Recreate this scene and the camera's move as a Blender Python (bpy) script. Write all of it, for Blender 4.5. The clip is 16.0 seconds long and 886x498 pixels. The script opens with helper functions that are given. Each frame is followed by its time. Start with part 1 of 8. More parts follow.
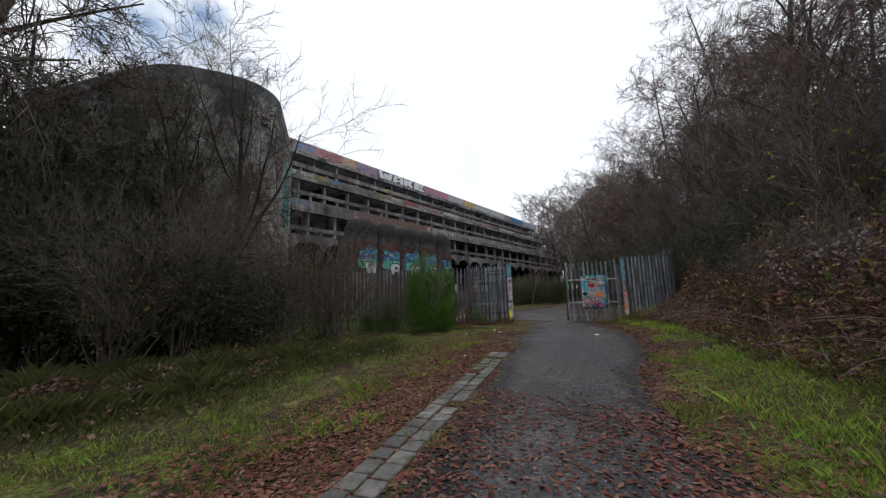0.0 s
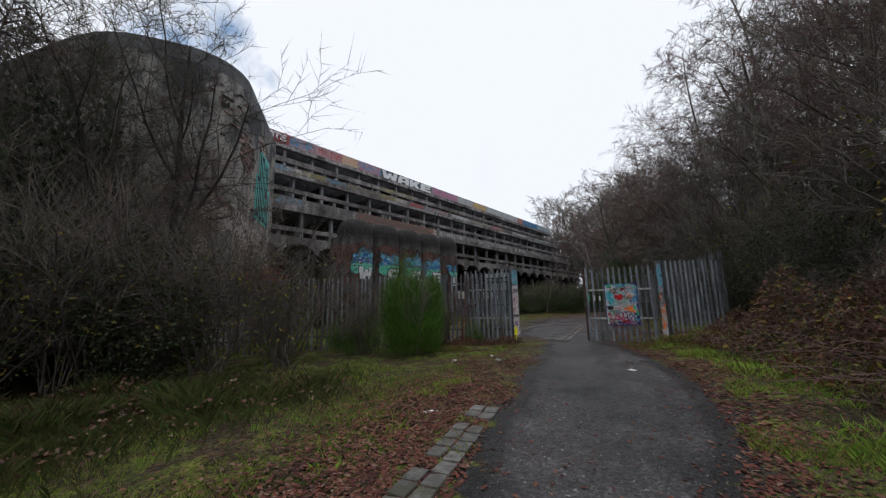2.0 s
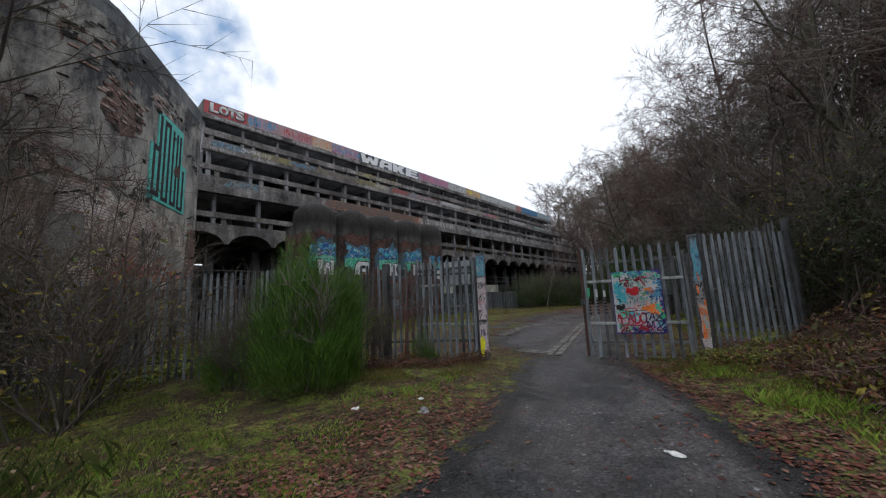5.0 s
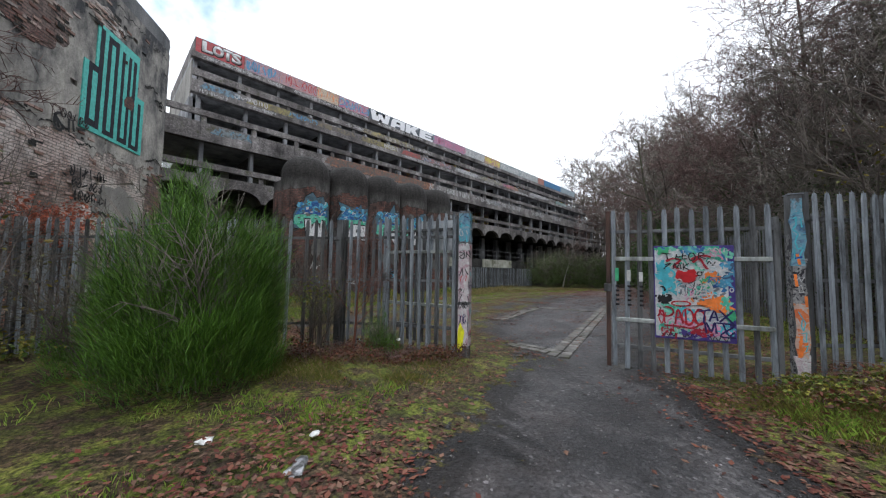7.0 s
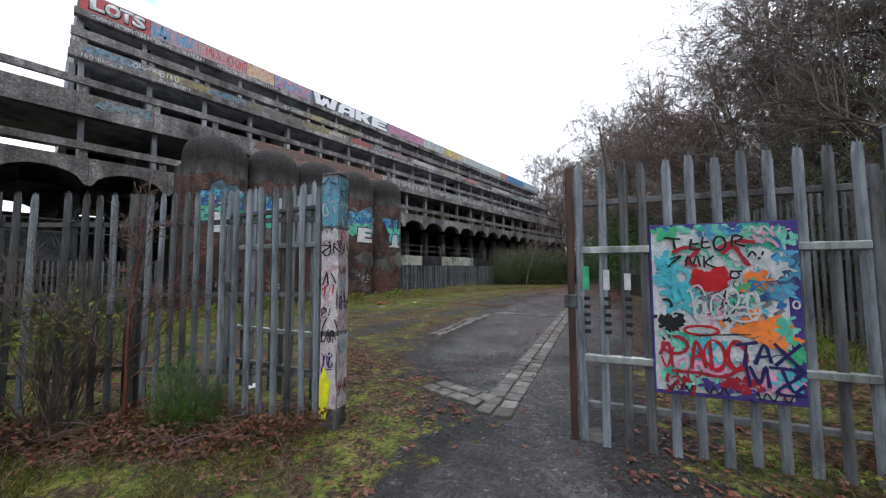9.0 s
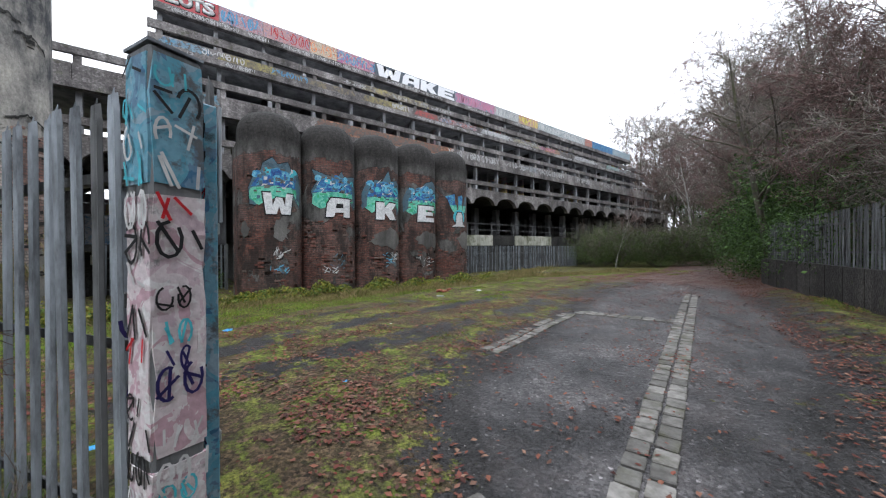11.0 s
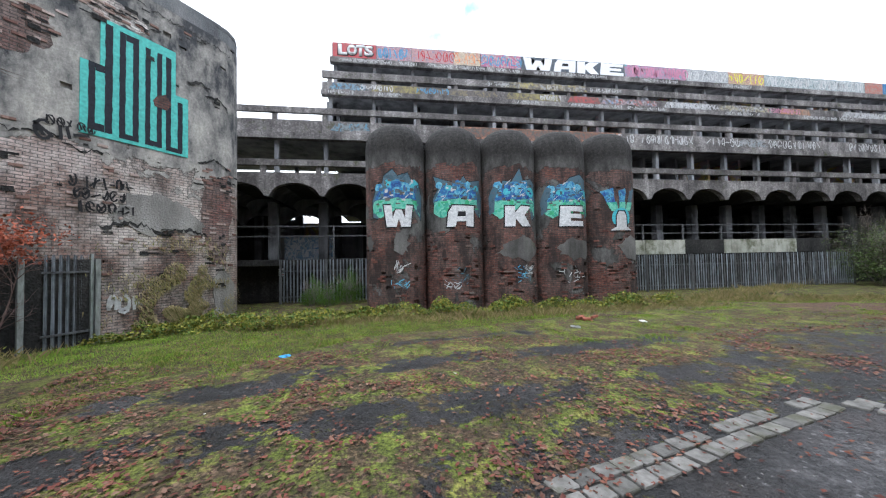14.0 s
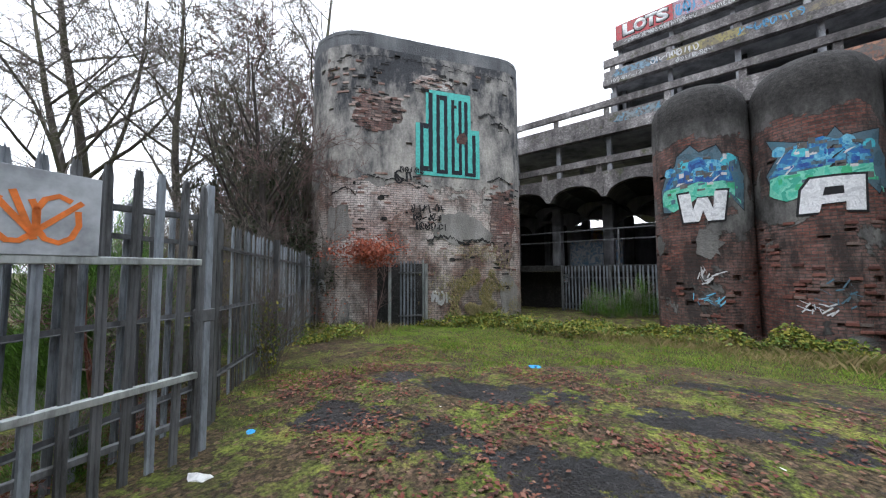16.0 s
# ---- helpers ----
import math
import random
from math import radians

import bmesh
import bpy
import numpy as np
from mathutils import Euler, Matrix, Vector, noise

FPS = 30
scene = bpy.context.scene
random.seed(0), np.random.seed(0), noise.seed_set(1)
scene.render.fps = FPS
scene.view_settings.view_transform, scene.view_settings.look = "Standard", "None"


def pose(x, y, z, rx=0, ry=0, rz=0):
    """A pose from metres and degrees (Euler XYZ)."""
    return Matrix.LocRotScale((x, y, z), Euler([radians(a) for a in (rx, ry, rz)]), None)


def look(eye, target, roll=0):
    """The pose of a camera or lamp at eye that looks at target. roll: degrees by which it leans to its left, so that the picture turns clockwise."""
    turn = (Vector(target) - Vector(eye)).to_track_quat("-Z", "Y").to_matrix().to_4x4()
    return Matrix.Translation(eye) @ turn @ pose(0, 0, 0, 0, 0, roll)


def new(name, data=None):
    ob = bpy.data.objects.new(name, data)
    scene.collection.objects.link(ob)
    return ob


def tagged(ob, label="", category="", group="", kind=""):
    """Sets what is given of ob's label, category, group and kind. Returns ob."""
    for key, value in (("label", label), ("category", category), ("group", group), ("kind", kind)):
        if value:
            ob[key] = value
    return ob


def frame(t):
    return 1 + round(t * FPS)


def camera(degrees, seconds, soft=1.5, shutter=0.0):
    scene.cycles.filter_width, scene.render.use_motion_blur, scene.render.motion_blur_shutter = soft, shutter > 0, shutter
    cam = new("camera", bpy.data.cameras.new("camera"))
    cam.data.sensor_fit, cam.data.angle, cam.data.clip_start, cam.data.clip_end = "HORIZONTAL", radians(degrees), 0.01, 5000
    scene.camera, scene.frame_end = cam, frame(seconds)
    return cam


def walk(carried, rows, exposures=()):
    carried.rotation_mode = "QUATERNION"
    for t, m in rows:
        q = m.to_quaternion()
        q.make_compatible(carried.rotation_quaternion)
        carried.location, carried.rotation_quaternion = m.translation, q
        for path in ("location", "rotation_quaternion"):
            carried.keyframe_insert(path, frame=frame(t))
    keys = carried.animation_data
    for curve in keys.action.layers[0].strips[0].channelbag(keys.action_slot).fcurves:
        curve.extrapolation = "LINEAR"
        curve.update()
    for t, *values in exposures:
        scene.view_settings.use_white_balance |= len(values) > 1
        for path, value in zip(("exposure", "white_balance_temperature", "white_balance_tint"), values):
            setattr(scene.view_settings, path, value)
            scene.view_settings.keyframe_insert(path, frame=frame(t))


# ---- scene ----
cam = camera(105.1, 16.0, 1.2)
METRES, EYE, TILT, LEAN, TURN = 19.0, 1.40, 0.0, 0.0, 38.2
ROWS = [
    (0.0, 0.0, 0.0, 0.0, 0.24, 8.19, 1.67),
    (0.5, 0.0099, 0.0341, 0.003, 3.9, 6.41, 1.45),
    (1.0, 0.0165, 0.0697, 0.0056, 4.78, 7.52, -0.18),
    (1.5, 0.0315, 0.1044, 0.0079, 2.41, 7.34, 1.2),
    (2.0, 0.044, 0.1371, 0.012, 2.61, 9.15, 1.11),
    (2.5, 0.0554, 0.1711, 0.0175, 1.93, 10.14, 1.72),
    (3.0, 0.0689, 0.2036, 0.0205, 3.5, 8.53, 1.76),
    (3.5, 0.0798, 0.2382, 0.0204, 3.84, 8.67, 2.4),
    (4.0, 0.0959, 0.2707, 0.0202, 4.38, 9.59, 3.04),
    (6.5, 0.156, 0.4296, 0.0192, 4.27, 3.78, -0.4),
    (7.0, 0.1637, 0.461, 0.0182, 6.34, 3.57, -1.06),
    (7.5, 0.175, 0.4943, 0.0194, 2.67, 3.87, -0.41),
    (8.0, 0.1887, 0.5266, 0.0209, 1.68, 2.88, -0.47),
    (8.5, 0.199, 0.562, 0.0216, 0.23, 3.85, 0.47),
    (9.0, 0.2113, 0.5943, 0.0219, 1.1, 3.31, 0.23),
    (11.5, 0.2263, 0.7502, 0.0327, 16.73, -0.75, 0.62),
    (12.0, 0.2305, 0.7794, 0.0311, 18.57, -0.69, 1.01),
    (12.5, 0.2377, 0.808, 0.0319, 21.08, 0.27, 1.58),
    (13.0, 0.2466, 0.8345, 0.0335, 27.74, 1.09, 0.99),
    (13.5, 0.2494, 0.864, 0.0343, 32.06, 0.7, 0.76),
    (14.0, 0.2538, 0.888, 0.0348, 43.03, 1.77, 1.12),
    (14.5, 0.252, 0.9067, 0.0343, 55.18, 2.18, 1.03),
    (15.0, 0.2457, 0.9235, 0.034, 67.96, 1.36, 0.91),
    (15.5, 0.2411, 0.9377, 0.0342, 83.52, 1.31, 0.49),
    (16.0, 0.2293, 0.9493, 0.0324, 90.92, 3.54, 0.33),
]
walk(cam, [(t, pose(0, 0, EYE, TILT, LEAN, TURN) @ pose(METRES * x, METRES * y, METRES * z, 90 + pitch, roll, yaw)) for t, x, y, z, yaw, pitch, roll in ROWS],
     [(0, 0.05, 6200, 10), (3.5, -0.15, 6150, 10), (4, -0.15, 6150, 10), (6.3, 0.62, 6100, 9), (7.0, 0.76, 6100, 9), (9, 0.85, 6000, 9), (11.5, 1.35, 6050, 9), (12.5, 1.5, 6050, 9), (14.5, 1.5, 5850, 8), (15.4, 1.28, 5900, 9), (16, 1.38, 5950, 9)])

# ---- sky and light ----
world = bpy.data.worlds.new("overcast_sky")
scene.world = world
world.use_nodes = True
wn, wl = world.node_tree.nodes, world.node_tree.links
wn.clear()
w_out = wn.new("ShaderNodeOutputWorld")
w_bg = wn.new("ShaderNodeBackground")
w_sky = wn.new("ShaderNodeTexSky")
w_sky.sky_type, w_sky.sun_disc = "NISHITA", False
w_sky.sun_elevation, w_sky.sun_rotation = radians(28), radians(200)
w_dim = wn.new("ShaderNodeVectorMath")
w_dim.operation = "MULTIPLY"
w_dim.inputs[1].default_value = (0.115, 0.155, 0.17)
w_co = wn.new("ShaderNodeTexCoord")
w_noise = wn.new("ShaderNodeTexNoise")
w_noise.inputs["Scale"].default_value, w_noise.inputs["Detail"].default_value = 2.2, 5
w_ramp = wn.new("ShaderNodeValToRGB")
w_ramp.color_ramp.elements[0].position, w_ramp.color_ramp.elements[0].color = 0.3, (0.93, 0.93, 0.93, 1)
w_ramp.color_ramp.elements[1].position, w_ramp.color_ramp.elements[1].color = 0.44, (1, 1, 1, 1)
w_mix = wn.new("ShaderNodeMix")
w_mix.data_type = "RGBA"
w_mix.inputs["B"].default_value = (0.93, 0.94, 0.97, 1)
w_bg.inputs["Strength"].default_value = 1.06
wl.new(w_sky.outputs[0], w_dim.inputs[0])
wl.new(w_co.outputs["Generated"], w_noise.inputs["Vector"])
wl.new(w_noise.outputs["Fac"], w_ramp.inputs[0])
# a torn gap in the cloud low in the west
w_dot = wn.new("ShaderNodeVectorMath")
w_dot.operation = "DOT_PRODUCT"
w_dot.inputs[1].default_value = (-0.82, 0.135, 0.556)
w_fine = wn.new("ShaderNodeTexNoise")
w_fine.inputs["Scale"].default_value, w_fine.inputs["Detail"].default_value = 7, 6
w_sum = wn.new("ShaderNodeMath")
w_sum.operation = "MULTIPLY_ADD"
w_sum.inputs[1].default_value = 0.07
w_gap = wn.new("ShaderNodeMapRange")
w_gap.inputs[1].default_value, w_gap.inputs[2].default_value, w_gap.inputs[3].default_value, w_gap.inputs[4].default_value = 1.025, 1.038, 1.0, 0.15
w_min = wn.new("ShaderNodeMath")
w_min.operation = "MINIMUM"
wl.new(w_co.outputs["Generated"], w_dot.inputs[0])
wl.new(w_co.outputs["Generated"], w_fine.inputs["Vector"])
wl.new(w_fine.outputs["Fac"], w_sum.inputs[0])
wl.new(w_dot.outputs["Value"], w_sum.inputs[2])
wl.new(w_sum.outputs[0], w_gap.inputs[0])
wl.new(w_ramp.outputs[0], w_min.inputs[0])
wl.new(w_gap.outputs[0], w_min.inputs[1])
wl.new(w_min.outputs[0], w_mix.inputs["Factor"])
wl.new(w_dim.outputs[0], w_mix.inputs["A"])
wl.new(w_mix.outputs["Result"], w_bg.inputs["Color"])
wl.new(w_bg.outputs[0], w_out.inputs[0])

sun = new("sun", bpy.data.lights.new("sun", "SUN"))
sun.data.energy, sun.data.angle, sun.data.color = 0.55, radians(25), (1, 0.97, 0.93)
sun.matrix_world = look((12, -2, 30), (0, 5, 0))


# ---- materials ----
class Graph:
    """A small builder for one node material."""

    def __init__(self, name, rough=0.8, metal=0.0, spec=0.3):
        self.mat = bpy.data.materials.new(name)
        self.mat.use_nodes = True
        self.n, self.l = self.mat.node_tree.nodes, self.mat.node_tree.links
        self.b = self.n["Principled BSDF"]
        self.b.inputs["Roughness"].default_value = rough
        self.b.inputs["Metallic"].default_value = metal
        self.b.inputs["Specular IOR Level"].default_value = spec

    def put(self, a, socket):
        if hasattr(a, "is_output"):
            self.l.new(a, socket)
        else:
            socket.default_value = a

    def pos(self):
        return self.n.new("ShaderNodeNewGeometry").outputs["Position"]

    def obj(self):
        return self.n.new("ShaderNodeTexCoord").outputs["Object"]

    def uv(self):
        return self.n.new("ShaderNodeTexCoord").outputs["UV"]

    def noise(self, vec, scale, detail=4, rough=0.6, out="Fac", dist=0.0):
        k = self.n.new("ShaderNodeTexNoise")
        self.l.new(vec, k.inputs["Vector"])
        k.inputs["Scale"].default_value, k.inputs["Detail"].default_value = scale, detail
        k.inputs["Roughness"].default_value, k.inputs["Distortion"].default_value = rough, dist
        return k.outputs[out]

    def voronoi(self, vec, scale, out="Distance", feature="F1"):
        k = self.n.new("ShaderNodeTexVoronoi")
        k.feature = feature
        self.l.new(vec, k.inputs["Vector"])
        k.inputs["Scale"].default_value = scale
        return k.outputs[out]

    def stretch(self, vec, s):
        k = self.n.new("ShaderNodeMapping")
        self.l.new(vec, k.inputs["Vector"])
        k.inputs["Scale"].default_value = s
        return k.outputs[0]

    def ramp(self, fac, stops, mode="LINEAR"):
        k = self.n.new("ShaderNodeValToRGB")
        k.color_ramp.interpolation = mode
        e = k.color_ramp.elements
        while len(e) < len(stops):
            e.new(0.5)
        for el, (p, c) in zip(e, stops):
            el.position = p
            el.color = (*c, 1) if not isinstance(c, (int, float)) else (c, c, c, 1)
        self.l.new(fac, k.inputs[0])
        return k.outputs[0]

    def mix(self, fac, a, b, blend="MIX"):
        k = self.n.new("ShaderNodeMix")
        k.data_type, k.blend_type = "RGBA", blend
        self.put(fac, k.inputs["Factor"])
        self.put(a if hasattr(a, "is_output") else (*a, 1), k.inputs["A"])
        self.put(b if hasattr(b, "is_output") else (*b, 1), k.inputs["B"])
        return k.outputs["Result"]

    def math(self, op, a, b=0.0):
        k = self.n.new("ShaderNodeMath")
        k.operation = op
        self.put(a, k.inputs[0])
        self.put(b, k.inputs[1])
        return k.outputs[0]

    def sep(self, vec):
        k = self.n.new("ShaderNodeSeparateXYZ")
        self.l.new(vec, k.inputs[0])
        return k.outputs

    def rnd(self):
        return self.n.new("ShaderNodeObjectInfo").outputs["Random"]

    def island(self):
        return self.n.new("ShaderNodeNewGeometry").outputs["Random Per Island"]

    def color(self, c):
        self.put(c, self.b.inputs["Base Color"])
        return self

    def rough(self, r):
        self.put(r, self.b.inputs["Roughness"])
        return self

    def bump(self, height, strength=0.5, distance=0.02):
        k = self.n.new("ShaderNodeBump")
        k.inputs["Strength"].default_value, k.inputs["Distance"].default_value = strength, distance
        self.l.new(height, k.inputs["Height"])
        self.l.new(k.outputs[0], self.b.inputs["Normal"])
        return self


def concrete(name, dark, mid, light, moss=0.0, chips=True):
    """Weathered concrete with exposed aggregate, streaks and moss."""
    g = Graph(name, 0.88)
    p = g.pos()
    big = g.noise(p, 0.45, 5, 0.65)
    streak = g.noise(g.stretch(p, (1.6, 1.6, 0.18)), 1.0, 5, 0.6)
    fine = g.noise(p, 22, 3)
    c = g.ramp(g.math("ADD", g.math("MULTIPLY", big, 0.55), g.math("MULTIPLY", streak, 0.45)), [(0.36, dark), (0.5, mid), (0.66, light)])
    if chips:
        v = g.voronoi(p, 16, "Color")
        c = g.mix(0.55, c, g.ramp(v, [(0.1, 0.35), (0.6, 0.9), (0.95, 1.9)]), "MULTIPLY")
    c = g.mix(0.35, c, g.ramp(fine, [(0.3, 0.5), (0.7, 1.3)]), "MULTIPLY")
    if moss:
        m = g.ramp(g.noise(p, 1.3, 6, 0.7), [(0.62 - moss * 0.2, 0.0), (0.72 - moss * 0.1, 1.0)])
        c = g.mix(g.math("MULTIPLY", m, 0.75), c, (0.055, 0.065, 0.018))
    h = g.math("ADD", g.math("MULTIPLY", fine, 0.5), g.voronoi(p, 20))
    return g.color(c).bump(h, 0.6, 0.03).mat


def splash(name, colours, scale=1.1, under=(0.2, 0.19, 0.18), gone=0.4):
    """Sprayed paint of several colours over concrete, worn away in patches."""
    g = Graph(name, 0.6)
    p = g.pos()
    warp = g.noise(p, scale, 3, 0.55, "Fac", 1.2)
    n = len(colours)
    c = g.ramp(warp, [(0.27 + 0.46 * i / max(1, n), col) for i, col in enumerate(colours)], "CONSTANT")
    c2 = g.ramp(g.noise(p, scale * 2.7, 2, 0.5, "Fac", 0.8), [(0.42, 0.0), (0.46, 1.0)])
    c = g.mix(g.math("MULTIPLY", c2, 0.35), c, colours[-1])
    wear = g.ramp(g.noise(p, 5.0, 6, 0.75), [(gone - 0.03, 1.0), (gone + 0.06, 0.0)])
    c = g.mix(wear, c, under)
    c = g.mix(0.4, c, g.ramp(g.noise(p, 28, 2), [(0.3, 0.55), (0.7, 1.2)]), "MULTIPLY")
    return g.color(c).bump(g.noise(p, 30, 3), 0.3, 0.01).mat


def brickwork(name, tones, bloom_amount, cover, rise, dark, plaster_tones, crown=0.0, grime=0.0):
    """Old brick courses with lime bloom, soot and torn remains of cement render; needs metre UVs.
    cover: how much noise it takes for render to survive; rise: (z0, z1, gain), more of it survives higher up."""
    g = Graph(name, 0.9)
    uv, p = g.uv(), g.pos()
    wob = g.n.new("ShaderNodeVectorMath")
    wob.operation = "MULTIPLY_ADD"
    g.l.new(g.noise(p, 2.2, 3, 0.6, "Color"), wob.inputs[0])
    wob.inputs[1].default_value = (0.03, 0.05, 0)
    g.l.new(uv, wob.inputs[2])
    k = g.n.new("ShaderNodeTexBrick")
    g.l.new(wob.outputs[0], k.inputs["Vector"])
    k.inputs["Scale"].default_value = 1.0
    k.inputs["Brick Width"].default_value, k.inputs["Row Height"].default_value = 0.235, 0.082
    k.inputs["Mortar Size"].default_value, k.inputs["Mortar Smooth"].default_value = 0.011, 0.3
    k.inputs["Bias"].default_value = 0.0
    k.inputs["Color1"].default_value, k.inputs["Color2"].default_value = (*tones[0], 1), (*tones[1], 1)
    k.inputs["Mortar"].default_value = (*tones[2], 1)
    c = k.outputs["Color"]
    c = g.mix(0.7, c, g.ramp(g.noise(g.stretch(uv, (4.3, 12.2, 1)), 1.0, 2, 0.8), [(0.3, 0.35), (0.5, 0.9), (0.7, 1.6)]), "MULTIPLY")
    bloom = g.ramp(g.noise(p, 0.6, 6, 0.7), [(0.4, 0.0), (0.6, 1.0)])
    pale = g.mix(0.75, tones[3], g.ramp(k.outputs["Fac"], [(0.0, 1.0), (1.0, 0.3)]), "MULTIPLY")
    c = g.mix(g.math("MULTIPLY", bloom, bloom_amount), c, pale)
    soot = g.ramp(g.noise(g.stretch(p, (1.2, 1.2, 0.45)), 1.1, 6, 0.75), [(0.46, 0.0), (0.6, 1.0)])
    c = g.mix(g.math("MULTIPLY", soot, dark), c, (0.03, 0.026, 0.024))
    z = g.sep(p)[2]
    up = g.n.new("ShaderNodeMapRange")
    g.l.new(z, up.inputs[0])
    up.inputs[1].default_value, up.inputs[2].default_value, up.inputs[3].default_value, up.inputs[4].default_value = rise[0], rise[1], 0.0, rise[2]
    edge = g.math("ADD", g.noise(p, 0.6, 9, 0.66, "Fac", 0.5), up.outputs[0])
    m = g.ramp(edge, [(cover, 0.0), (cover + 0.008, 1.0)])
    rim = g.ramp(edge, [(cover - 0.012, 0.0), (cover, 1.0), (cover + 0.02, 0.0)])
    stain = g.noise(g.stretch(p, (1.3, 1.3, 0.6)), 1.3, 8, 0.68)
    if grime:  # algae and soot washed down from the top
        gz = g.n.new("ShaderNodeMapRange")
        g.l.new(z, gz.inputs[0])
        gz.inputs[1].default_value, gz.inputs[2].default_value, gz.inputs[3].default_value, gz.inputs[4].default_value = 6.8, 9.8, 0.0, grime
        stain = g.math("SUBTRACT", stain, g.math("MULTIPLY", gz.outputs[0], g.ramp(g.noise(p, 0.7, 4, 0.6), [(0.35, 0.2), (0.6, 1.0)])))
    plaster = g.ramp(stain, [(0.32, plaster_tones[0]), (0.47, plaster_tones[1]), (0.66, plaster_tones[2])])
    if crown:  # soot and moss on the domes
        plaster = g.mix(g.math("MULTIPLY", up.outputs[0], crown / rise[2]), plaster, g.ramp(g.noise(p, 9, 5, 0.75), [(0.35, (0.008, 0.007, 0.007)), (0.6, (0.03, 0.027, 0.025)), (0.75, (0.07, 0.064, 0.058))]))
    c = g.mix(m, c, plaster)
    c = g.mix(g.math("MULTIPLY", rim, 0.6), c, (0.03, 0.028, 0.026))
    c = g.mix(0.5, c, g.ramp(g.noise(p, 13, 5, 0.7), [(0.3, 0.45), (0.7, 1.4)]), "MULTIPLY")
    h = g.math("ADD", g.math("MULTIPLY", g.math("SUBTRACT", 1.0, k.outputs["Fac"]), g.math("SUBTRACT", 1.0, m)), g.math("MULTIPLY", m, 1.8))
    h = g.math("ADD", h, g.math("MULTIPLY", g.noise(p, 16, 5, 0.7), 0.9))
    return g.color(c).bump(h, 0.9, 0.025).mat


def metal(name, base, stain, rough=0.45, met=0.6):
    g = Graph(name, rough, met, 0.4)
    p = g.pos()
    n1 = g.noise(g.stretch(p, (3, 3, 0.7)), 2.0, 6, 0.7)
    c = g.ramp(n1, [(0.35, stain), (0.52, base), (0.75, tuple(min(1, v * 1.6) for v in base))])
    c = g.mix(0.5, c, g.ramp(g.rnd(), [(0, 0.6), (1, 1.35)]), "MULTIPLY")
    return g.color(c).rough(g.ramp(n1, [(0.3, 0.75), (0.7, 0.4)])).bump(g.noise(p, 40, 3), 0.15, 0.005).mat


def bark(name, dark, light, moss=0.2):
    g = Graph(name, 0.9)
    p = g.obj()
    n1 = g.noise(g.stretch(p, (1, 1, 0.35)), 6, 5, 0.7)
    c = g.ramp(n1, [(0.35, dark), (0.65, light)])
    c = g.mix(g.math("MULTIPLY", g.ramp(g.noise(p, 1.6, 4), [(0.42, 0.0), (0.62, 1.0)]), moss), c, (0.085, 0.095, 0.04))
    return g.color(c).bump(n1, 0.6, 0.02).mat


def leafy(name, colours, rough=0.6, translucent=0.0):
    g = Graph(name, rough)
    r = g.island()
    n = len(colours)
    c = g.ramp(r, [(i / max(1, n - 1), col) for i, col in enumerate(colours)])
    c = g.mix(0.4, c, g.ramp(g.noise(g.pos(), 1.2, 3), [(0.35, 0.5), (0.65, 1.4)]), "MULTIPLY")
    return g.color(c).mat


def plain(name, col, rough=0.6, met=0.0, var=0.25, scale=12):
    g = Graph(name, rough, met)
    p = g.pos()
    c = g.mix(1.0, col, g.ramp(g.noise(p, scale, 4), [(0.3, 1 - var), (0.7, 1 + var)]), "MULTIPLY")
    return g.color(c).bump(g.noise(p, scale * 3, 3), 0.15, 0.005).mat


M_CONC = concrete("aggregate_concrete", (0.042, 0.038, 0.038), (0.16, 0.147, 0.144), (0.38, 0.357, 0.348), 0.2)
M_CONC_IN = concrete("interior_concrete", (0.09, 0.094, 0.102), (0.26, 0.263, 0.275), (0.46, 0.462, 0.47), 0.0, False)
# mid tone: daylight on the vault undersides is put into this streaked concrete
M_VAULT = concrete("lit_tone_vault_concrete", (0.03, 0.031, 0.034), (0.1, 0.1, 0.105), (0.26, 0.262, 0.27), 0.0, False)
# near-black: interior shade, cracks and brick gaps are painted with this colour
M_SHADE_DARK = concrete("shade_dark_concrete", (0.012, 0.012, 0.012), (0.03, 0.029, 0.028), (0.06, 0.058, 0.055), 0.0)
M_PANEL = concrete("stained_white_panel", (0.12, 0.12, 0.09), (0.4, 0.4, 0.34), (0.62, 0.62, 0.56), 0.6, False)
M_CAP = concrete("mossy_dome_render", (0.018, 0.016, 0.015), (0.04, 0.036, 0.033), (0.075, 0.068, 0.062), 0.15)
M_BRICK = brickwork("drum_brick", ((0.21, 0.085, 0.064), (0.1, 0.046, 0.038), (0.075, 0.068, 0.062), (0.22, 0.195, 0.18)), 0.4, 0.565, (5.65, 6.45, 0.5), 0.85, ((0.03, 0.029, 0.028), (0.09, 0.087, 0.083), (0.2, 0.195, 0.185)), 0.9)
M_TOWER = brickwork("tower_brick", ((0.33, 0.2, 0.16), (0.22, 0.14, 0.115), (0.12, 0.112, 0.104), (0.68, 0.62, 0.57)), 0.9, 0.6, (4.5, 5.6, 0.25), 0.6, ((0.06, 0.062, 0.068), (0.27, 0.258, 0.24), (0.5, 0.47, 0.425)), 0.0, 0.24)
M_REDBRICK = brickwork("exposed_red_brick", ((0.24, 0.11, 0.09), (0.14, 0.065, 0.055), (0.1, 0.09, 0.085), (0.28, 0.24, 0.22)), 0.6, 0.95, (0, 1, 0.0), 0.5, ((0.05, 0.05, 0.05), (0.1, 0.1, 0.1), (0.2, 0.2, 0.2)))
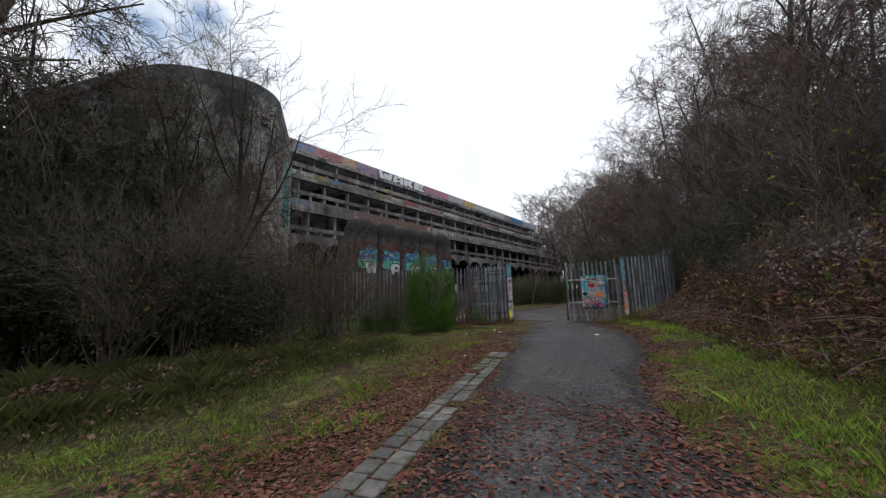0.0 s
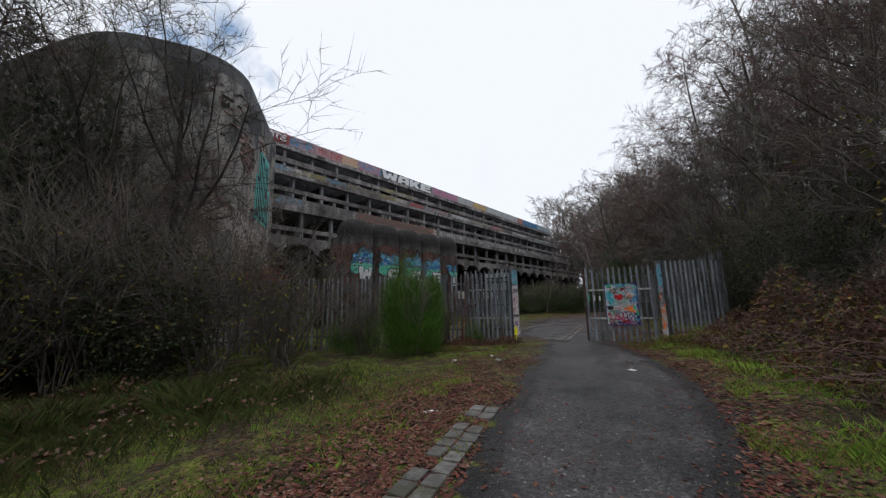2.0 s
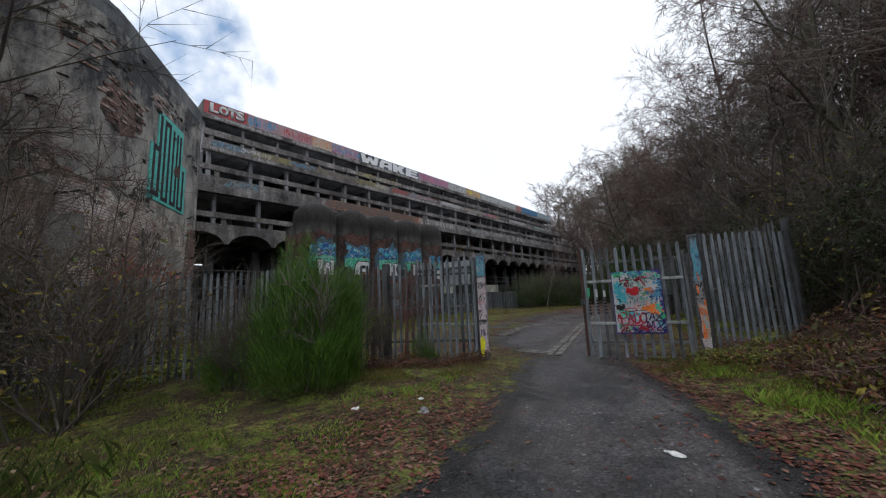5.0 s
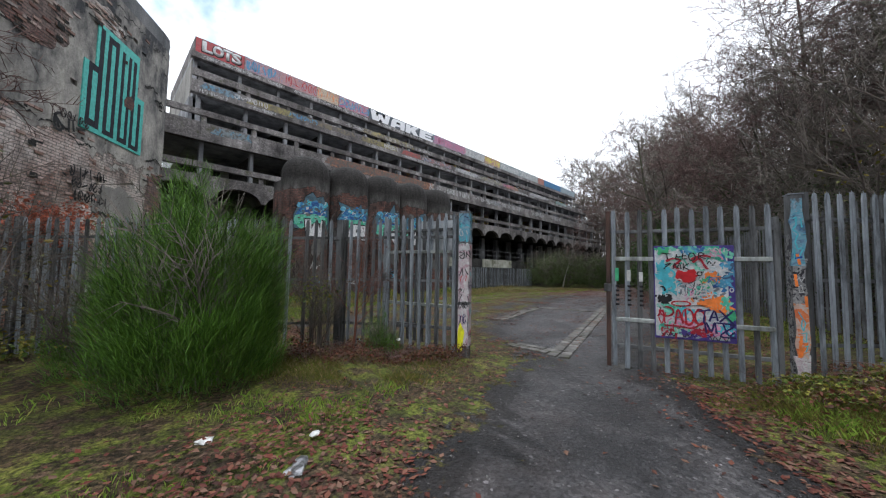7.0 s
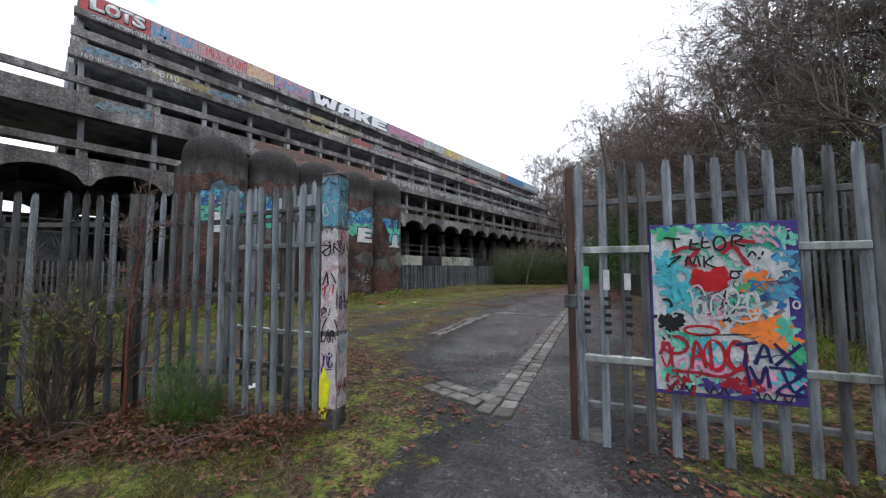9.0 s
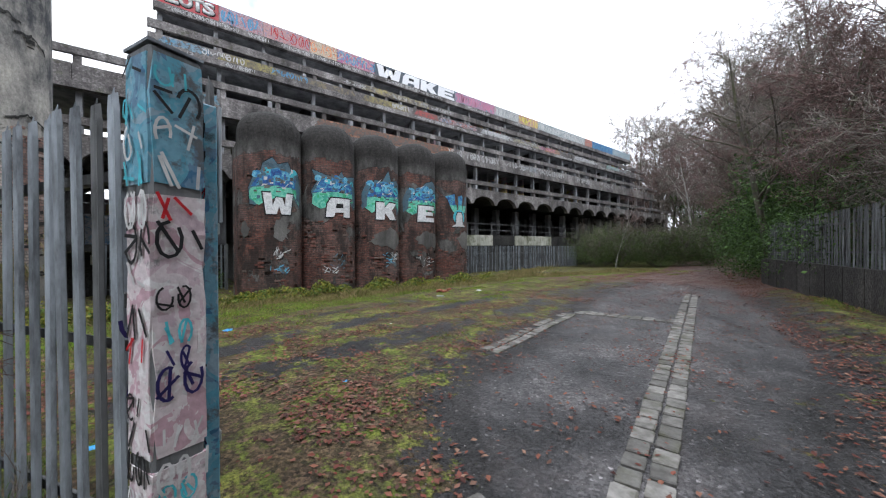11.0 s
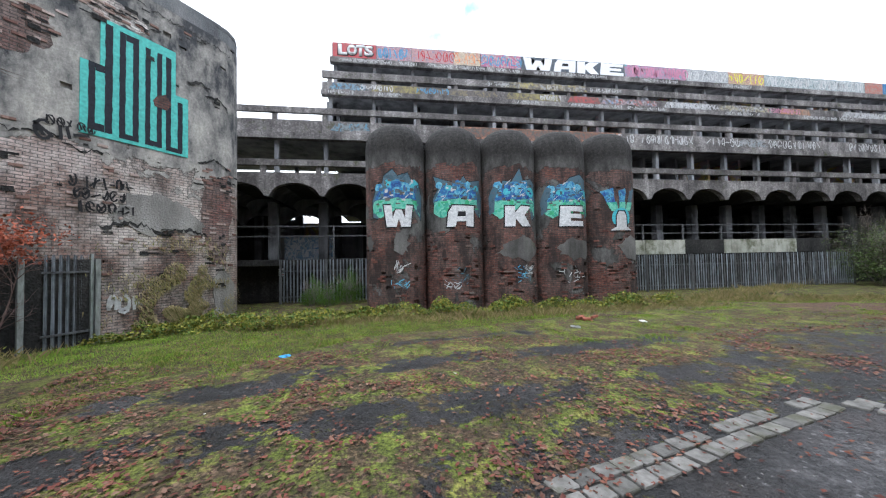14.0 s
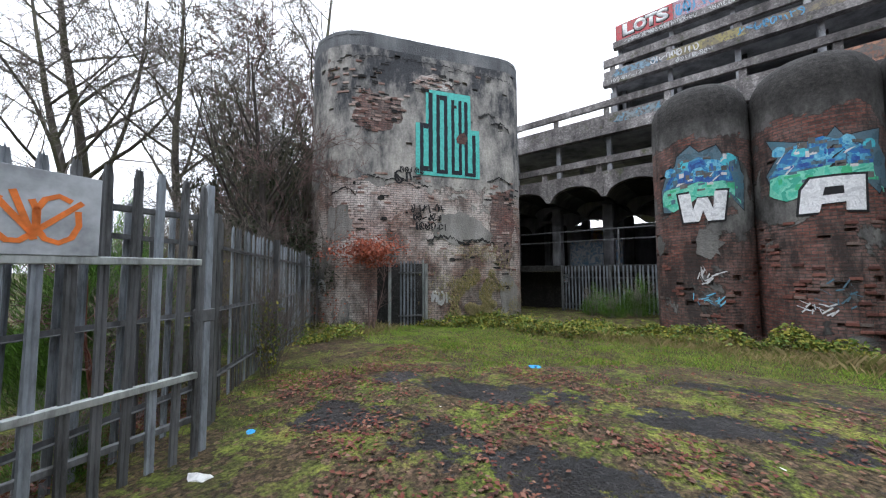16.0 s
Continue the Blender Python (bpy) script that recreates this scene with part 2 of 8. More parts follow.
M_RENDER = concrete("cement_render", (0.12, 0.113, 0.106), (0.26, 0.248, 0.23), (0.42, 0.4, 0.37), 0.0, False)
M_COPING = concrete("tower_coping", (0.06, 0.062, 0.066), (0.14, 0.145, 0.152), (0.25, 0.25, 0.25), 0.0, False)
M_ORANGE = splash("rusty_orange_paint", [(0.3, 0.11, 0.06), (0.4, 0.2, 0.13), (0.22, 0.12, 0.08)], 2.0, (0.08, 0.065, 0.055), 0.47)
M_GALV = metal("galvanised_steel", (0.235, 0.258, 0.285), (0.095, 0.102, 0.112), 0.5, 0.3)
M_GALV_DARK = metal("grimy_steel", (0.115, 0.118, 0.122), (0.045, 0.045, 0.045), 0.5, 0.25)
M_RAIL = metal("bright_rail_steel", (0.34, 0.36, 0.35), (0.17, 0.18, 0.17))
M_RUST = metal("rusty_steel", (0.06, 0.03, 0.022), (0.03, 0.02, 0.017), 0.8, 0.2)
M_BARK = bark("grey_brown_bark", (0.04, 0.034, 0.03), (0.12, 0.105, 0.092), 0.6)
M_BARK_DARK = bark("dark_conifer_bark", (0.026, 0.021, 0.02), (0.075, 0.06, 0.055), 0.1)
M_BIRCH = bark("birch_bark", (0.1, 0.09, 0.085), (0.5, 0.47, 0.44), 0.1)
M_TWIG = bark("twigs", (0.115, 0.095, 0.092), (0.28, 0.24, 0.22), 0.45)
M_TWIG_DARK = bark("dark_shrub_twigs", (0.065, 0.053, 0.049), (0.17, 0.14, 0.125), 0.3)
M_TWIG_RED = bark("reddish_twigs", (0.085, 0.055, 0.05), (0.21, 0.14, 0.125), 0.0)
M_BROOM = leafy("broom_green", [(0.025, 0.062, 0.009), (0.075, 0.165, 0.02), (0.145, 0.28, 0.04)])
M_EVER = leafy("dark_evergreen", [(0.018, 0.036, 0.01), (0.045, 0.09, 0.02), (0.1, 0.18, 0.04)])
M_IVY = leafy("ivy_leaf", [(0.012, 0.02, 0.008), (0.03, 0.045, 0.015), (0.05, 0.05, 0.025)])
M_REDLEAF = leafy("red_beech_leaf", [(0.26, 0.06, 0.032), (0.4, 0.115, 0.06), (0.17, 0.045, 0.027)])
M_BRAMBLE = leafy("bramble_leaf", [(0.04, 0.07, 0.015), (0.12, 0.12, 0.02), (0.22, 0.17, 0.02), (0.06, 0.03, 0.02)])
M_BRAMBLE_G = leafy("green_bramble_leaf", [(0.05, 0.1, 0.015), (0.11, 0.16, 0.025), (0.3, 0.26, 0.04), (0.08, 0.12, 0.02)])
M_BRACKEN = leafy("dead_bracken", [(0.04, 0.018, 0.013), (0.09, 0.038, 0.026), (0.17, 0.095, 0.06), (0.06, 0.028, 0.02), (0.26, 0.18, 0.13)])
M_LEAFFALL = leafy("fallen_leaves", [(0.03, 0.012, 0.01), (0.12, 0.036, 0.026), (0.2, 0.08, 0.05), (0.05, 0.02, 0.016), (0.22, 0.13, 0.09), (0.15, 0.04, 0.026), (0.07, 0.026, 0.02)], 0.8)
M_GRASS = leafy("grass_blades", [(0.04, 0.07, 0.01), (0.12, 0.19, 0.022), (0.2, 0.28, 0.04), (0.08, 0.1, 0.016), (0.34, 0.29, 0.1), (0.15, 0.2, 0.025)])
M_STRAW = leafy("dry_grass", [(0.22, 0.165, 0.075), (0.33, 0.26, 0.13), (0.15, 0.135, 0.045), (0.13, 0.15, 0.03)])
M_MOSSY = leafy("mossy_grass", [(0.07, 0.085, 0.012), (0.12, 0.14, 0.02), (0.19, 0.17, 0.035), (0.13, 0.09, 0.03), (0.09, 0.13, 0.018)])
M_BRAMBLE_R = leafy("red_bramble_leaf", [(0.1, 0.03, 0.018), (0.17, 0.055, 0.03), (0.07, 0.035, 0.02), (0.12, 0.09, 0.025)])
M_BOARD = splash("white_board_paint", [(0.5, 0.52, 0.54), (0.62, 0.62, 0.62), (0.4, 0.5, 0.52), (0.58, 0.55, 0.58)], 9, (0.3, 0.4, 0.42), 0.33)
M_PINK = plain("pink_paint", (0.6, 0.28, 0.42))
M_MAROON = plain("dark_red_paint", (0.3, 0.015, 0.03))
M_WHITE = splash("white_paint", [(0.62, 0.62, 0.63), (0.75, 0.75, 0.76), (0.55, 0.55, 0.57)], 3.0, (0.3, 0.28, 0.27), 0.33)
M_TAG = plain("white_tag_paint", (0.5, 0.5, 0.5))
M_BLACK = plain("black_tag_paint", (0.012, 0.012, 0.014))
M_NAVY = plain("navy_paint", (0.02, 0.015, 0.09))
M_PURPLE = plain("purple_board_edge", (0.06, 0.04, 0.2))
M_RED = plain("red_paint", (0.42, 0.012, 0.018))
M_TEAL = plain("teal_paint", (0.1, 0.48, 0.43))
M_CYAN = plain("cyan_paint", (0.08, 0.42, 0.5))
M_GREEN = plain("green_paint", (0.06, 0.38, 0.18))
M_ORNG = plain("orange_paint", (0.75, 0.2, 0.04))
M_YELLOW = plain("yellow_paint", (0.7, 0.68, 0.02))
M_BLUE = splash("blue_graffiti", [(0.015, 0.06, 0.26), (0.03, 0.16, 0.42), (0.1, 0.36, 0.55), (0.05, 0.1, 0.18)], 2.6, (0.1, 0.12, 0.13), 0.3)
M_GREY_BLUE = splash("grey_blue_graffiti", [(0.05, 0.085, 0.11), (0.09, 0.135, 0.17), (0.07, 0.15, 0.2)], 2.0, (0.06, 0.06, 0.06), 0.3)
M_MINT = splash("mint_graffiti", [(0.1, 0.5, 0.36), (0.22, 0.6, 0.45), (0.06, 0.35, 0.25)], 3.0, (0.12, 0.2, 0.16), 0.3)

# ground: grass, moss, leaf litter and worn asphalt in one family
def soil_colour(g, p):
    """Damp moss, grass and leaf litter."""
    n_big, n_mid, n_fine = g.noise(p, 0.35, 5, 0.65), g.noise(p, 1.7, 6, 0.7), g.noise(p, 26, 4, 0.7)
    c = g.ramp(n_mid, [(0.32, (0.034, 0.024, 0.016)), (0.42, (0.06, 0.068, 0.014)), (0.51, (0.11, 0.135, 0.02)), (0.68, (0.21, 0.195, 0.048))])
    c = g.mix(g.ramp(n_big, [(0.5, 0.0), (0.64, 0.6)]), c, (0.06, 0.037, 0.026))
    leaf = g.ramp(g.noise(p, 2.6, 9, 0.78), [(0.465, 0.0), (0.525, 0.92)])
    c = g.mix(leaf, c, g.ramp(g.voronoi(p, 22, "Color"), [(0.1, (0.022, 0.015, 0.01)), (0.5, (0.055, 0.034, 0.021)), (0.9, (0.11, 0.07, 0.045))]))
    x, y, _ = g.sep(p)
    wood = g.n.new("ShaderNodeMapRange")  # leaf litter under the trees of the bank
    g.l.new(g.math("ADD", x, g.math("MULTIPLY", y, 0.33)), wood.inputs[0])
    wood.inputs[1].default_value, wood.inputs[2].default_value = 2.6, 5.5
    c = g.mix(wood.outputs[0], c, g.ramp(n_mid, [(0.3, (0.018, 0.013, 0.01)), (0.7, (0.06, 0.036, 0.026))]))
    spots = g.ramp(g.voronoi(p, 13, "Color"), [(0.86, 0.0), (0.88, 1.0)])
    c = g.mix(g.math("MULTIPLY", spots, 0.6), c, (0.16, 0.1, 0.07))
    c = g.mix(0.95, c, g.ramp(n_fine, [(0.32, 0.12), (0.68, 1.9)]), "MULTIPLY")
    return c, g.math("ADD", n_fine, g.noise(p, 7, 4))


gg = Graph("moss_grass_earth", 0.95)
gc, gh = soil_colour(gg, gg.pos())
M_GROUND = gg.color(gc).bump(gh, 0.9, 0.06).mat

ga = Graph("old_asphalt", 0.72, 0.0, 0.35)
ap = ga.pos()
soil, soil_h = soil_colour(ga, ap)
a_mid, a_fine = ga.noise(ap, 1.1, 7, 0.7), ga.noise(ap, 60, 3, 0.8)
ac = ga.ramp(a_mid, [(0.3, (0.02, 0.0195, 0.02)), (0.48, (0.05, 0.048, 0.049)), (0.66, (0.12, 0.113, 0.112))])
stones = ga.ramp(ga.voronoi(ap, 36, "Color"), [(0.15, 0.3), (0.65, 1.0), (0.9, 1.7), (0.95, 4.5)])
ac = ga.mix(0.75, ac, stones, "MULTIPLY")
ac = ga.mix(ga.ramp(ga.noise(ap, 0.6, 5, 0.7), [(0.5, 0.0), (0.7, 0.5)]), ac, (0.06, 0.045, 0.04))
wear = ga.n.new("ShaderNodeAttribute")
wear.attribute_name = "wear"
keep_off = ga.math("ADD", wear.outputs["Fac"], ga.math("MULTIPLY", ga.math("SUBTRACT", ga.noise(ap, 2.1, 9, 0.78), 0.5), 3.4))
a_mask = ga.ramp(keep_off, [(0.44, 0.0), (0.54, 1.0)])
mud = ga.ramp(wear.outputs["Fac"], [(0.88, (0.4, 0.39, 0.39)), (0.99, (1.15, 1.14, 1.16))])
ac = ga.mix(1.0, ac, mud, "MULTIPLY")
ac = ga.mix(a_mask, soil, ac)
far_y = ga.n.new("ShaderNodeMapRange")
ga.l.new(ga.sep(ap)[1], far_y.inputs[0])
far_y.inputs[1].default_value, far_y.inputs[2].default_value, far_y.inputs[3].default_value, far_y.inputs[4].default_value = 25.0, 38.0, -0.25, 0.45
litter = ga.ramp(ga.math("ADD", far_y.outputs[0], ga.noise(ap, 0.9, 7, 0.75)), [(0.52, 0.0), (0.62, 0.9)])
ac = ga.mix(litter, ac, ga.ramp(ga.voronoi(ap, 20, "Color"), [(0.1, (0.04, 0.02, 0.016)), (0.5, (0.1, 0.05, 0.038)), (0.9, (0.17, 0.1, 0.08))]))
a_rough = ga.mix(a_mask, (0.95, 0.95, 0.95), ga.ramp(a_mid, [(0.35, 0.36), (0.62, 0.75)]))
a_h = ga.math("ADD", ga.math("MULTIPLY", ga.math("ADD", ga.math("MULTIPLY", a_fine, 0.6), ga.voronoi(ap, 34)), a_mask), ga.math("MULTIPLY", soil_h, ga.math("SUBTRACT", 1.4, a_mask)))
M_ASPHALT = ga.color(ac).rough(a_rough).bump(a_h, 0.85, 0.03).mat

gs = Graph("worn_sett_stone", 0.75)
sp = gs.pos()
scol = gs.ramp(gs.noise(sp, 9, 5), [(0.3, (0.08, 0.075, 0.067)), (0.7, (0.21, 0.2, 0.185))])
scol = gs.mix(1.0, scol, gs.ramp(gs.rnd(), [(0, 0.6), (1, 1.25)]), "MULTIPLY")
scol = gs.mix(gs.ramp(gs.noise(sp, 3, 5), [(0.52, 0.0), (0.66, 0.7)]), scol, (0.06, 0.06, 0.03))
M_SETT = gs.color(scol).bump(gs.noise(sp, 35, 4), 0.5, 0.01).mat


# ---- building blocks ----
def make(bm, name):
    me = bpy.data.meshes.new(name)
    bm.normal_update()
    bm.to_mesh(me)
    bm.free()
    return me


def part(name, bm, material, parent=None, label="", m=None):
    """Links a bmesh or mesh as one object, under a parent if there is one; m is in the parent's frame."""
    me = bm if isinstance(bm, bpy.types.Mesh) else make(bm, name)
    if material and not me.materials:
        me.materials.append(material)
    ob = new(name, me)
    if parent:
        ob.parent = parent
    if m is not None:
        ob.matrix_basis = m
    return tagged(ob, label)


def thing(name, label, category, m=None, group="", kind=""):
    ob = new(name)
    ob.empty_display_size = 0.2
    if m is not None:
        ob.matrix_basis = m
    return tagged(ob, label, category, group, kind)


def raw(name, verts, faces, smooth=False):
    me = bpy.data.meshes.new(name)
    me.from_pydata(verts, [], faces)
    me.update()
    if smooth:
        me.polygons.foreach_set("use_smooth", [True] * len(me.polygons))
    return me


def box(bm, x0, x1, y0, y1, z0, z1, bevel=0.0):
    r = bmesh.ops.create_cube(bm, size=1.0)
    vs = r["verts"]
    for v in vs:
        v.co = Vector(((x0 + x1) / 2 + v.co.x * (x1 - x0), (y0 + y1) / 2 + v.co.y * (y1 - y0), (z0 + z1) / 2 + v.co.z * (z1 - z0)))
    if bevel:
        es = {e for v in vs for e in v.link_edges}
        bmesh.ops.bevel(bm, geom=list(es), offset=bevel, segments=1, affect="EDGES")
    return bm


def cuboid(x0, x1, y0, y1, z0, z1, bevel=0.0):
    return box(bmesh.new(), x0, x1, y0, y1, z0, z1, bevel)


def prism(outline, depth_axis_pts):
    """Extrudes a closed outline (list of 3D points) by a vector."""
    bm = bmesh.new()
    vs = [bm.verts.new(p) for p in outline]
    f = bm.faces.new(vs)
    r = bmesh.ops.extrude_face_region(bm, geom=[f])
    for v in [g for g in r["geom"] if isinstance(g, bmesh.types.BMVert)]:
        v.co += Vector(depth_axis_pts)
    bmesh.ops.recalc_face_normals(bm, faces=bm.faces)
    return bm


def smoothstep(a, b, x):
    t = min(1.0, max(0.0, (x - a) / (b - a)))
    return t * t * (3 - 2 * t)


def road_x(y):
    """The middle of the driveway at a given y."""
    if y < 14:
        return -0.35 * y - 0.1
    if y < 28:
        return -5.0 - 0.31 * (y - 14)
    return -9.34 - 0.25 * (y - 28)


def ground_z(x, y):
    z = 0.25 * smoothstep(0, 13, y) - 0.02
    z -= 0.2 * smoothstep(-12, -19, x)
    s = x - road_x(y)
    z += 0.16 * min(4.0, max(0.0, s - 1.7))
    hill = max(0.0, s - 6.0)
    z += 0.42 * hill if hill < 60 else 25.2
    if hill > 0:
        z += 0.5 * min(1, hill / 5) * noise.noise(Vector((x * 0.12, y * 0.12, 3.0)))
    far = max(0.0, y - 52)
    z += 0.09 * min(far, 150) * smoothstep(-22, -14, x)
    z += 0.05 * noise.noise(Vector((x * 0.6, y * 0.6, 0))) * smoothstep(1.2, 2.4, abs(s))
    return z


def sheet(name, xs, ys, zf, material, keep=None):
    verts = [(x, y, zf(x, y)) for y in ys for x in xs]
    n = len(xs)
    faces = [(j * n + i, j * n + i + 1, (j + 1) * n + i + 1, (j + 1) * n + i) for j in range(len(ys) - 1) for i in range(n - 1)]
    if keep:
        faces = [f for f in faces if keep(sum(verts[k][0] for k in f) / 4, sum(verts[k][1] for k in f) / 4)]
    return part(name, raw(name, verts, faces, True), material)


def steps(stops):
    out = []
    for a, b, d in stops:
        k = max(1, round((b - a) / d))
        out += [a + (b - a) * i / k for i in range(k)]
    return out + [stops[-1][1]]


# ---- ground and driveway ----
gx = steps([(-1500, -200, 130), (-200, -60, 20), (-60, -24, 3), (-24, 6, 0.5), (6, 60, 3), (60, 200, 20), (200, 1500, 130)])
gy = steps([(-1500, -200, 130), (-200, -30, 17), (-30, -6, 2), (-6, 32, 0.5), (32, 110, 3), (110, 200, 15), (200, 1500, 130)])
tagged(sheet("ground", gx, gy, ground_z, M_GROUND), "damp mossy grass and bare earth strewn with dead leaves", "ground", kind="structure")


def road_edges(y):
    """Left and right edge of the driven asphalt at y."""
    c = road_x(y)
    w = 0.18 * noise.noise(Vector((0, y * 0.7, 5))) + 0.1 * noise.noise(Vector((0, y * 2.3, 9)))
    left = -1.25 + w - 2.2 * smoothstep(13.8, 16.6, y) + 2.0 * smoothstep(24, 40, y)
    right = 1.35 + 0.24 * noise.noise(Vector((7, y * 0.5, 2))) + 0.7 * smoothstep(6, 9, y) - 0.7 * smoothstep(11, 14, y) + 1.2 * smoothstep(16, 22, y)
    return c + left, c + right


TRACKS = (
    (((-10.0, 12.5), (-10.4, 13.7), (-10.5, 15.0), (-10.75, 16.3), (-11.05, 18.0), (-11.1, 19.6), (-11.8, 24.0)), 0.44, 0.88),
    (((-11.5, 12.0), (-12.0, 14.0), (-12.45, 15.4), (-12.85, 17.4), (-12.95, 19.6), (-13.6, 24.0)), 0.4, 0.85),
    (((-14.2, 15.5), (-14.6, 18.5), (-15.2, 22.0)), 0.3, 0.55),
)


def road_wear(x, y):
    """1 where the asphalt is bare, 0 where grass and moss have closed over it; wheel tracks cross the yard."""
    a, b = road_edges(y)
    d = min(x - a, b - x)
    v = smoothstep(-0.45, 0.6, d) if y < 14 else smoothstep(-1.2, 1.4, d)
    if y > 11.9 and x < a + 0.8:
        q = x + 0.05 * (y - 16) + 0.25 * noise.noise(Vector((0, y * 0.35, 3)))
        v *= smoothstep(13.4, 14.6, y) if x < a else 1.0
        for line, wide, k in TRACKS:
            for (x0, y0), (x1, y1) in zip(line, line[1:]):
                if y0 <= y < y1:
                    at = x0 + (x1 - x0) * (y - y0) / (y1 - y0)
                    ends = smoothstep(line[0][1], line[0][1] + 0.5, y) * (1 - smoothstep(line[-1][1] - 2.5, line[-1][1], y))
                    worn = 0.5 + 1.2 * noise.noise(Vector((at * 0.3, y * 0.75, 14)))
                    v = max(v, k * min(1.0, max(0.1, worn + 0.3)) * ends * (1 - smoothstep(wide * 0.6, wide * 1.35, abs(x - at))))
        v = max(v, 0.6 * smoothstep(20, 25, y) * smoothstep(-14.5, -12, q) * (1 - smoothstep(36, 44, y)))
    return v


rv, rf, rw_ = [], [], []
ry = steps([(-8, 60, 0.3)])
NC = 64
for j, y in enumerate(ry):
    a, b = road_edges(y)
    a -= 1.0 + 6.6 * smoothstep(11.0, 12.3, y) * (1 - smoothstep(28, 42, y)) - 0.9 * smoothstep(15, 18, y) * (1 - smoothstep(28, 42, y))
    b += 0.8
    for i in range(NC + 1):
        x = a + (b - a) * i / NC
        edge = min(i, NC - i)
        rv.append((x, y, ground_z(x, y) + (0.03 if edge >= 2 else -0.04 + 0.035 * edge)))
        rw_.append(road_wear(x, y))
    if j:
        for i in range(NC):
            q = (j - 1) * (NC + 1) + i
            rf.append((q, q + 1, q + NC + 2, q + NC + 1))
road_me = raw("road", rv, rf, True)
road_me.attributes.new("wear", "FLOAT", "POINT").data.foreach_set("value", rw_)
road = part("road", road_me, M_ASPHALT)
tagged(road, "wet cracked asphalt driveway with moss and gravel", "driveway", kind="structure")

rng = random.Random(7)


def sett_mesh(k):
    r = random.Random(k)
    bm = cuboid(-0.5, 0.5, -0.5, 0.5, -0.5, 0.5, 0.07)
    for v in bm.verts:
        v.co += Vector((r.uniform(-0.04, 0.04), r.uniform(-0.04, 0.04), r.uniform(-0.05, 0.05)))
    me = make(bm, "sett")
    me.materials.append(M_SETT)
    return me


SETTS = [sett_mesh(k) for k in range(6)]


def sett_line(name, a, b, rows, label, skip=0.0, length=0.24, width=0.19):
    """A strip of stone setts let into the asphalt, laid from a to b."""
    t = thing(name, label, "sett strip", kind="structure")
    d = Vector(b) - Vector(a)
    n = max(1, round(d.length / length))
    ang = math.atan2(d.y, d.x)
    side = Vector((-d.y, d.x)).normalized()
    for r in range(rows):
        for i in range(n):
            if rng.random() < skip:
                continue
            p = Vector(a) + d * ((i + 0.5 + (0.4 if r % 2 else 0) * 0.5) / n) + side * (width + 0.015) * (r - (rows - 1) / 2)
            o = part("sett", SETTS[rng.randrange(6)], None, t)
            z = ground_z(p.x, p.y) + 0.03
            o.matrix_basis = Matrix.LocRotScale((p.x, p.y, z - 0.02), Euler((rng.uniform(-0.03, 0.03), rng.uniform(-0.03, 0.03), ang + rng.uniform(-0.05, 0.05))), (length * rng.uniform(0.84, 0.96), width * rng.uniform(0.9, 1.0), 0.09))
    return t


# ---- main block: four stepped tiers of cells ----
Y0, Y1, BAY = 12.5, 72.0, 2.67
block = thing("ruined_seminary_block", "long derelict concrete block with stepped graffiti-covered balconies", "building")


def beam(name, x, y0, y1, z0, z1, mat, label="", thick=0.28, wob=0.012, seed=0):
    """A long precast concrete member along y with slightly uneven arrises."""
    n = max(2, int((y1 - y0) / 0.6))
    verts, faces = [], []
    for i in range(n + 1):
        y = y0 + (y1 - y0) * i / n
        k = [wob * noise.noise(Vector((y * 1.7, seed * 3.1, c))) for c in range(4)]
        verts += [(x + k[0], y, z0 + k[1]), (x + k[2], y, z1 + k[3]), (x - thick, y, z1 + k[3]), (x - thick, y, z0 + k[1])]
    for i in range(n):
        q = i * 4
        for a in range(4):
            b = (a + 1) % 4
            faces.append((q + a, q + 4 + a, q + 4 + b, q + b))
    faces += [(3, 2, 1, 0), (n * 4, n * 4 + 1, n * 4 + 2, n * 4 + 3)]
    return part(name, raw(name, verts, faces), mat, block, label)


def slab(name, x0, x1, y0, y1, z0, z1, mat=None):
    return part(name, cuboid(x0, x1, y0, y1, z0, z1, 0.02), mat or M_CONC_IN, block)


X1, X2, X3, X4 = -30.2, -28.2, -26.4, -24.6
# roof and parapet
slab("roof_slab", -41, X1 - 0.3, Y0, Y1, 15.7, 16.0)
beam("parapet", X1, Y0, Y1, 16.02, 17.05, M_CONC, "parapet covered in bright graffiti", 0.25)
beam("fascia", X1 + 0.12, Y0 - 0.15, Y1 + 0.1, 15.62, 16.0, M_CONC, "", 0.4, seed=2)
# second tier
slab("floor_slab", -41, X2 - 0.3, Y0 - 0.1, Y1, 12.55, 12.85)
beam("balcony_rail", X2 + 0.05, Y0 - 0.3, Y1 + 0.1, 13.5, 13.93, M_CONC, "", 0.2, seed=3)
beam("balcony_band", X2, Y0 - 0.3, Y1 + 0.1, 12.75, 13.25, M_CONC, "", 0.25, seed=4)
beam("fascia", X2 + 0.1, Y0 - 0.35, Y1 + 0.1, 12.4, 12.73, M_CONC, "", 0.4, seed=5)
# third tier, running on to the south
slab("floor_slab", -41, X3 - 0.3, Y0 - 0.3, Y1, 9.1, 9.4)
slab("floor_slab", -34, X3 - 0.3, -6, Y0 - 0.32, 9.1, 9.4)
beam("balcony_rail", X3 + 0.05, -6, Y1 + 0.2, 10.42, 10.75, M_CONC, "", 0.2, seed=6)
beam("fascia", X3 + 0.1, -6, Y1 + 0.2, 8.95, 9.28, M_CONC, "", 0.4, seed=8)
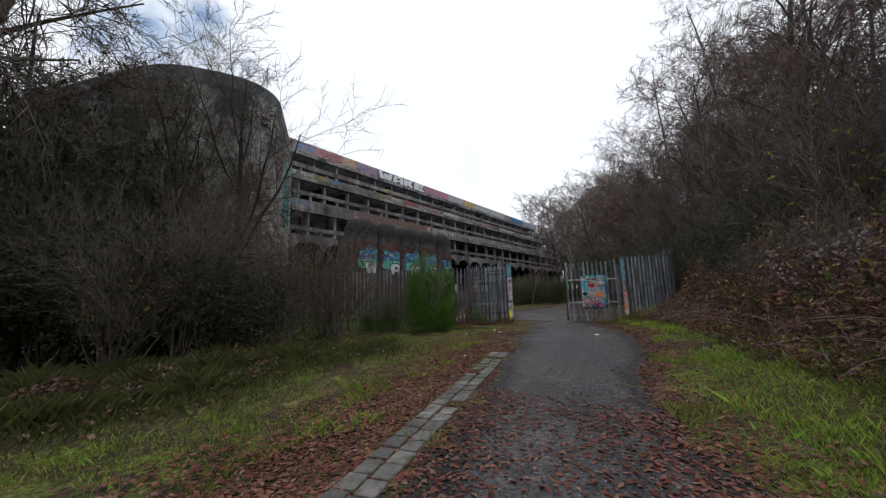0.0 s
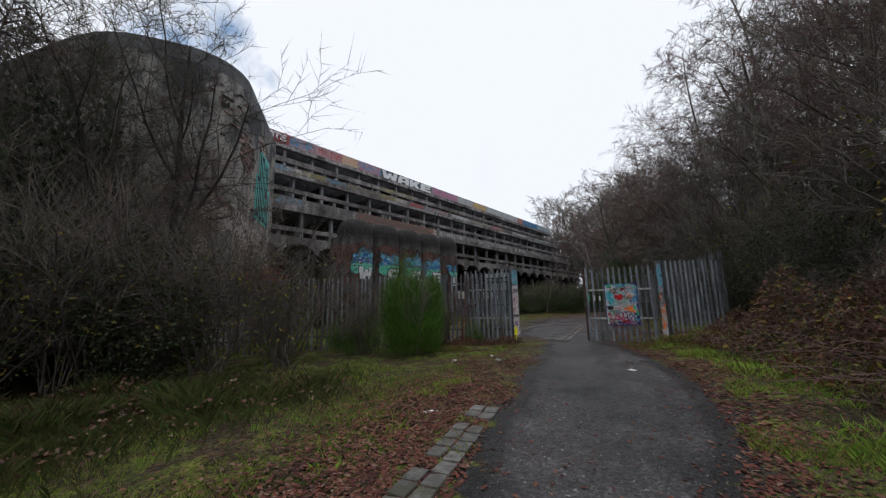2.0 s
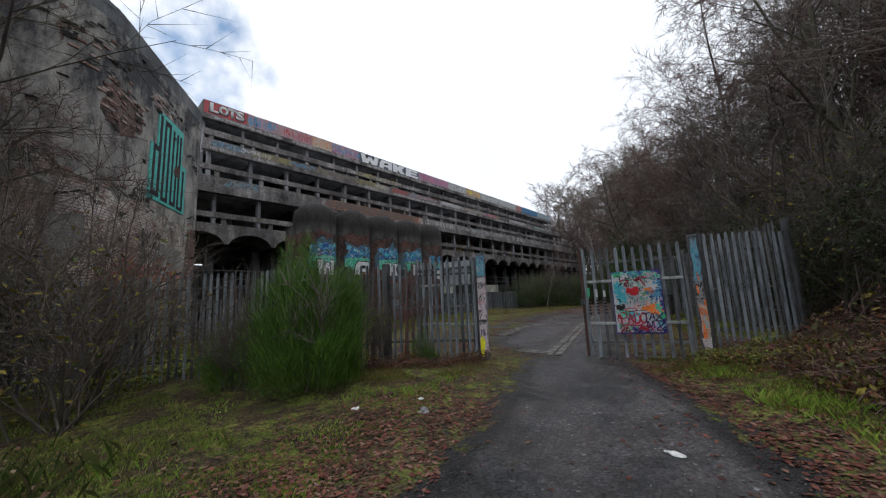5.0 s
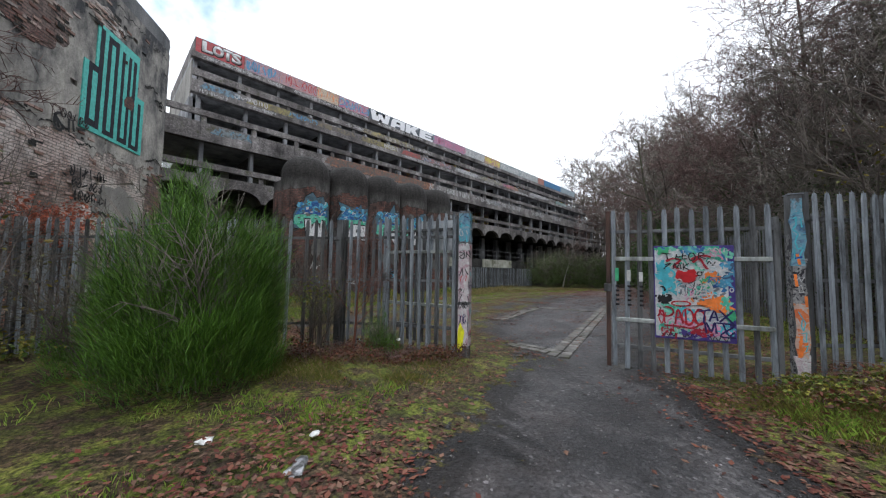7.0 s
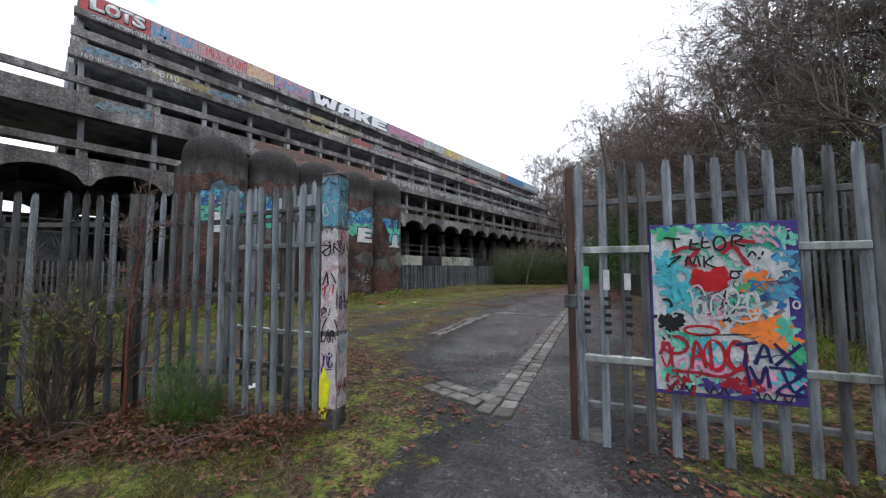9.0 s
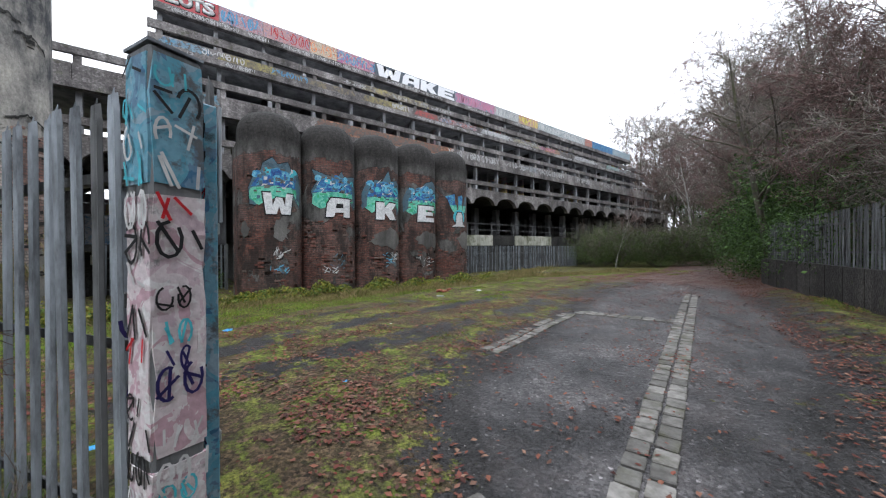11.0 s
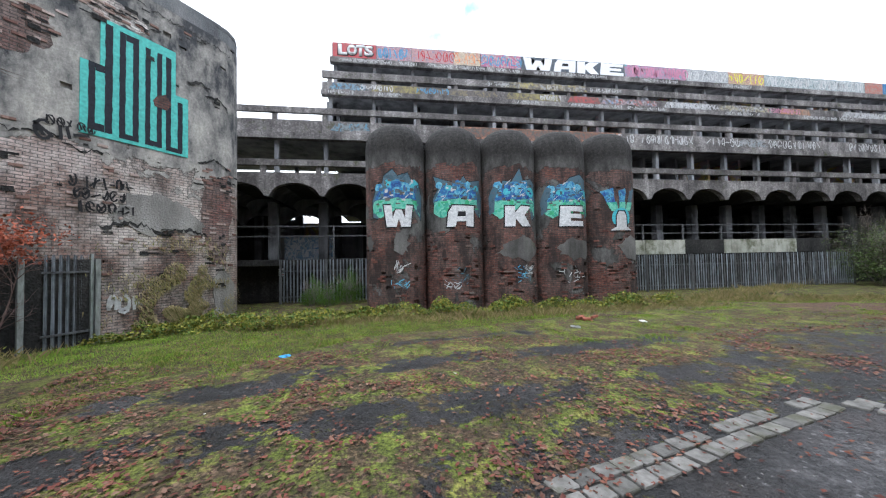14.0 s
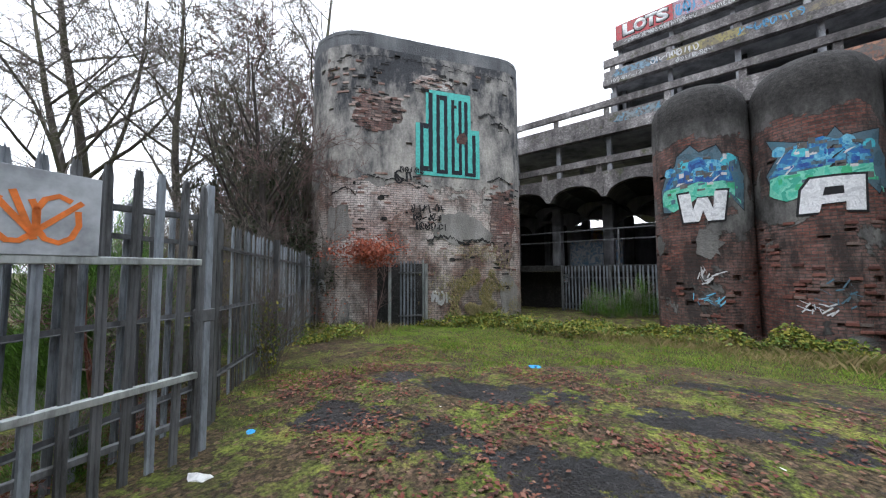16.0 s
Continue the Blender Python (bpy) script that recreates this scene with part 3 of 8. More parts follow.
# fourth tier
# near-black slabs over the vaults, the undercroft shade put into their colour
slab("floor_slab", -41, X4 - 0.35, Y0 - 0.3, Y1, 5.95, 6.25, M_SHADE_DARK)
slab("floor_slab", -34, X4 - 0.35, -6, Y0 - 0.32, 5.95, 6.25, M_SHADE_DARK)
beam("balcony_rail", X4 + 0.05, -6, Y1 + 0.2, 6.95, 7.26, M_CONC, "", 0.22, seed=9)


def arch_panel(w, z_top, z_spring, rise, thick, narrow):
    """One bay of a fascia with a segmental arch cut into its underside."""
    half = w / 2 - narrow
    pts = [(-w / 2, z_top), (-w / 2, z_spring), (-half, z_spring)]
    for i in range(13):
        a = i / 12
        pts.append((-half + 2 * half * a, z_spring + rise * (1 - (2 * a - 1) ** 2) ** 0.6))
    pts += [(half, z_spring), (w / 2, z_spring), (w / 2, z_top)]
    clean = [pts[0]]
    for p in pts[1:]:
        if (p[0] - clean[-1][0]) ** 2 + (p[1] - clean[-1][1]) ** 2 > 1e-6:
            clean.append(p)
    bm = prism([(0, p[0], p[1]) for p in clean], (-thick, 0, 0))
    bmesh.ops.triangulate(bm, faces=[f for f in bm.faces if len(f.verts) > 4])
    return bm


VAULT = make(arch_panel(BAY - 0.012, 6.6, 5.42, 0.66, 0.35, 0.1), "vault_panel")
VAULT.materials.append(M_CONC)
# paler copy for the rear arches, the daylight on them put into the colour
VAULT_P = VAULT.copy()
VAULT_P.materials.clear()
VAULT_P.materials.append(M_CONC_IN)
BAND3 = make(cuboid(-0.28, 0, -BAY / 2 + 0.008, BAY / 2 - 0.008, 9.3, 10.04, 0.015), "balcony_band")
BAND3.materials.append(M_CONC)
BAND3O = BAND3.copy()
BAND3O.materials.clear()
BAND3O.materials.append(M_ORANGE)


def barrel(w, rise, z0, length):
    """A shallow barrel vault under a floor, running back from the front."""
    verts, faces = [], []
    for i in range(11):
        a = i / 10
        y, z = -w / 2 + w * a, z0 + rise * (1 - (2 * a - 1) ** 2) ** 0.6
        verts += [(-0.36, y, z), (-length, y, z)]
        if i:
            q = 2 * i
            faces.append((q - 2, q - 1, q + 1, q))
    return raw("barrel_vault", verts, faces, True)


# shaded copy of the vault, darkened by colour
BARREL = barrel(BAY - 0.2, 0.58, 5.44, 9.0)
BARREL.materials.append(M_SHADE_DARK)
# lit copy for the south bays, lightened by colour
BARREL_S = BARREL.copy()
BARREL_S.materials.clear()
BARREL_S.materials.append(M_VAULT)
POST = make(cuboid(-0.35, -0.02, -0.11, 0.11, 0, 1, 0.015), "column")
POST.materials.append(M_CONC_IN)
FIN = make(cuboid(-5.6, -0.9, -0.1, 0.1, 0, 1, 0.01), "cell_wall")
FIN_MATS = [M_CONC_IN, splash("cell_wall_paint", [(0.1, 0.25, 0.33), (0.3, 0.3, 0.3), (0.42, 0.36, 0.08), (0.4, 0.12, 0.2)], 0.7, (0.18, 0.18, 0.18), 0.42), M_SHADE_DARK]
FINS = []
for fm in FIN_MATS:
    c = FIN.copy()
    c.materials.append(fm)
    FINS.append(c)
GAPPOST = make(cuboid(-0.22, -0.03, -0.13, 0.13, 0, 1, 0.012), "baluster_block")
GAPPOST.materials.append(M_CONC)


def lift(me, name, x, y, z0, z1):
    return part(name, me, None, block, m=Matrix.LocRotScale((x, y, z0), None, (1, 1, z1 - z0)))


bays = int((Y1 - Y0) / BAY)
brng = random.Random(21)
for i in range(-7, bays + 1):
    y = Y0 + BAY * i
    main = i >= 0
    yc = y + BAY / 2
    if i < bays:
        part("vault_panel", VAULT, None, block, m=Matrix.Translation((X4, yc + 0.33, 0)))
        part("barrel_vault", BARREL_S if i < 2 else BARREL, None, block, m=Matrix.Translation((X4, yc + 0.33, 0)))
        part("balcony_band", BAND3O if 3 <= i <= 6 else BAND3, None, block, m=Matrix.Translation((X3, yc, 0)))
    for x, z0, z1, on in ((X1 - 0.3, 12.86, 15.62, main), (X2 - 0.3, 9.41, 12.54, main), (X3 - 0.3, 6.26, 9.09, True)):
        if on:
            lift(POST, "column", x, y + 0.15, z0, z1)
    for x, z0, z1, on in ((X2, 13.24, 13.52, main), (X3, 10.03, 10.44, True), (X4, 6.59, 6.97, True)):
        if on and brng.random() < 0.9:
            lift(GAPPOST, "baluster_block", x, y + 0.15, z0, z1)
    if main:
        for x, z0, z1 in ((X1 - 0.3, 12.86, 15.69), (X2 - 0.5, 9.41, 12.54), (X3 - 1.0, 6.26, 9.09)):
            if brng.random() < 0.85:
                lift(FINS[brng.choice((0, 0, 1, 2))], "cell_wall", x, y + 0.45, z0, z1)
        # near-black rear panels darken the depth of the cells by colour
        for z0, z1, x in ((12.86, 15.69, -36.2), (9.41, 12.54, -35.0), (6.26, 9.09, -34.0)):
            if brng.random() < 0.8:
                part("rear_panel", cuboid(x - 0.15, x, y + 0.02, y + BAY - 0.02, z0, z1 if brng.random() < 0.8 else z0 + 1.2), M_SHADE_DARK if brng.random() < 0.6 else FIN_MATS[1], block)
    elif i % 2:
        lift(POST, "column", X3 - 5.0, y, 6.26, 9.09)
# south gable wall
part("gable_wall", cuboid(-41, X1 - 0.75, Y0 - 0.02, Y0 + 0.2, 12.86, 15.69), M_RENDER, block, "pale end wall")
part("gable_wall", cuboid(-41, X2 - 1.2, Y0 - 0.25, Y0 - 0.02, 9.41, 12.54), M_CONC_IN, block)
part("gable_parapet", cuboid(-41, X1 - 0.26, Y0, Y0 + 0.25, 16.02, 17.04), M_CONC, block)
part("rear_parapet", cuboid(-41.2, -40.95, Y0, Y1, 16.02, 17.04), M_CONC, block)

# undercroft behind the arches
# near-black concrete here holds the undercroft's darkness in its colour
slab("undercroft_floor", -38, X4 + 0.1, 28.2, Y1, 1.9, 2.2, M_SHADE_DARK)
slab("undercroft_floor", -38, X4 + 0.1, -6, 15.3, 1.9, 2.2, M_SHADE_DARK)
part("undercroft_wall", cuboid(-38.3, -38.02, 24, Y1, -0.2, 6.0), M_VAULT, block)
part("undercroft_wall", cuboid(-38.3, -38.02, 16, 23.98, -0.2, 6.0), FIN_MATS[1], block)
part("undercroft_wall", cuboid(X4 - 0.5, X4 - 0.3, 28.2, Y1, -0.3, 1.89), M_SHADE_DARK, block)
part("undercroft_wall", cuboid(X4 - 1.2, X4 - 1.0, -6, 15.3, -0.3, 1.89), M_SHADE_DARK, block)
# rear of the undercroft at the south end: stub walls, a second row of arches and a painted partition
for y0, y1, z0, z1, mt in ((-6, 8.2, 2.2, 5.9, M_SHADE_DARK), (8.2, 9.6, 2.2, 5.2, M_CONC_IN), (9.6, 11.4, 2.2, 4.95, FIN_MATS[1]), (11.4, 12.3, 2.2, 5.9, M_CONC_IN), (12.3, 14.2, 2.2, 5.0, M_CONC_IN), (14.2, 18.0, 2.2, 5.9, M_SHADE_DARK)):
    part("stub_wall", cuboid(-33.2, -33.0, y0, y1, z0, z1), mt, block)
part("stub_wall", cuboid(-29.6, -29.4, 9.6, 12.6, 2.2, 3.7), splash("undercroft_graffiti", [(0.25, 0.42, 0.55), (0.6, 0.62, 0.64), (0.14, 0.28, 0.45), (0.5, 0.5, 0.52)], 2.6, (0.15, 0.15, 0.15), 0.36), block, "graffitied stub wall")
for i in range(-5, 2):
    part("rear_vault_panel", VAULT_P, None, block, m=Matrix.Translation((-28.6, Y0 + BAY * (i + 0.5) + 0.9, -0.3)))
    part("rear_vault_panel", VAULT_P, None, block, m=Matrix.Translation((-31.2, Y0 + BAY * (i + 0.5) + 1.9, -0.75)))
part("undercroft_wall", cuboid(-38, X4 - 0.6, Y1 - 0.3, Y1, -0.3, 5.9), M_SHADE_DARK, block)
part("undercroft_wall", cuboid(-33, -26.2, 16.0, 16.3, -0.3, 5.9), M_SHADE_DARK, block)
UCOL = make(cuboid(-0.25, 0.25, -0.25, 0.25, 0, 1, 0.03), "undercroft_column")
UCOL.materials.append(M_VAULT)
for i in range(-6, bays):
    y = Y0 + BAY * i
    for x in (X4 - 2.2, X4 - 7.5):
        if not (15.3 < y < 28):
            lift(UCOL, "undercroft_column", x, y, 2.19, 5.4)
for i in range(6):
    y = 28.3 + i * BAY
    part("apron_panel", cuboid(X4 + 0.11, X4 + 0.2, y, y + BAY - 0.04, 2.12, 2.95, 0.01), M_PANEL if i in (0, 1, 3, 4) else M_SHADE_DARK, block, "stained pale apron panel")
for y0, y1 in ((28.3, 46), (0, 15)):
    for z in (3.35, 3.85):
        part("guard_rail", cuboid(X4 - 0.05, X4, y0, y1, z, z + 0.05), M_GALV_DARK, block)
    for k in range(int((y1 - y0) / BAY) + 1):
        part("guard_post", cuboid(X4 - 0.07, X4 + 0.02, y0 + k * BAY, y0 + k * BAY + 0.07, 2.2, 3.9), M_GALV_DARK, block)

# ---- curved brick walls ----
def curved_wall(name, path, z0, z1, mat, parent, holes, dome=0.0, centre=None, cell=(0.225, 0.15), label="", inward=0.09):
    """A wall along a closed or open plan path, in brick-sized cells, of which some have lost their brick; holes(s, z) gives the chance.
    With a dome the wall closes over its centre at the top."""
    pts, s = [Vector((*p, 0)) for p in path], [0.0]
    for a, b in zip(pts, pts[1:]):
        s.append(s[-1] + (b - a).length)
    total = s[-1]
    n = max(4, round(total / cell[0]))
    cols = []
    k = 0
    for i in range(n + 1):
        d = total * i / n
        while k < len(s) - 2 and s[k + 1] < d:
            k += 1
        f = (d - s[k]) / max(1e-6, s[k + 1] - s[k])
        cols.append(pts[k].lerp(pts[k + 1], min(1, f)))
    rows = max(1, round((z1 - z0) / cell[1]))
    r = random.Random(len(path) * 7 + int(total * 100))
    verts, faces, uvs = [], [], []

    def quad(ps, us):
        b = len(verts)
        verts.extend(ps)
        faces.append((b, b + 1, b + 2, b + 3))
        uvs.extend(us)

    for i in range(n):
        a, b = cols[i], cols[i + 1]
        t = (b - a).normalized()
        nrm = Vector((t.y, -t.x, 0))
        for j in range(rows):
            za, zb = z0 + (z1 - z0) * j / rows, z0 + (z1 - z0) * (j + 1) / rows
            sa, sb = total * i / n, total * (i + 1) / n
            q = [Vector((a.x, a.y, za)), Vector((b.x, b.y, za)), Vector((b.x, b.y, zb)), Vector((a.x, a.y, zb))]
            us = [(sa, za), (sb, za), (sb, zb), (sa, zb)]
            if r.random() < holes((sa + sb) / 2, (za + zb) / 2):
                zc = zb if r.random() < 0.25 else za + 0.075
                w = [q[0], q[1], Vector((b.x, b.y, zc)), Vector((a.x, a.y, zc))]
                if zc < zb:
                    quad([w[3], w[2], q[2], q[3]], [(sa, zc), (sb, zc), us[2], us[3]])
                inn = [p - nrm * inward for p in w]
                quad(inn, us)
                for e in range(4):
                    g2 = (e + 1) % 4
                    quad([w[e], w[g2], inn[g2], inn[e]], [us[0]] * 4)
            else:
                quad(q, us)
    if dome:
        c = Vector((*centre, 0))
        m = 9
        for i in range(n):
            for j in range(m):
                def ring(p, f):
                    h = f * 0.999
                    sc = (1 - h ** 2.4) ** (1 / 2.4)
                    q = c + (p - c) * sc
                    return Vector((q.x, q.y, z1 + dome * h))
                f0, f1 = math.sin(j / m * math.pi / 2), math.sin((j + 1) / m * math.pi / 2)
                sa, sb = total * i / n, total * (i + 1) / n
                quad([ring(cols[i], f0), ring(cols[i + 1], f0), ring(cols[i + 1], f1), ring(cols[i], f1)], [(sa, z1 + f0), (sb, z1 + f0), (sb, z1 + f1), (sa, z1 + f1)])
    me = raw(name, verts, faces)
    lay = me.uv_layers.new(name="metres")
    for li, uvc in enumerate(uvs):
        lay.data[li].uv = uvc
    return part(name, me, mat, parent, label), cols, total


def wrapped(name, outline, where, mat, parent, lift_by=0.012, step=0.12, label="", jag=0.0, seed=0):
    """A flat shape in wall metres (s, z), laid on a curved wall; where(s) gives plan point and outward normal."""
    bm = bmesh.new()
    if isinstance(outline, bpy.types.Mesh):
        bm.from_mesh(outline)
    else:
        if jag:
            r = random.Random(seed)
            fine = []
            for k, p in enumerate(outline):
                q = outline[(k + 1) % len(outline)]
                m = max(1, int(math.dist(p, q) / 0.14))
                for e in range(m):
                    fine.append((p[0] + (q[0] - p[0]) * e / m + r.uniform(-jag, jag), p[1] + (q[1] - p[1]) * e / m + r.uniform(-jag, jag)))
            outline = fine
        bm.faces.new([bm.verts.new((p[0], p[1], 0)) for p in outline])
    lo, hi = min(v.co.x for v in bm.verts), max(v.co.x for v in bm.verts)
    x = lo + step
    while x < hi:
        bmesh.ops.bisect_plane(bm, geom=bm.verts[:] + bm.edges[:] + bm.faces[:], plane_co=(x, 0, 0), plane_no=(1, 0, 0))
        x += step
    bmesh.ops.triangulate(bm, faces=bm.faces[:])
    lay = bm.loops.layers.uv.new("metres")
    for f in bm.faces:
        for lp_ in f.loops:
            lp_[lay].uv = (lp_.vert.co.x, lp_.vert.co.y)
    top = bmesh.ops.extrude_face_region(bm, geom=bm.faces[:])
    raised = {v for v in top["geom"] if isinstance(v, bmesh.types.BMVert)}
    for v in bm.verts:
        p, nr = where(v.co.x)
        h = lift_by if v in raised else -0.03
        v.co = Vector((p.x + nr.x * h, p.y + nr.y * h, v.co.y))
    bmesh.ops.recalc_face_normals(bm, faces=bm.faces[:])
    return part(name, bm, mat, parent, label)


def letters(text, height, bold=0.02, shear=0.0):
    """Lettering as a flat mesh, its lower left corner at the origin, its upright size in metres."""
    c = bpy.data.curves.new("letters", "FONT")
    c.body, c.size, c.offset, c.shear, c.resolution_u = text, 1.0, bold, shear, 3
    ob = bpy.data.objects.new("letters", c)
    scene.collection.objects.link(ob)
    dg = bpy.context.evaluated_depsgraph_get()
    me = bpy.data.meshes.new_from_object(ob.evaluated_get(dg))
    bpy.data.objects.remove(ob)
    xs, ys = [v.co.x for v in me.vertices], [v.co.y for v in me.vertices]
    k = height / (max(ys) - min(ys))
    x0, y0 = min(xs), min(ys)
    for v in me.vertices:
        v.co = Vector(((v.co.x - x0) * k, (v.co.y - y0) * k, 0))
    me.materials.clear()
    return me


def fitted(me, x0, x1, y0, y1):
    xs, ys = [v.co.x for v in me.vertices], [v.co.y for v in me.vertices]
    for v in me.vertices:
        v.co = Vector((x0 + (v.co.x - min(xs)) / (max(xs) - min(xs)) * (x1 - x0), y0 + (v.co.y - min(ys)) / (max(ys) - min(ys)) * (y1 - y0), 0))
    return me


# ---- five brick drums ----
DRUM_X, DRUM_R = -21.1, 1.24
DRUM_Y = [16.5, 18.97, 21.38, 23.75, 26.1]
M_SKYB = splash("pale_blue_paint", [(0.06, 0.3, 0.5), (0.2, 0.5, 0.62), (0.04, 0.2, 0.42)], 3.5, (0.15, 0.2, 0.22), 0.32)
M_NAVYB = splash("deep_blue_paint", [(0.02, 0.06, 0.25), (0.04, 0.12, 0.35)], 3, (0.08, 0.08, 0.1), 0.3)
M_DRENDER = concrete("stained_drum_render", (0.045, 0.043, 0.041), (0.12, 0.116, 0.11), (0.23, 0.22, 0.21), 0.1, False)
drums = thing("brick_drum_chapels", "row of five domed brick drums with torn render and painted letters", "building")


def drum_where(yc):
    def f(s):
        a = s / DRUM_R
        n = Vector((math.cos(a), math.sin(a)))
        return Vector((DRUM_X, yc)) + n * DRUM_R, n
    return f


SHAPES = [
    [(-1.0, 3.75), (-1.05, 4.4), (-0.8, 4.95), (-0.55, 5.1), (-0.5, 5.35), (-0.15, 5.6), (0.05, 5.35), (0.45, 5.5), (0.6, 5.2), (1.0, 5.15), (1.15, 4.4), (1.1, 3.65), (0.85, 3.9), (0.7, 4.2), (-0.5, 4.1), (-0.75, 3.7)],
    [(-0.95, 3.9), (-1.15, 4.5), (-0.85, 4.9), (-1.1, 5.45), (-0.5, 5.2), (0.0, 5.1), (0.2, 5.4), (0.35, 5.15), (1.1, 5.3), (1.0, 4.7), (1.2, 4.1), (0.95, 3.75), (0.6, 4.15), (-0.4, 4.2)],
    [(-0.95, 3.85), (-1.1, 4.55), (-0.75, 4.8), (-0.55, 5.25), (-0.2, 5.2), (0.15, 5.75), (0.3, 5.25), (0.75, 5.35), (0.95, 5.2), (1.1, 4.5), (1.05, 3.8), (0.8, 3.65), (0.6, 4.2), (-0.4, 4.15)],
    [(-0.9, 4.1), (-1.15, 4.6), (-0.9, 5.1), (-0.3, 5.1), (0.0, 5.4), (0.5, 5.55), (0.9, 5.35), (0.95, 4.8), (1.2, 4.5), (1.1, 3.9), (0.85, 3.7), (0.7, 4.2), (-0.3, 4.15), (-0.6, 3.95)],
]
BLOCKS = {
    "W": ([(0, 1), (0.1, 0), (0.42, 0), (0.5, 0.36), (0.58, 0), (0.9, 0.02), (1, 1), (0.74, 1), (0.7, 0.4), (0.6, 0.8), (0.4, 0.8), (0.3, 0.4), (0.26, 1)], []),
    "A": ([(0, 0), (0.06, 0.7), (0.2, 1), (1, 1), (0.97, 0), (0.68, 0.02), (0.68, 0.26), (0.34, 0.24), (0.3, 0)], [[(0.36, 0.48), (0.66, 0.5), (0.66, 0.72), (0.4, 0.72)]]),
    "K": ([(0, 0), (0.02, 1), (0.36, 0.98), (0.36, 0.68), (0.58, 1), (1, 0.98), (0.72, 0.55), (1, 0.02), (0.62, 0), (0.38, 0.38), (0.36, 0)], []),
    "E": ([(0, 0), (0.06, 1), (1, 1), (0.98, 0.74), (0.42, 0.74), (0.42, 0.62), (0.9, 0.62), (0.9, 0.4), (0.42, 0.4), (0.42, 0.26), (1, 0.26), (1, 0)], []),
}
for k, yc in enumerate(DRUM_Y):
    arc = [(DRUM_X - 1.2, yc - DRUM_R)] + [(DRUM_X + DRUM_R * math.cos(a), yc + DRUM_R * math.sin(a)) for a in [radians(-90 + 6 * i) for i in range(31)]] + [(DRUM_X - 1.2, yc + DRUM_R)]
    body, _, _ = curved_wall("drum", arc, -0.4, 6.3, M_BRICK, drums, lambda s, z: 0.07 if z < 3.2 else (0.02 if z < 5.2 else 0.0))
    cap, _, _ = curved_wall("dome_cap", [(DRUM_X + (DRUM_R + 0.008) * math.cos(a), yc + (DRUM_R + 0.008) * math.sin(a)) for a in [radians(12 * i) for i in range(31)]], 6.3, 6.6, M_BRICK, drums, lambda s, z: 0, 1.1, (DRUM_X, yc), (0.4, 0.4), "soot-black rendered dome")
    w = drum_where(yc)
    r = random.Random(k + 3)
    # torn remains of render on the shaft
    for s, z, a, b in [[(-1.15, 2.75, 0.22, 0.3), (0.0, 2.7, 0.3, 0.45)], [], [(0.1, 2.4, 0.9, 0.5)], [(0.2, 2.4, 0.95, 0.45)], [(0.7, 2.4, 0.75, 0.65)]][k]:
        s += r.uniform(-0.2, 0.2)
        pts = [(s + a * math.cos(q) * r.uniform(0.7, 1.2), z + b * math.sin(q) * r.uniform(0.7, 1.2)) for q in [i * math.tau / 17 for i in range(17)]]
        wrapped("render_patch", pts, w, M_DRENDER, drums, 0.014, 0.2, jag=0.05, seed=k)
    if k < 4:
        shape = SHAPES[k]
        grown = [(0.1 + (p[0] - 0.1) * 1.035, 4.55 + (p[1] - 4.55) * 1.045) for p in shape]
        wrapped("graffiti_outline", grown, w, M_BLACK, drums, 0.004, 0.12)
        wrapped("graffiti", shape, w, M_GREY_BLUE, drums, 0.007, 0.12, "grey-blue sprayed shape behind a letter")
        lo, hi = min(p[0] for p in shape) + 0.08, max(p[0] for p in shape) - 0.2
        wrapped("graffiti", [(lo, 4.42), (lo + 0.3, 4.85), (lo + 0.55, 5.12), (0.0, 5.2), (hi * 0.55, 5.0), (hi, 4.75), (hi, 4.45), (0.1, 4.5)], w, M_BLUE, drums, 0.009, 0.12, "blue graffiti lettering", 0.03, k)
        wrapped("graffiti", [(lo - 0.03, 3.95), (lo, 4.4), (0.1, 4.48), (hi + 0.05, 4.46), (hi + 0.1, 3.8), (hi - 0.15, 4.1), (0.0, 4.05), (lo + 0.35, 3.7)], w, M_MINT, drums, 0.011, 0.12, "mint green graffiti", 0.03, k + 9)
        # bubbles of pale blue at the crown, and grey shapes that close the piece at its sides
        for q in range(5):
            bs, bz = lo + 0.25 + (hi - lo - 0.45) * q / 4, 4.92 + 0.16 * math.sin(q * 2.1 + k)
            br = r.uniform(0.14, 0.24)
            wrapped("paint_bubble", [(bs + br * math.cos(e), bz + br * 0.85 * math.sin(e)) for e in [i * math.tau / 11 for i in range(11)]], w, (M_SKYB, M_CYAN, M_SKYB)[q % 3], drums, 0.0116 + 0.0003 * q, 0.2, "", 0.02, q + k)
        side = 1 if k in (0, 1) else -1
        edge = hi if side > 0 else lo
        wrapped("graffiti", [(edge + 0.16 * side, 3.85), (edge + 0.2 * side, 4.6), (edge - 0.05 * side, 5.05), (edge - 0.3 * side, 4.95), (edge - 0.12 * side, 4.5), (edge - 0.1 * side, 4.0)], w, M_GREY_BLUE, drums, 0.0132, 0.12, "grey-blue sprayed shape", 0.03, k)
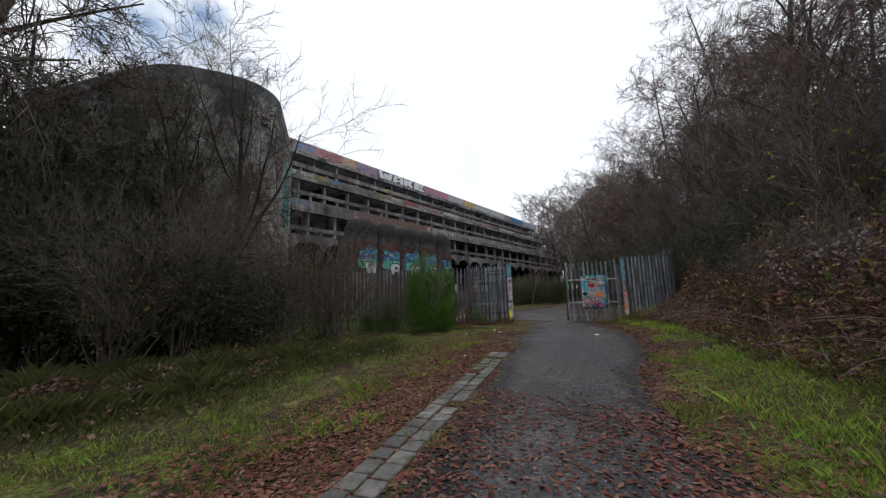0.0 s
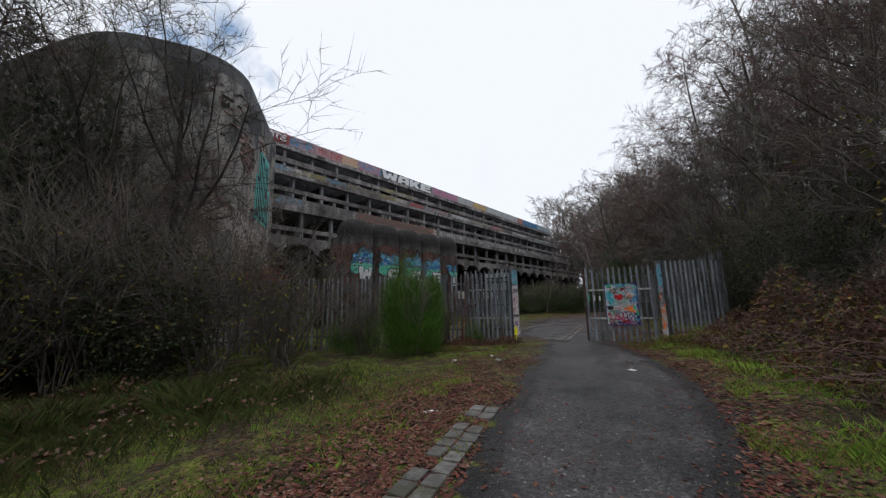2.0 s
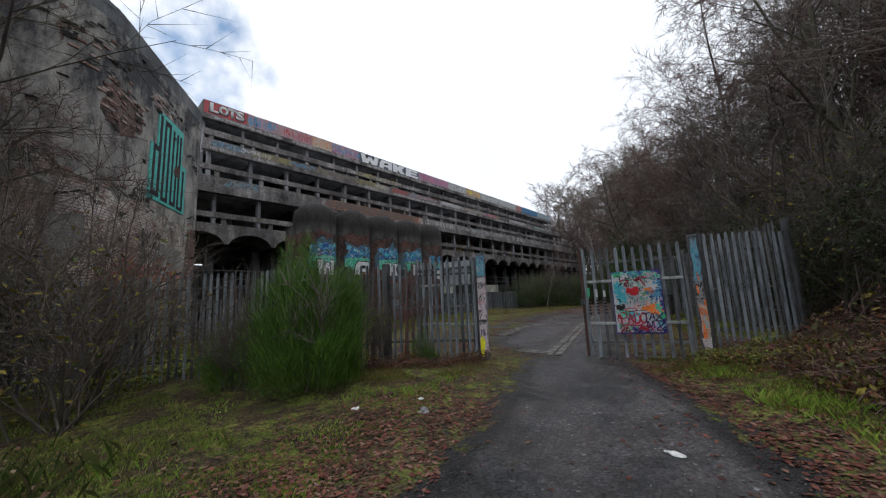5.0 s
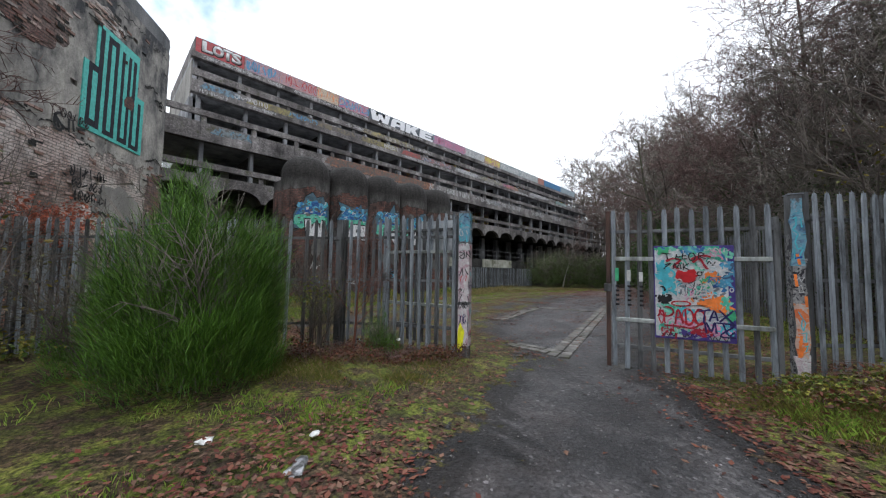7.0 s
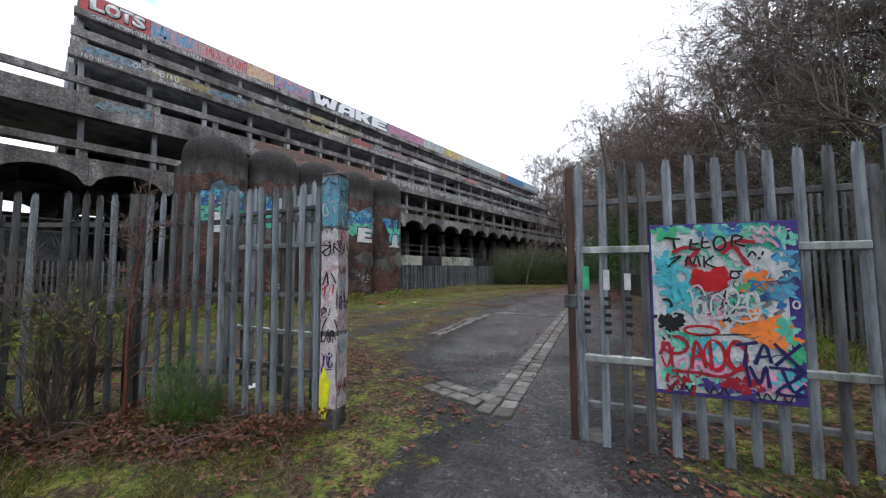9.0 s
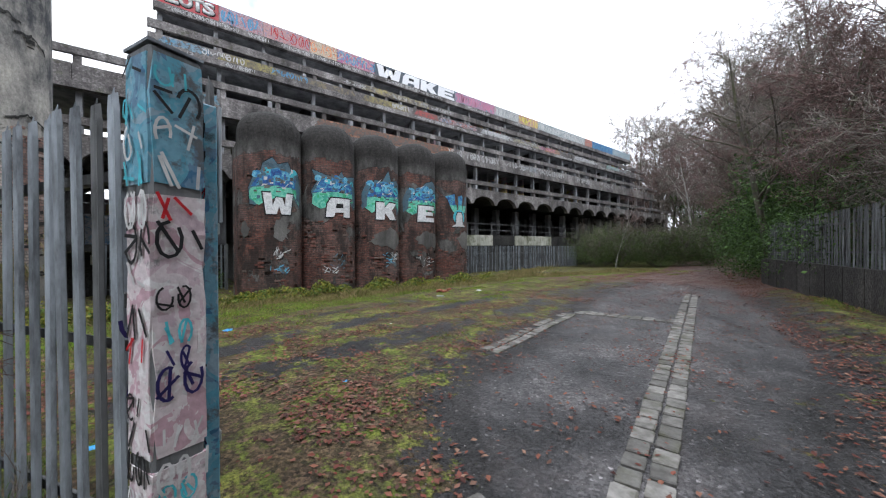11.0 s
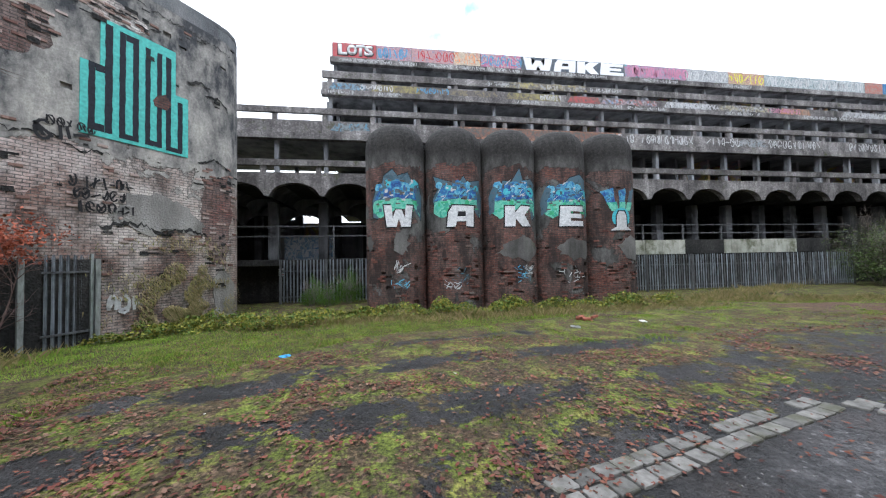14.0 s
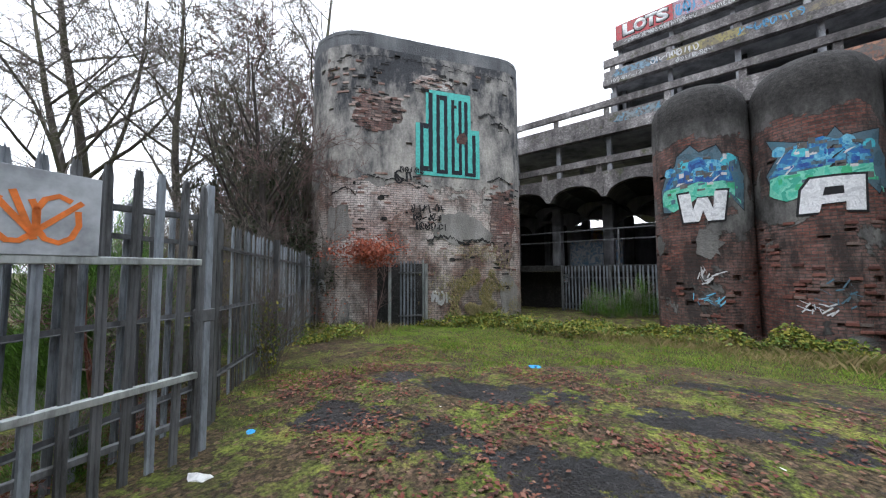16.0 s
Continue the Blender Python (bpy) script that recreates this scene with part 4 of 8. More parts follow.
        # paint kept and lost brick by brick
        for mt, z0, z1, n, up in ((M_NAVYB, 4.45, 4.9, 16, 0.0134), (M_TAG, 4.4, 5.2, 5, 0.0142), (M_GREEN, 3.9, 4.4, 12, 0.0146), (M_GREY_BLUE, 4.0, 5.1, 12, 0.015), (M_DRENDER, 4.0, 5.2, 12, 0.0158)):
            bm = bmesh.new()
            for _ in range(n):
                zc = round(r.uniform(z0, z1) / 0.082) * 0.082
                f = (zc - 3.8) / 1.6
                sc = r.uniform(lo + 0.35 * f, hi - 0.3 * f)
                wd, ht = r.uniform(0.06, 0.2), 0.035 * r.choice((1, 1, 2))
                vs = []
                for q, z in ((sc, zc - ht), (sc + wd, zc - ht + r.uniform(-0.02, 0.02)), (sc + wd, zc + ht), (sc, zc + ht + r.uniform(-0.02, 0.02))):
                    pp, nn = w(q)
                    vs.append(bm.verts.new((pp.x + nn.x * up, pp.y + nn.y * up, z)))
                bm.faces.new(vs)
            tagged(part("paint_fleck", bm, mt, drums), kind="stuff")
        # white lines along the lettering
        for q in range(7):
            sc, zc = r.uniform(lo + 0.15, hi - 0.3), r.uniform(4.4, 5.1)
            wrapped("paint_line", [(sc, zc), (sc + 0.03, zc - 0.01), (sc + r.uniform(0.1, 0.3), zc + r.uniform(0.05, 0.25)), (sc + 0.06, zc + 0.08)], w, (M_TAG, M_BLACK)[q % 2], drums, 0.016, 0.2)
        poly, holes = BLOCKS["WAKE"[k]]
        at = lambda p: (-0.5 + 1.16 * p[0], 3.36 + 0.84 * p[1])
        wrapped("letter_shadow", [(0.08 + (x - 0.08) * 1.1, 3.76 + (z - 3.76) * 1.13) for x, z in [at(p) for p in poly]], w, M_BLACK, drums, 0.017, 0.15)
        wrapped("letter", [at(p) for p in poly], w, M_WHITE, drums, 0.022, 0.15, "chunky white painted letter " + "WAKE"[k])
        for h in holes:
            wrapped("letter_gap", [at(p) for p in h], w, M_BLACK, drums, 0.026, 0.15)
    else:
        for s0, s1, m in ((-0.85, -0.35, M_BLUE), (-0.1, 0.25, M_BLUE), (0.5, 0.85, M_GREY_BLUE)):
            wrapped("graffiti", [(s0, 4.9), (s1, 5.0), ((s0 + s1) / 4 + 0.1, 4.0), ((s0 + s1) / 4 - 0.1, 4.0)], w, m, drums, 0.008, 0.12, "", 0.02, k)
            wrapped("graffiti", [(s0 * 0.7, 4.4), (s1 * 0.7 + 0.05, 4.4), ((s0 + s1) / 4 + 0.12, 4.02), ((s0 + s1) / 4 - 0.12, 4.02)], w, M_MINT, drums, 0.012, 0.12, "", 0.02, k)
        wrapped("graffiti", [(0.42 * math.cos(q), 3.72 + 0.42 * math.sin(q)) for q in [i * math.tau / 20 for i in range(20)]], w, M_CYAN, drums, 0.015, 0.12)
        for e, m in ((0.05, M_BLACK), (0.0, M_TAG)):
            wrapped("painted_tombstone", [(-0.24 - e, 3.25), (0.24 + e, 3.25), (0.22 + e, 3.8), (0.12 + e, 3.98 + e), (-0.12 - e, 3.98 + e), (-0.22 - e, 3.8)], w, m, drums, 0.02 - e * 0.04, 0.12)
            wrapped("painted_tombstone", [(-0.48 - e, 3.17 - e), (0.48 + e, 3.17 - e), (0.3, 3.3), (-0.3, 3.3)], w, m, drums, 0.024 - e * 0.04, 0.12)
    # small tags low down
    for sc, zc, wd, ht, mt in (((0.1, 1.75, 0.5, 0.4, M_TAG), (0.1, 1.1, 0.7, 0.35, M_SKYB)), ((0.2, 1.35, 0.8, 0.6, M_GREY_BLUE), (-0.3, 1.0, 0.6, 0.3, M_TAG)), ((0.3, 1.4, 0.7, 0.7, M_SKYB), (0.55, 1.5, 0.3, 0.5, M_TAG)), ((0.1, 1.25, 0.9, 0.5, M_TAG),), ((1.2, 1.4, 0.2, 0.8, M_TAG),))[k]:
        bm = bmesh.new()
        for q in range(16):
            x, z = sc + wd * r.uniform(-0.5, 0.4), zc + ht * r.uniform(-0.5, 0.4)
            a, ln = r.uniform(0, 3.14), r.uniform(0.1, 0.28)
            dx, dz = math.cos(a) * ln, math.sin(a) * ln
            vs = []
            for qx, qz in ((x, z - 0.014), (x + dx + 0.02, z + dz - 0.014), (x + dx, z + dz + 0.016), (x - 0.02, z + 0.016)):
                pp, nn = w(qx)
                vs.append(bm.verts.new((pp.x + nn.x * (0.016 + q * 0.0003), pp.y + nn.y * (0.016 + q * 0.0003), qz)))
            bm.faces.new(vs)
        tagged(part("tag_stroke", bm, mt, drums), kind="stuff")

# ---- rounded tower ----
tower = thing("rounded_brick_tower", "tall windowless tower of bare brick and grey render with rounded corners", "building")
TU, TN, TC = Vector((-0.8366, 0.5478)), Vector((0.5478, 0.8366)), Vector((-17.9, 8.9))


def tw(u, n):
    p = TC + TU * u + TN * n
    return (p.x, p.y)


plan = [tw(-0.4, -11.4), tw(-2.05, -8.8), tw(-3.0, -7.35), tw(-3.85, -6.05), tw(-4.5, -5.05), tw(-4.95, -4.1), tw(-5.12, -3.3), tw(-5.08, -2.5)]
plan += [tw(-3.1 - 1.88 * math.cos(a), -1.9 + 1.9 * math.sin(a)) for a in [radians(5 + 8.5 * i) for i in range(11)]]
plan += [tw(2.35 + 1.25 * math.sin(a), -1.25 + 1.25 * math.cos(a)) for a in [radians(9 * i) for i in range(11)]]
plan += [tw(3.6, -4.0), tw(3.6, -11.2)]


def tower_holes(s, z):
    # putlog holes and lost bricks, mostly in the eroded upper left and in courses under the window
    base = 0.004
    if z > 6.0 and z < 9.8 and 6.5 < s < 11.5:
        base = 0.05
    if 8.6 < z < 9.9:
        base = max(base, 0.03)
    if z < 3.0:
        base = max(base, 0.01)
    return base


T_TOP = 10.8
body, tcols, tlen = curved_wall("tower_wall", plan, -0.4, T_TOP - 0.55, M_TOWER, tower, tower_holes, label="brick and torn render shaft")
curved_wall("coping", plan, T_TOP - 0.55, T_TOP, M_COPING, tower, lambda s, z: 0, 0, None, (0.5, 0.55), "grey rendered coping band")
part("roof", raw("roof", [(p[0], p[1], T_TOP - 0.15) for p in plan], [tuple(range(len(plan)))]), M_COPING, tower)


def front(u):
    p = TC + TU * u
    return p, TN


for o, mt in (([(-1.3, 5.6), (1.3, 5.6), (1.3, 7.55), (0.93, 7.55), (0.93, 8.95), (-0.9, 8.95), (-0.9, 7.6), (-1.3, 7.6)], M_TEAL),):
    wrapped("painted_grille", o, front, mt, tower, 0.03, 5, "painted teal outline of a barred window")
M_INK = plain("blue_black_paint", (0.016, 0.018, 0.026), 0.75, 0, 0.4)
for x0, x1, za, zb in (
    (0.16, 0.30, 5.75, 7.6), (0.30, 0.50, 7.4, 7.6), (0.30, 0.50, 5.75, 5.95), (0.50, 0.66, 5.75, 8.83),
    (0.81, 0.95, 5.7, 8.8), (1.12, 1.26, 5.7, 8.8), (0.95, 1.12, 8.6, 8.8), (0.95, 1.12, 5.7, 5.86),
    (1.42, 1.55, 5.7, 8.68), (1.55, 1.72, 5.7, 5.86), (1.72, 1.85, 5.7, 8.68),
    (1.96, 2.10, 5.67, 8.66), (2.10, 2.29, 5.67, 5.82), (2.29, 2.43, 5.67, 7.34)):
    wrapped("painted_grille_gap", [(x0 - 1.3, za), (x1 - 1.3, za), (x1 - 1.3, zb), (x0 - 1.3, zb)], front, M_INK, tower, 0.036, 5, jag=0.008, seed=int(x0 * 100))


M_PALEBRICK = brickwork("limewashed_brick", ((0.5, 0.38, 0.34), (0.36, 0.26, 0.225), (0.14, 0.13, 0.122), (0.74, 0.69, 0.65)), 0.95, 0.95, (0, 1, 0.0), 0.5, ((0.05, 0.05, 0.05), (0.1, 0.1, 0.1), (0.2, 0.2, 0.2)))


def on_tower(u):
    """Plan point and normal on the front of the tower, round its corners too."""
    if u < -3.1:
        a = min(1.5, (-3.1 - u) / 1.9)
        p = tw(-3.1 - 1.88 * math.sin(a), -1.9 + 1.9 * math.cos(a))
        nr = TN * math.cos(a) - TU * math.sin(a)
    elif u > 2.35:
        a = min(1.5, (u - 2.35) / 1.25)
        p = tw(2.35 + 1.25 * math.sin(a), -1.25 + 1.25 * math.cos(a))
        nr = TN * math.cos(a) + TU * math.sin(a)
    else:
        p, nr = tw(u, 0), TN
    return Vector(p), nr


for pts, mt, lift_by in (
    ([(-4.4, 2.6), (-4.3, 5.1), (-3.4, 5.35), (-2.6, 5.0), (-1.6, 5.4), (-0.9, 5.1), (-0.7, 4.4), (-1.9, 4.2), (-2.6, 3.2), (-3.4, 2.4)], M_PALEBRICK, 0.004),
    ([(-3.6, 7.4), (-3.5, 8.2), (-3.0, 8.6), (-2.5, 8.3), (-1.9, 8.5), (-1.8, 7.7), (-2.3, 7.2), (-3.0, 7.1)], M_REDBRICK, 0.006),
    ([(-1.5, 9.15), (-1.1, 9.5), (-0.3, 9.6), (0.2, 9.3), (0.1, 9.05), (-0.7, 8.98)], M_PALEBRICK, 0.006),
    ([(0.3, 7.0), (0.35, 7.35), (0.62, 7.42), (0.78, 7.2), (0.7, 6.95)], M_REDBRICK, 0.042),
    ([(-0.45, 3.3), (-0.3, 4.1), (0.4, 4.25), (1.2, 4.0), (1.9, 3.4), (1.7, 3.05), (0.9, 3.2), (0.3, 2.95)], M_RENDER, 0.03),
    ([(1.7, 3.5), (1.8, 5.0), (2.6, 5.3), (2.9, 4.0), (2.6, 2.0), (2.0, 2.2)], M_REDBRICK, 0.008),
    ([(-4.6, 3.3), (-4.5, 4.3), (-3.8, 4.3), (-3.5, 3.5), (-3.9, 3.0)], M_RENDER, 0.03),
    ([(2.2, 0.2), (2.1, 1.5), (2.5, 2.0), (3.0, 1.2), (2.9, 0.1)], M_RENDER, 0.03)):
    wrapped("render_patch" if mt is M_RENDER else "brick_patch", pts, on_tower, mt, tower, lift_by, 0.2, jag=0.07, seed=int(pts[0][1] * 10))


def crack(pts, width, seed):
    """A jagged crack in the render as a flat ribbon, its inner shade painted dark, through (u, z) points of the tower
    front.
    """
    r = random.Random(seed)
    bm = bmesh.new()
    rows = []
    for (u0, z0), (u1, z1) in zip(pts, pts[1:]):
        n = max(2, int(math.dist((u0, z0), (u1, z1)) / 0.07))
        for i in range(n):
            u, z = u0 + (u1 - u0) * i / n + r.gauss(0, 0.02), z0 + (z1 - z0) * i / n + r.gauss(0, 0.035)
            p, nr = on_tower(u)
            w = width * r.uniform(0.15, 1.3)
            rows.append([bm.verts.new((p.x + nr.x * 0.034, p.y + nr.y * 0.034, z + k * w)) for k in (-1, 1)])
    for a, b in zip(rows, rows[1:]):
        bm.faces.new((a[0], b[0], b[1], a[1]))
    return part("crack", bm, M_SHADE_DARK, tower)


for k, (pts, wd) in enumerate((
    ([(-4.4, 4.7), (-3.9, 5.0), (-3.5, 4.75), (-3.2, 5.45), (-2.4, 5.3), (-1.9, 5.45), (-1.3, 5.1), (-0.6, 5.2)], 0.03),
    ([(-0.9, 3.1), (-0.2, 3.3), (0.6, 3.05), (1.4, 3.2), (2.0, 3.0)], 0.05),
    ([(-4.3, 8.1), (-4.0, 8.6), (-3.6, 8.5)], 0.02),
    ([(1.3, 8.2), (1.7, 8.3), (2.1, 8.15)], 0.05),
    ([(1.9, 7.9), (2.3, 8.0), (2.7, 7.6)], 0.06),
    ([(-4.2, 9.7), (-2.5, 9.95), (-0.5, 10.0), (1.5, 9.9), (2.8, 9.8)], 0.018),
    ([(0.5, 9.4), (0.1, 9.2), (-0.4, 9.35), (-1.2, 9.2)], 0.03),
    ([(1.6, 5.5), (2.2, 5.75), (2.8, 5.4)], 0.04))):
    crack(pts, wd, k + 50)


gt = Graph("tower_brick_piece", 0.9)
tcol = gt.ramp(gt.rnd(), [(0.0, (0.16, 0.085, 0.07)), (0.4, (0.3, 0.2, 0.165)), (0.75, (0.45, 0.36, 0.32)), (1.0, (0.25, 0.22, 0.2))])
tcol = gt.mix(0.6, tcol, gt.ramp(gt.noise(gt.pos(), 18, 5, 0.7), [(0.3, 0.5), (0.7, 1.35)]), "MULTIPLY")
TBR = make(cuboid(-0.5, 0.5, -0.5, 0.5, -0.5, 0.5, 0.06), "brick")
TBR.materials.append(gt.color(tcol).bump(gt.noise(gt.pos(), 45, 4), 0.5, 0.01).mat)
er = random.Random(29)
# flat dark quads on the face, the shade of missing bricks painted on
pits = bmesh.new()
for u0, u1, z0, z1, n_brick, n_pit in (
    (-3.7, -1.7, 7.1, 8.6, 60, 26), (-4.6, -2.6, 8.5, 9.75, 16, 24), (-1.6, 0.3, 8.9, 9.6, 26, 9), (-4.5, -0.6, 4.6, 5.5, 30, 14),
    (1.3, 3.0, 2.0, 5.5, 50, 20), (-4.4, 1.0, 3.3, 4.8, 34, 8), (0.2, 2.2, 6.9, 8.4, 6, 9), (-0.8, 2.6, 1.0, 3.2, 24, 24), (-2.5, 2.5, 9.5, 9.8, 4, 8)):
    for k in range(n_brick + n_pit):
        course = er.randint(int(z0 / 0.082), int(z1 / 0.082))
        u = (round(er.uniform(u0, u1) / 0.235) + (0.5 if course % 2 else 0.0)) * 0.235
        z = course * 0.082 + 0.041
        if noise.noise(Vector((u * 0.9, z * 0.9, 17))) < -0.2:
            continue
        p, nr = on_tower(u)
        if k < n_brick:
            part("brick", TBR, None, tower, m=Matrix.LocRotScale((p.x - nr.x * 0.02, p.y - nr.y * 0.02, z), Euler((0, 0, math.atan2(nr.y, nr.x) + er.uniform(-0.05, 0.05))), (0.09, 0.222, 0.07)))
        else:
            tg_ = Vector((-nr.y, nr.x))
            hw, hh = er.choice((0.05, 0.09, 0.11, 0.16)), er.choice((0.026, 0.033, 0.06))
            pits.faces.new([pits.verts.new((p.x + nr.x * 0.046 + tg_.x * a, p.y + nr.y * 0.046 + tg_.y * a, z + b)) for a, b in ((-hw, -hh), (hw, -hh + er.uniform(-0.02, 0.02)), (hw * er.uniform(0.7, 1), hh), (-hw, hh * er.uniform(0.6, 1)))])
tagged(part("lost_brick_gap", pits, M_SHADE_DARK, tower), kind="stuff")


# ---- graffiti on the block ----
M_PLASTICW = plain("chalky_white_paint", (0.72, 0.72, 0.74), 0.7, 0, 0.12)

def face_at(x):
    return lambda s: (Vector((x, s)), Vector((1, 0)))


on_par = face_at(X1)
PAR = [
    (12.55, 15.45, [(0.5, 0.05, 0.07), (0.42, 0.1, 0.1), (0.35, 0.05, 0.06)]),
    (15.5, 17.9, [(0.12, 0.25, 0.4), (0.4, 0.14, 0.16), (0.5, 0.3, 0.3), (0.2, 0.3, 0.4)]),
    (17.95, 20.9, [(0.45, 0.2, 0.2), (0.5, 0.28, 0.26), (0.3, 0.24, 0.3)]),
    (20.95, 22.9, [(0.5, 0.45, 0.3), (0.55, 0.5, 0.38), (0.45, 0.25, 0.2)]),
    (22.95, 26.0, [(0.1, 0.3, 0.5), (0.5, 0.46, 0.36), (0.45, 0.15, 0.2), (0.35, 0.12, 0.3)]),
    (26.05, 34.5, [(0.07, 0.08, 0.09), (0.1, 0.11, 0.12), (0.06, 0.09, 0.13)]),
    (34.55, 39.9, [(0.1, 0.33, 0.36), (0.5, 0.15, 0.28), (0.48, 0.2, 0.3), (0.12, 0.3, 0.35)]),
    (39.95, 43.9, [(0.25, 0.27, 0.28), (0.45, 0.46, 0.46), (0.3, 0.3, 0.31)]),
    (43.95, 47.4, [(0.45, 0.42, 0.12), (0.4, 0.15, 0.13), (0.5, 0.42, 0.3)]),
    (47.45, 58.0, [(0.2, 0.27, 0.27), (0.45, 0.47, 0.47), (0.28, 0.32, 0.33)]),
    (58.05, 60.0, [(0.4, 0.1, 0.08), (0.35, 0.2, 0.16)]),
    (60.05, 66.0, [(0.03, 0.14, 0.33), (0.06, 0.22, 0.42), (0.03, 0.1, 0.28)]),
    (66.05, 71.9, [(0.15, 0.3, 0.4), (0.35, 0.4, 0.42), (0.2, 0.28, 0.34)]),
]
for y0, y1, cols in PAR:
    wrapped("graffiti_field", [(y0, 16.04), (y1, 16.04), (y1, 17.02), (y0, 17.02)], on_par, splash("parapet_paint", cols, 4.6, (0.17, 0.16, 0.155), 0.4), block, 0.012, 4.0, "sprayed colour field")
for ch, a, b in (("W", 26.2, 28.5), ("A", 28.6, 30.4), ("K", 30.5, 32.3), ("E", 32.4, 34.4)):
    poly, holes = BLOCKS[ch]
    wrapped("letter", [(a + (b - a) * x, 16.06 + 0.92 * z) for x, z in poly], on_par, M_PLASTICW, block, 0.03, 4.0, "chunky white block letter " + ch)
    for h in holes:
        wrapped("letter_gap", [(a + (b - a) * x, 16.06 + 0.92 * z) for x, z in h], on_par, M_BLACK, block, 0.034, 4.0)
for ch, a, b in (("L", 12.9, 13.5), ("O", 13.5, 14.15), ("T", 14.1, 14.7), ("S", 14.65, 15.25)):
    t = fitted(letters(ch, 1, 0.06), a, b, 16.2, 16.95)
    sh = t.copy()
    fitted(sh, a - 0.04, b + 0.06, 16.15, 16.98)
    wrapped("letter_shadow", sh, on_par, M_BLACK, block, 0.022, 4.0)
    wrapped("letter", t, on_par, M_TAG, block, 0.03, 4.0, "white letter " + ch)

trng = random.Random(5)
M_PINKT = plain("dusty_pink_paint", (0.5, 0.2, 0.3))
M_GREYT = plain("grey_letter_paint", (0.36, 0.4, 0.41))
M_SKYT = plain("faded_blue_paint", (0.1, 0.26, 0.42))


def scrawl(where, s0, s1, z0, z1, mat, parent, lift_by=0.012, thin=0.05, name="tag_stroke"):
    """Unreadable spray tags: a row of loops and leaning strokes."""
    bm = bmesh.new()
    s = s0
    h = z1 - z0

    def line(pts):
        rows = []
        for i, p in enumerate(pts):
            d = (pts[min(len(pts) - 1, i + 1)] - pts[max(0, i - 1)]).normalized()
            nrm = Vector((-d.y, d.x)) * h * thin
            q = []
            for sg in (1, -1):
                c = p + nrm * sg
                pl, nr = where(c.x)
                q.append(bm.verts.new((pl.x + nr.x * lift_by, pl.y + nr.y * lift_by, c.y)))
            rows.append(q)
        for q, w2 in zip(rows, rows[1:]):
            bm.faces.new((q[0], q[1], w2[1], w2[0]))

    while s < s1:
        w = h * trng.uniform(0.35, 0.7)
        if trng.random() < 0.55:
            a0, sw = trng.uniform(0, math.tau), trng.uniform(3.5, 6.0)
            line([Vector((s + w * (0.5 + 0.45 * math.cos(a0 + sw * i / 9)), z0 + h * (0.5 + 0.46 * math.sin(a0 + sw * i / 9)))) for i in range(10)])
        for _ in range(trng.randint(1, 2)):
            p, q = Vector((s + trng.uniform(0, w), z0 + trng.uniform(0, 0.3) * h)), Vector((s + trng.uniform(0, w), z0 + trng.uniform(0.7, 1.0) * h))
            if trng.random() < 0.3:
                p, q = Vector((s, z0 + trng.uniform(0.1, 0.9) * h)), Vector((s + w, z0 + trng.uniform(0.1, 0.9) * h))
            line([p, q])
        s += w * 1.2
    bmesh.ops.recalc_face_normals(bm, faces=bm.faces[:])
    return tagged(part(name, bm, mat, parent), kind="stuff")


for s0, s1 in ((13.0, 16.5), (17.0, 18.2), (19.0, 26.0), (27.0, 33.0), (36, 39), (43, 46)):
    scrawl(face_at(X1 + 0.12), s0, s1, 15.68, 15.95, M_TAG, block)
for s0, s1, mt, th in ((15.6, 17.8, M_SKYT, 0.06), (18.0, 20.8, M_RED, 0.03), (21.0, 22.8, M_ORNG, 0.02), (23.0, 25.8, M_SKYT, 0.05), (34.7, 39.7, M_PINKT, 0.07), (40.1, 43.7, M_TAG, 0.06), (44.0, 47.2, M_YELLOW, 0.04), (47.6, 57.6, M_TAG, 0.06), (60.2, 65.8, M_SKYT, 0.06), (66.2, 71.5, M_GREYT, 0.05)):
    scrawl(on_par, s0, s1, 16.15, 16.92, mt, block, 0.02, th)
for s0, s1, mt in ((14.5, 16.5, M_TAG), (18.0, 20.0, M_SKYT), (26.5, 28.0, M_TAG), (36.5, 40.5, M_TAG), (45.0, 48.0, M_PINKT), (54.0, 57.5, M_TAG), (62.0, 66.0, M_GREYT)):
    scrawl(face_at(X2), s0, s1, 12.82, 13.18, mt, block, 0.018, 0.07)
for s0, s1 in ((12.6, 14.0), (15.6, 17.2), (24.8, 26.3), (28.5, 32.5), (33.0, 36.0), (41, 44), (48, 53), (58, 62)):
    scrawl(face_at(X2 + 0.1), s0, s1, 12.45, 12.7, M_TAG, block)
for s0, s1, mt in ((15.2, 18.4, "y"), (24, 28, "y"), (28.5, 31, "r"), (36, 40, "w"), (46, 49, "o"), (52, 57, "w"), (60, 64, "g")):
    col = {"y": [(0.3, 0.26, 0.1), (0.2, 0.17, 0.1)], "r": [(0.4, 0.08, 0.08), (0.25, 0.1, 0.09)], "w": [(0.3, 0.3, 0.3), (0.42, 0.42, 0.43)], "o": [(0.45, 0.2, 0.1), (0.3, 0.2, 0.15)], "g": [(0.15, 0.3, 0.26), (0.3, 0.36, 0.36)]}[mt]
    wrapped("graffiti_field", [(s0, 12.78), (s1, 12.78), (s1 - 0.2, 13.22), (s0 + 0.3, 13.22)], face_at(X2), splash("band_paint", col, 1.8, (0.1, 0.09, 0.08), 0.44), block, 0.012, 3.0)
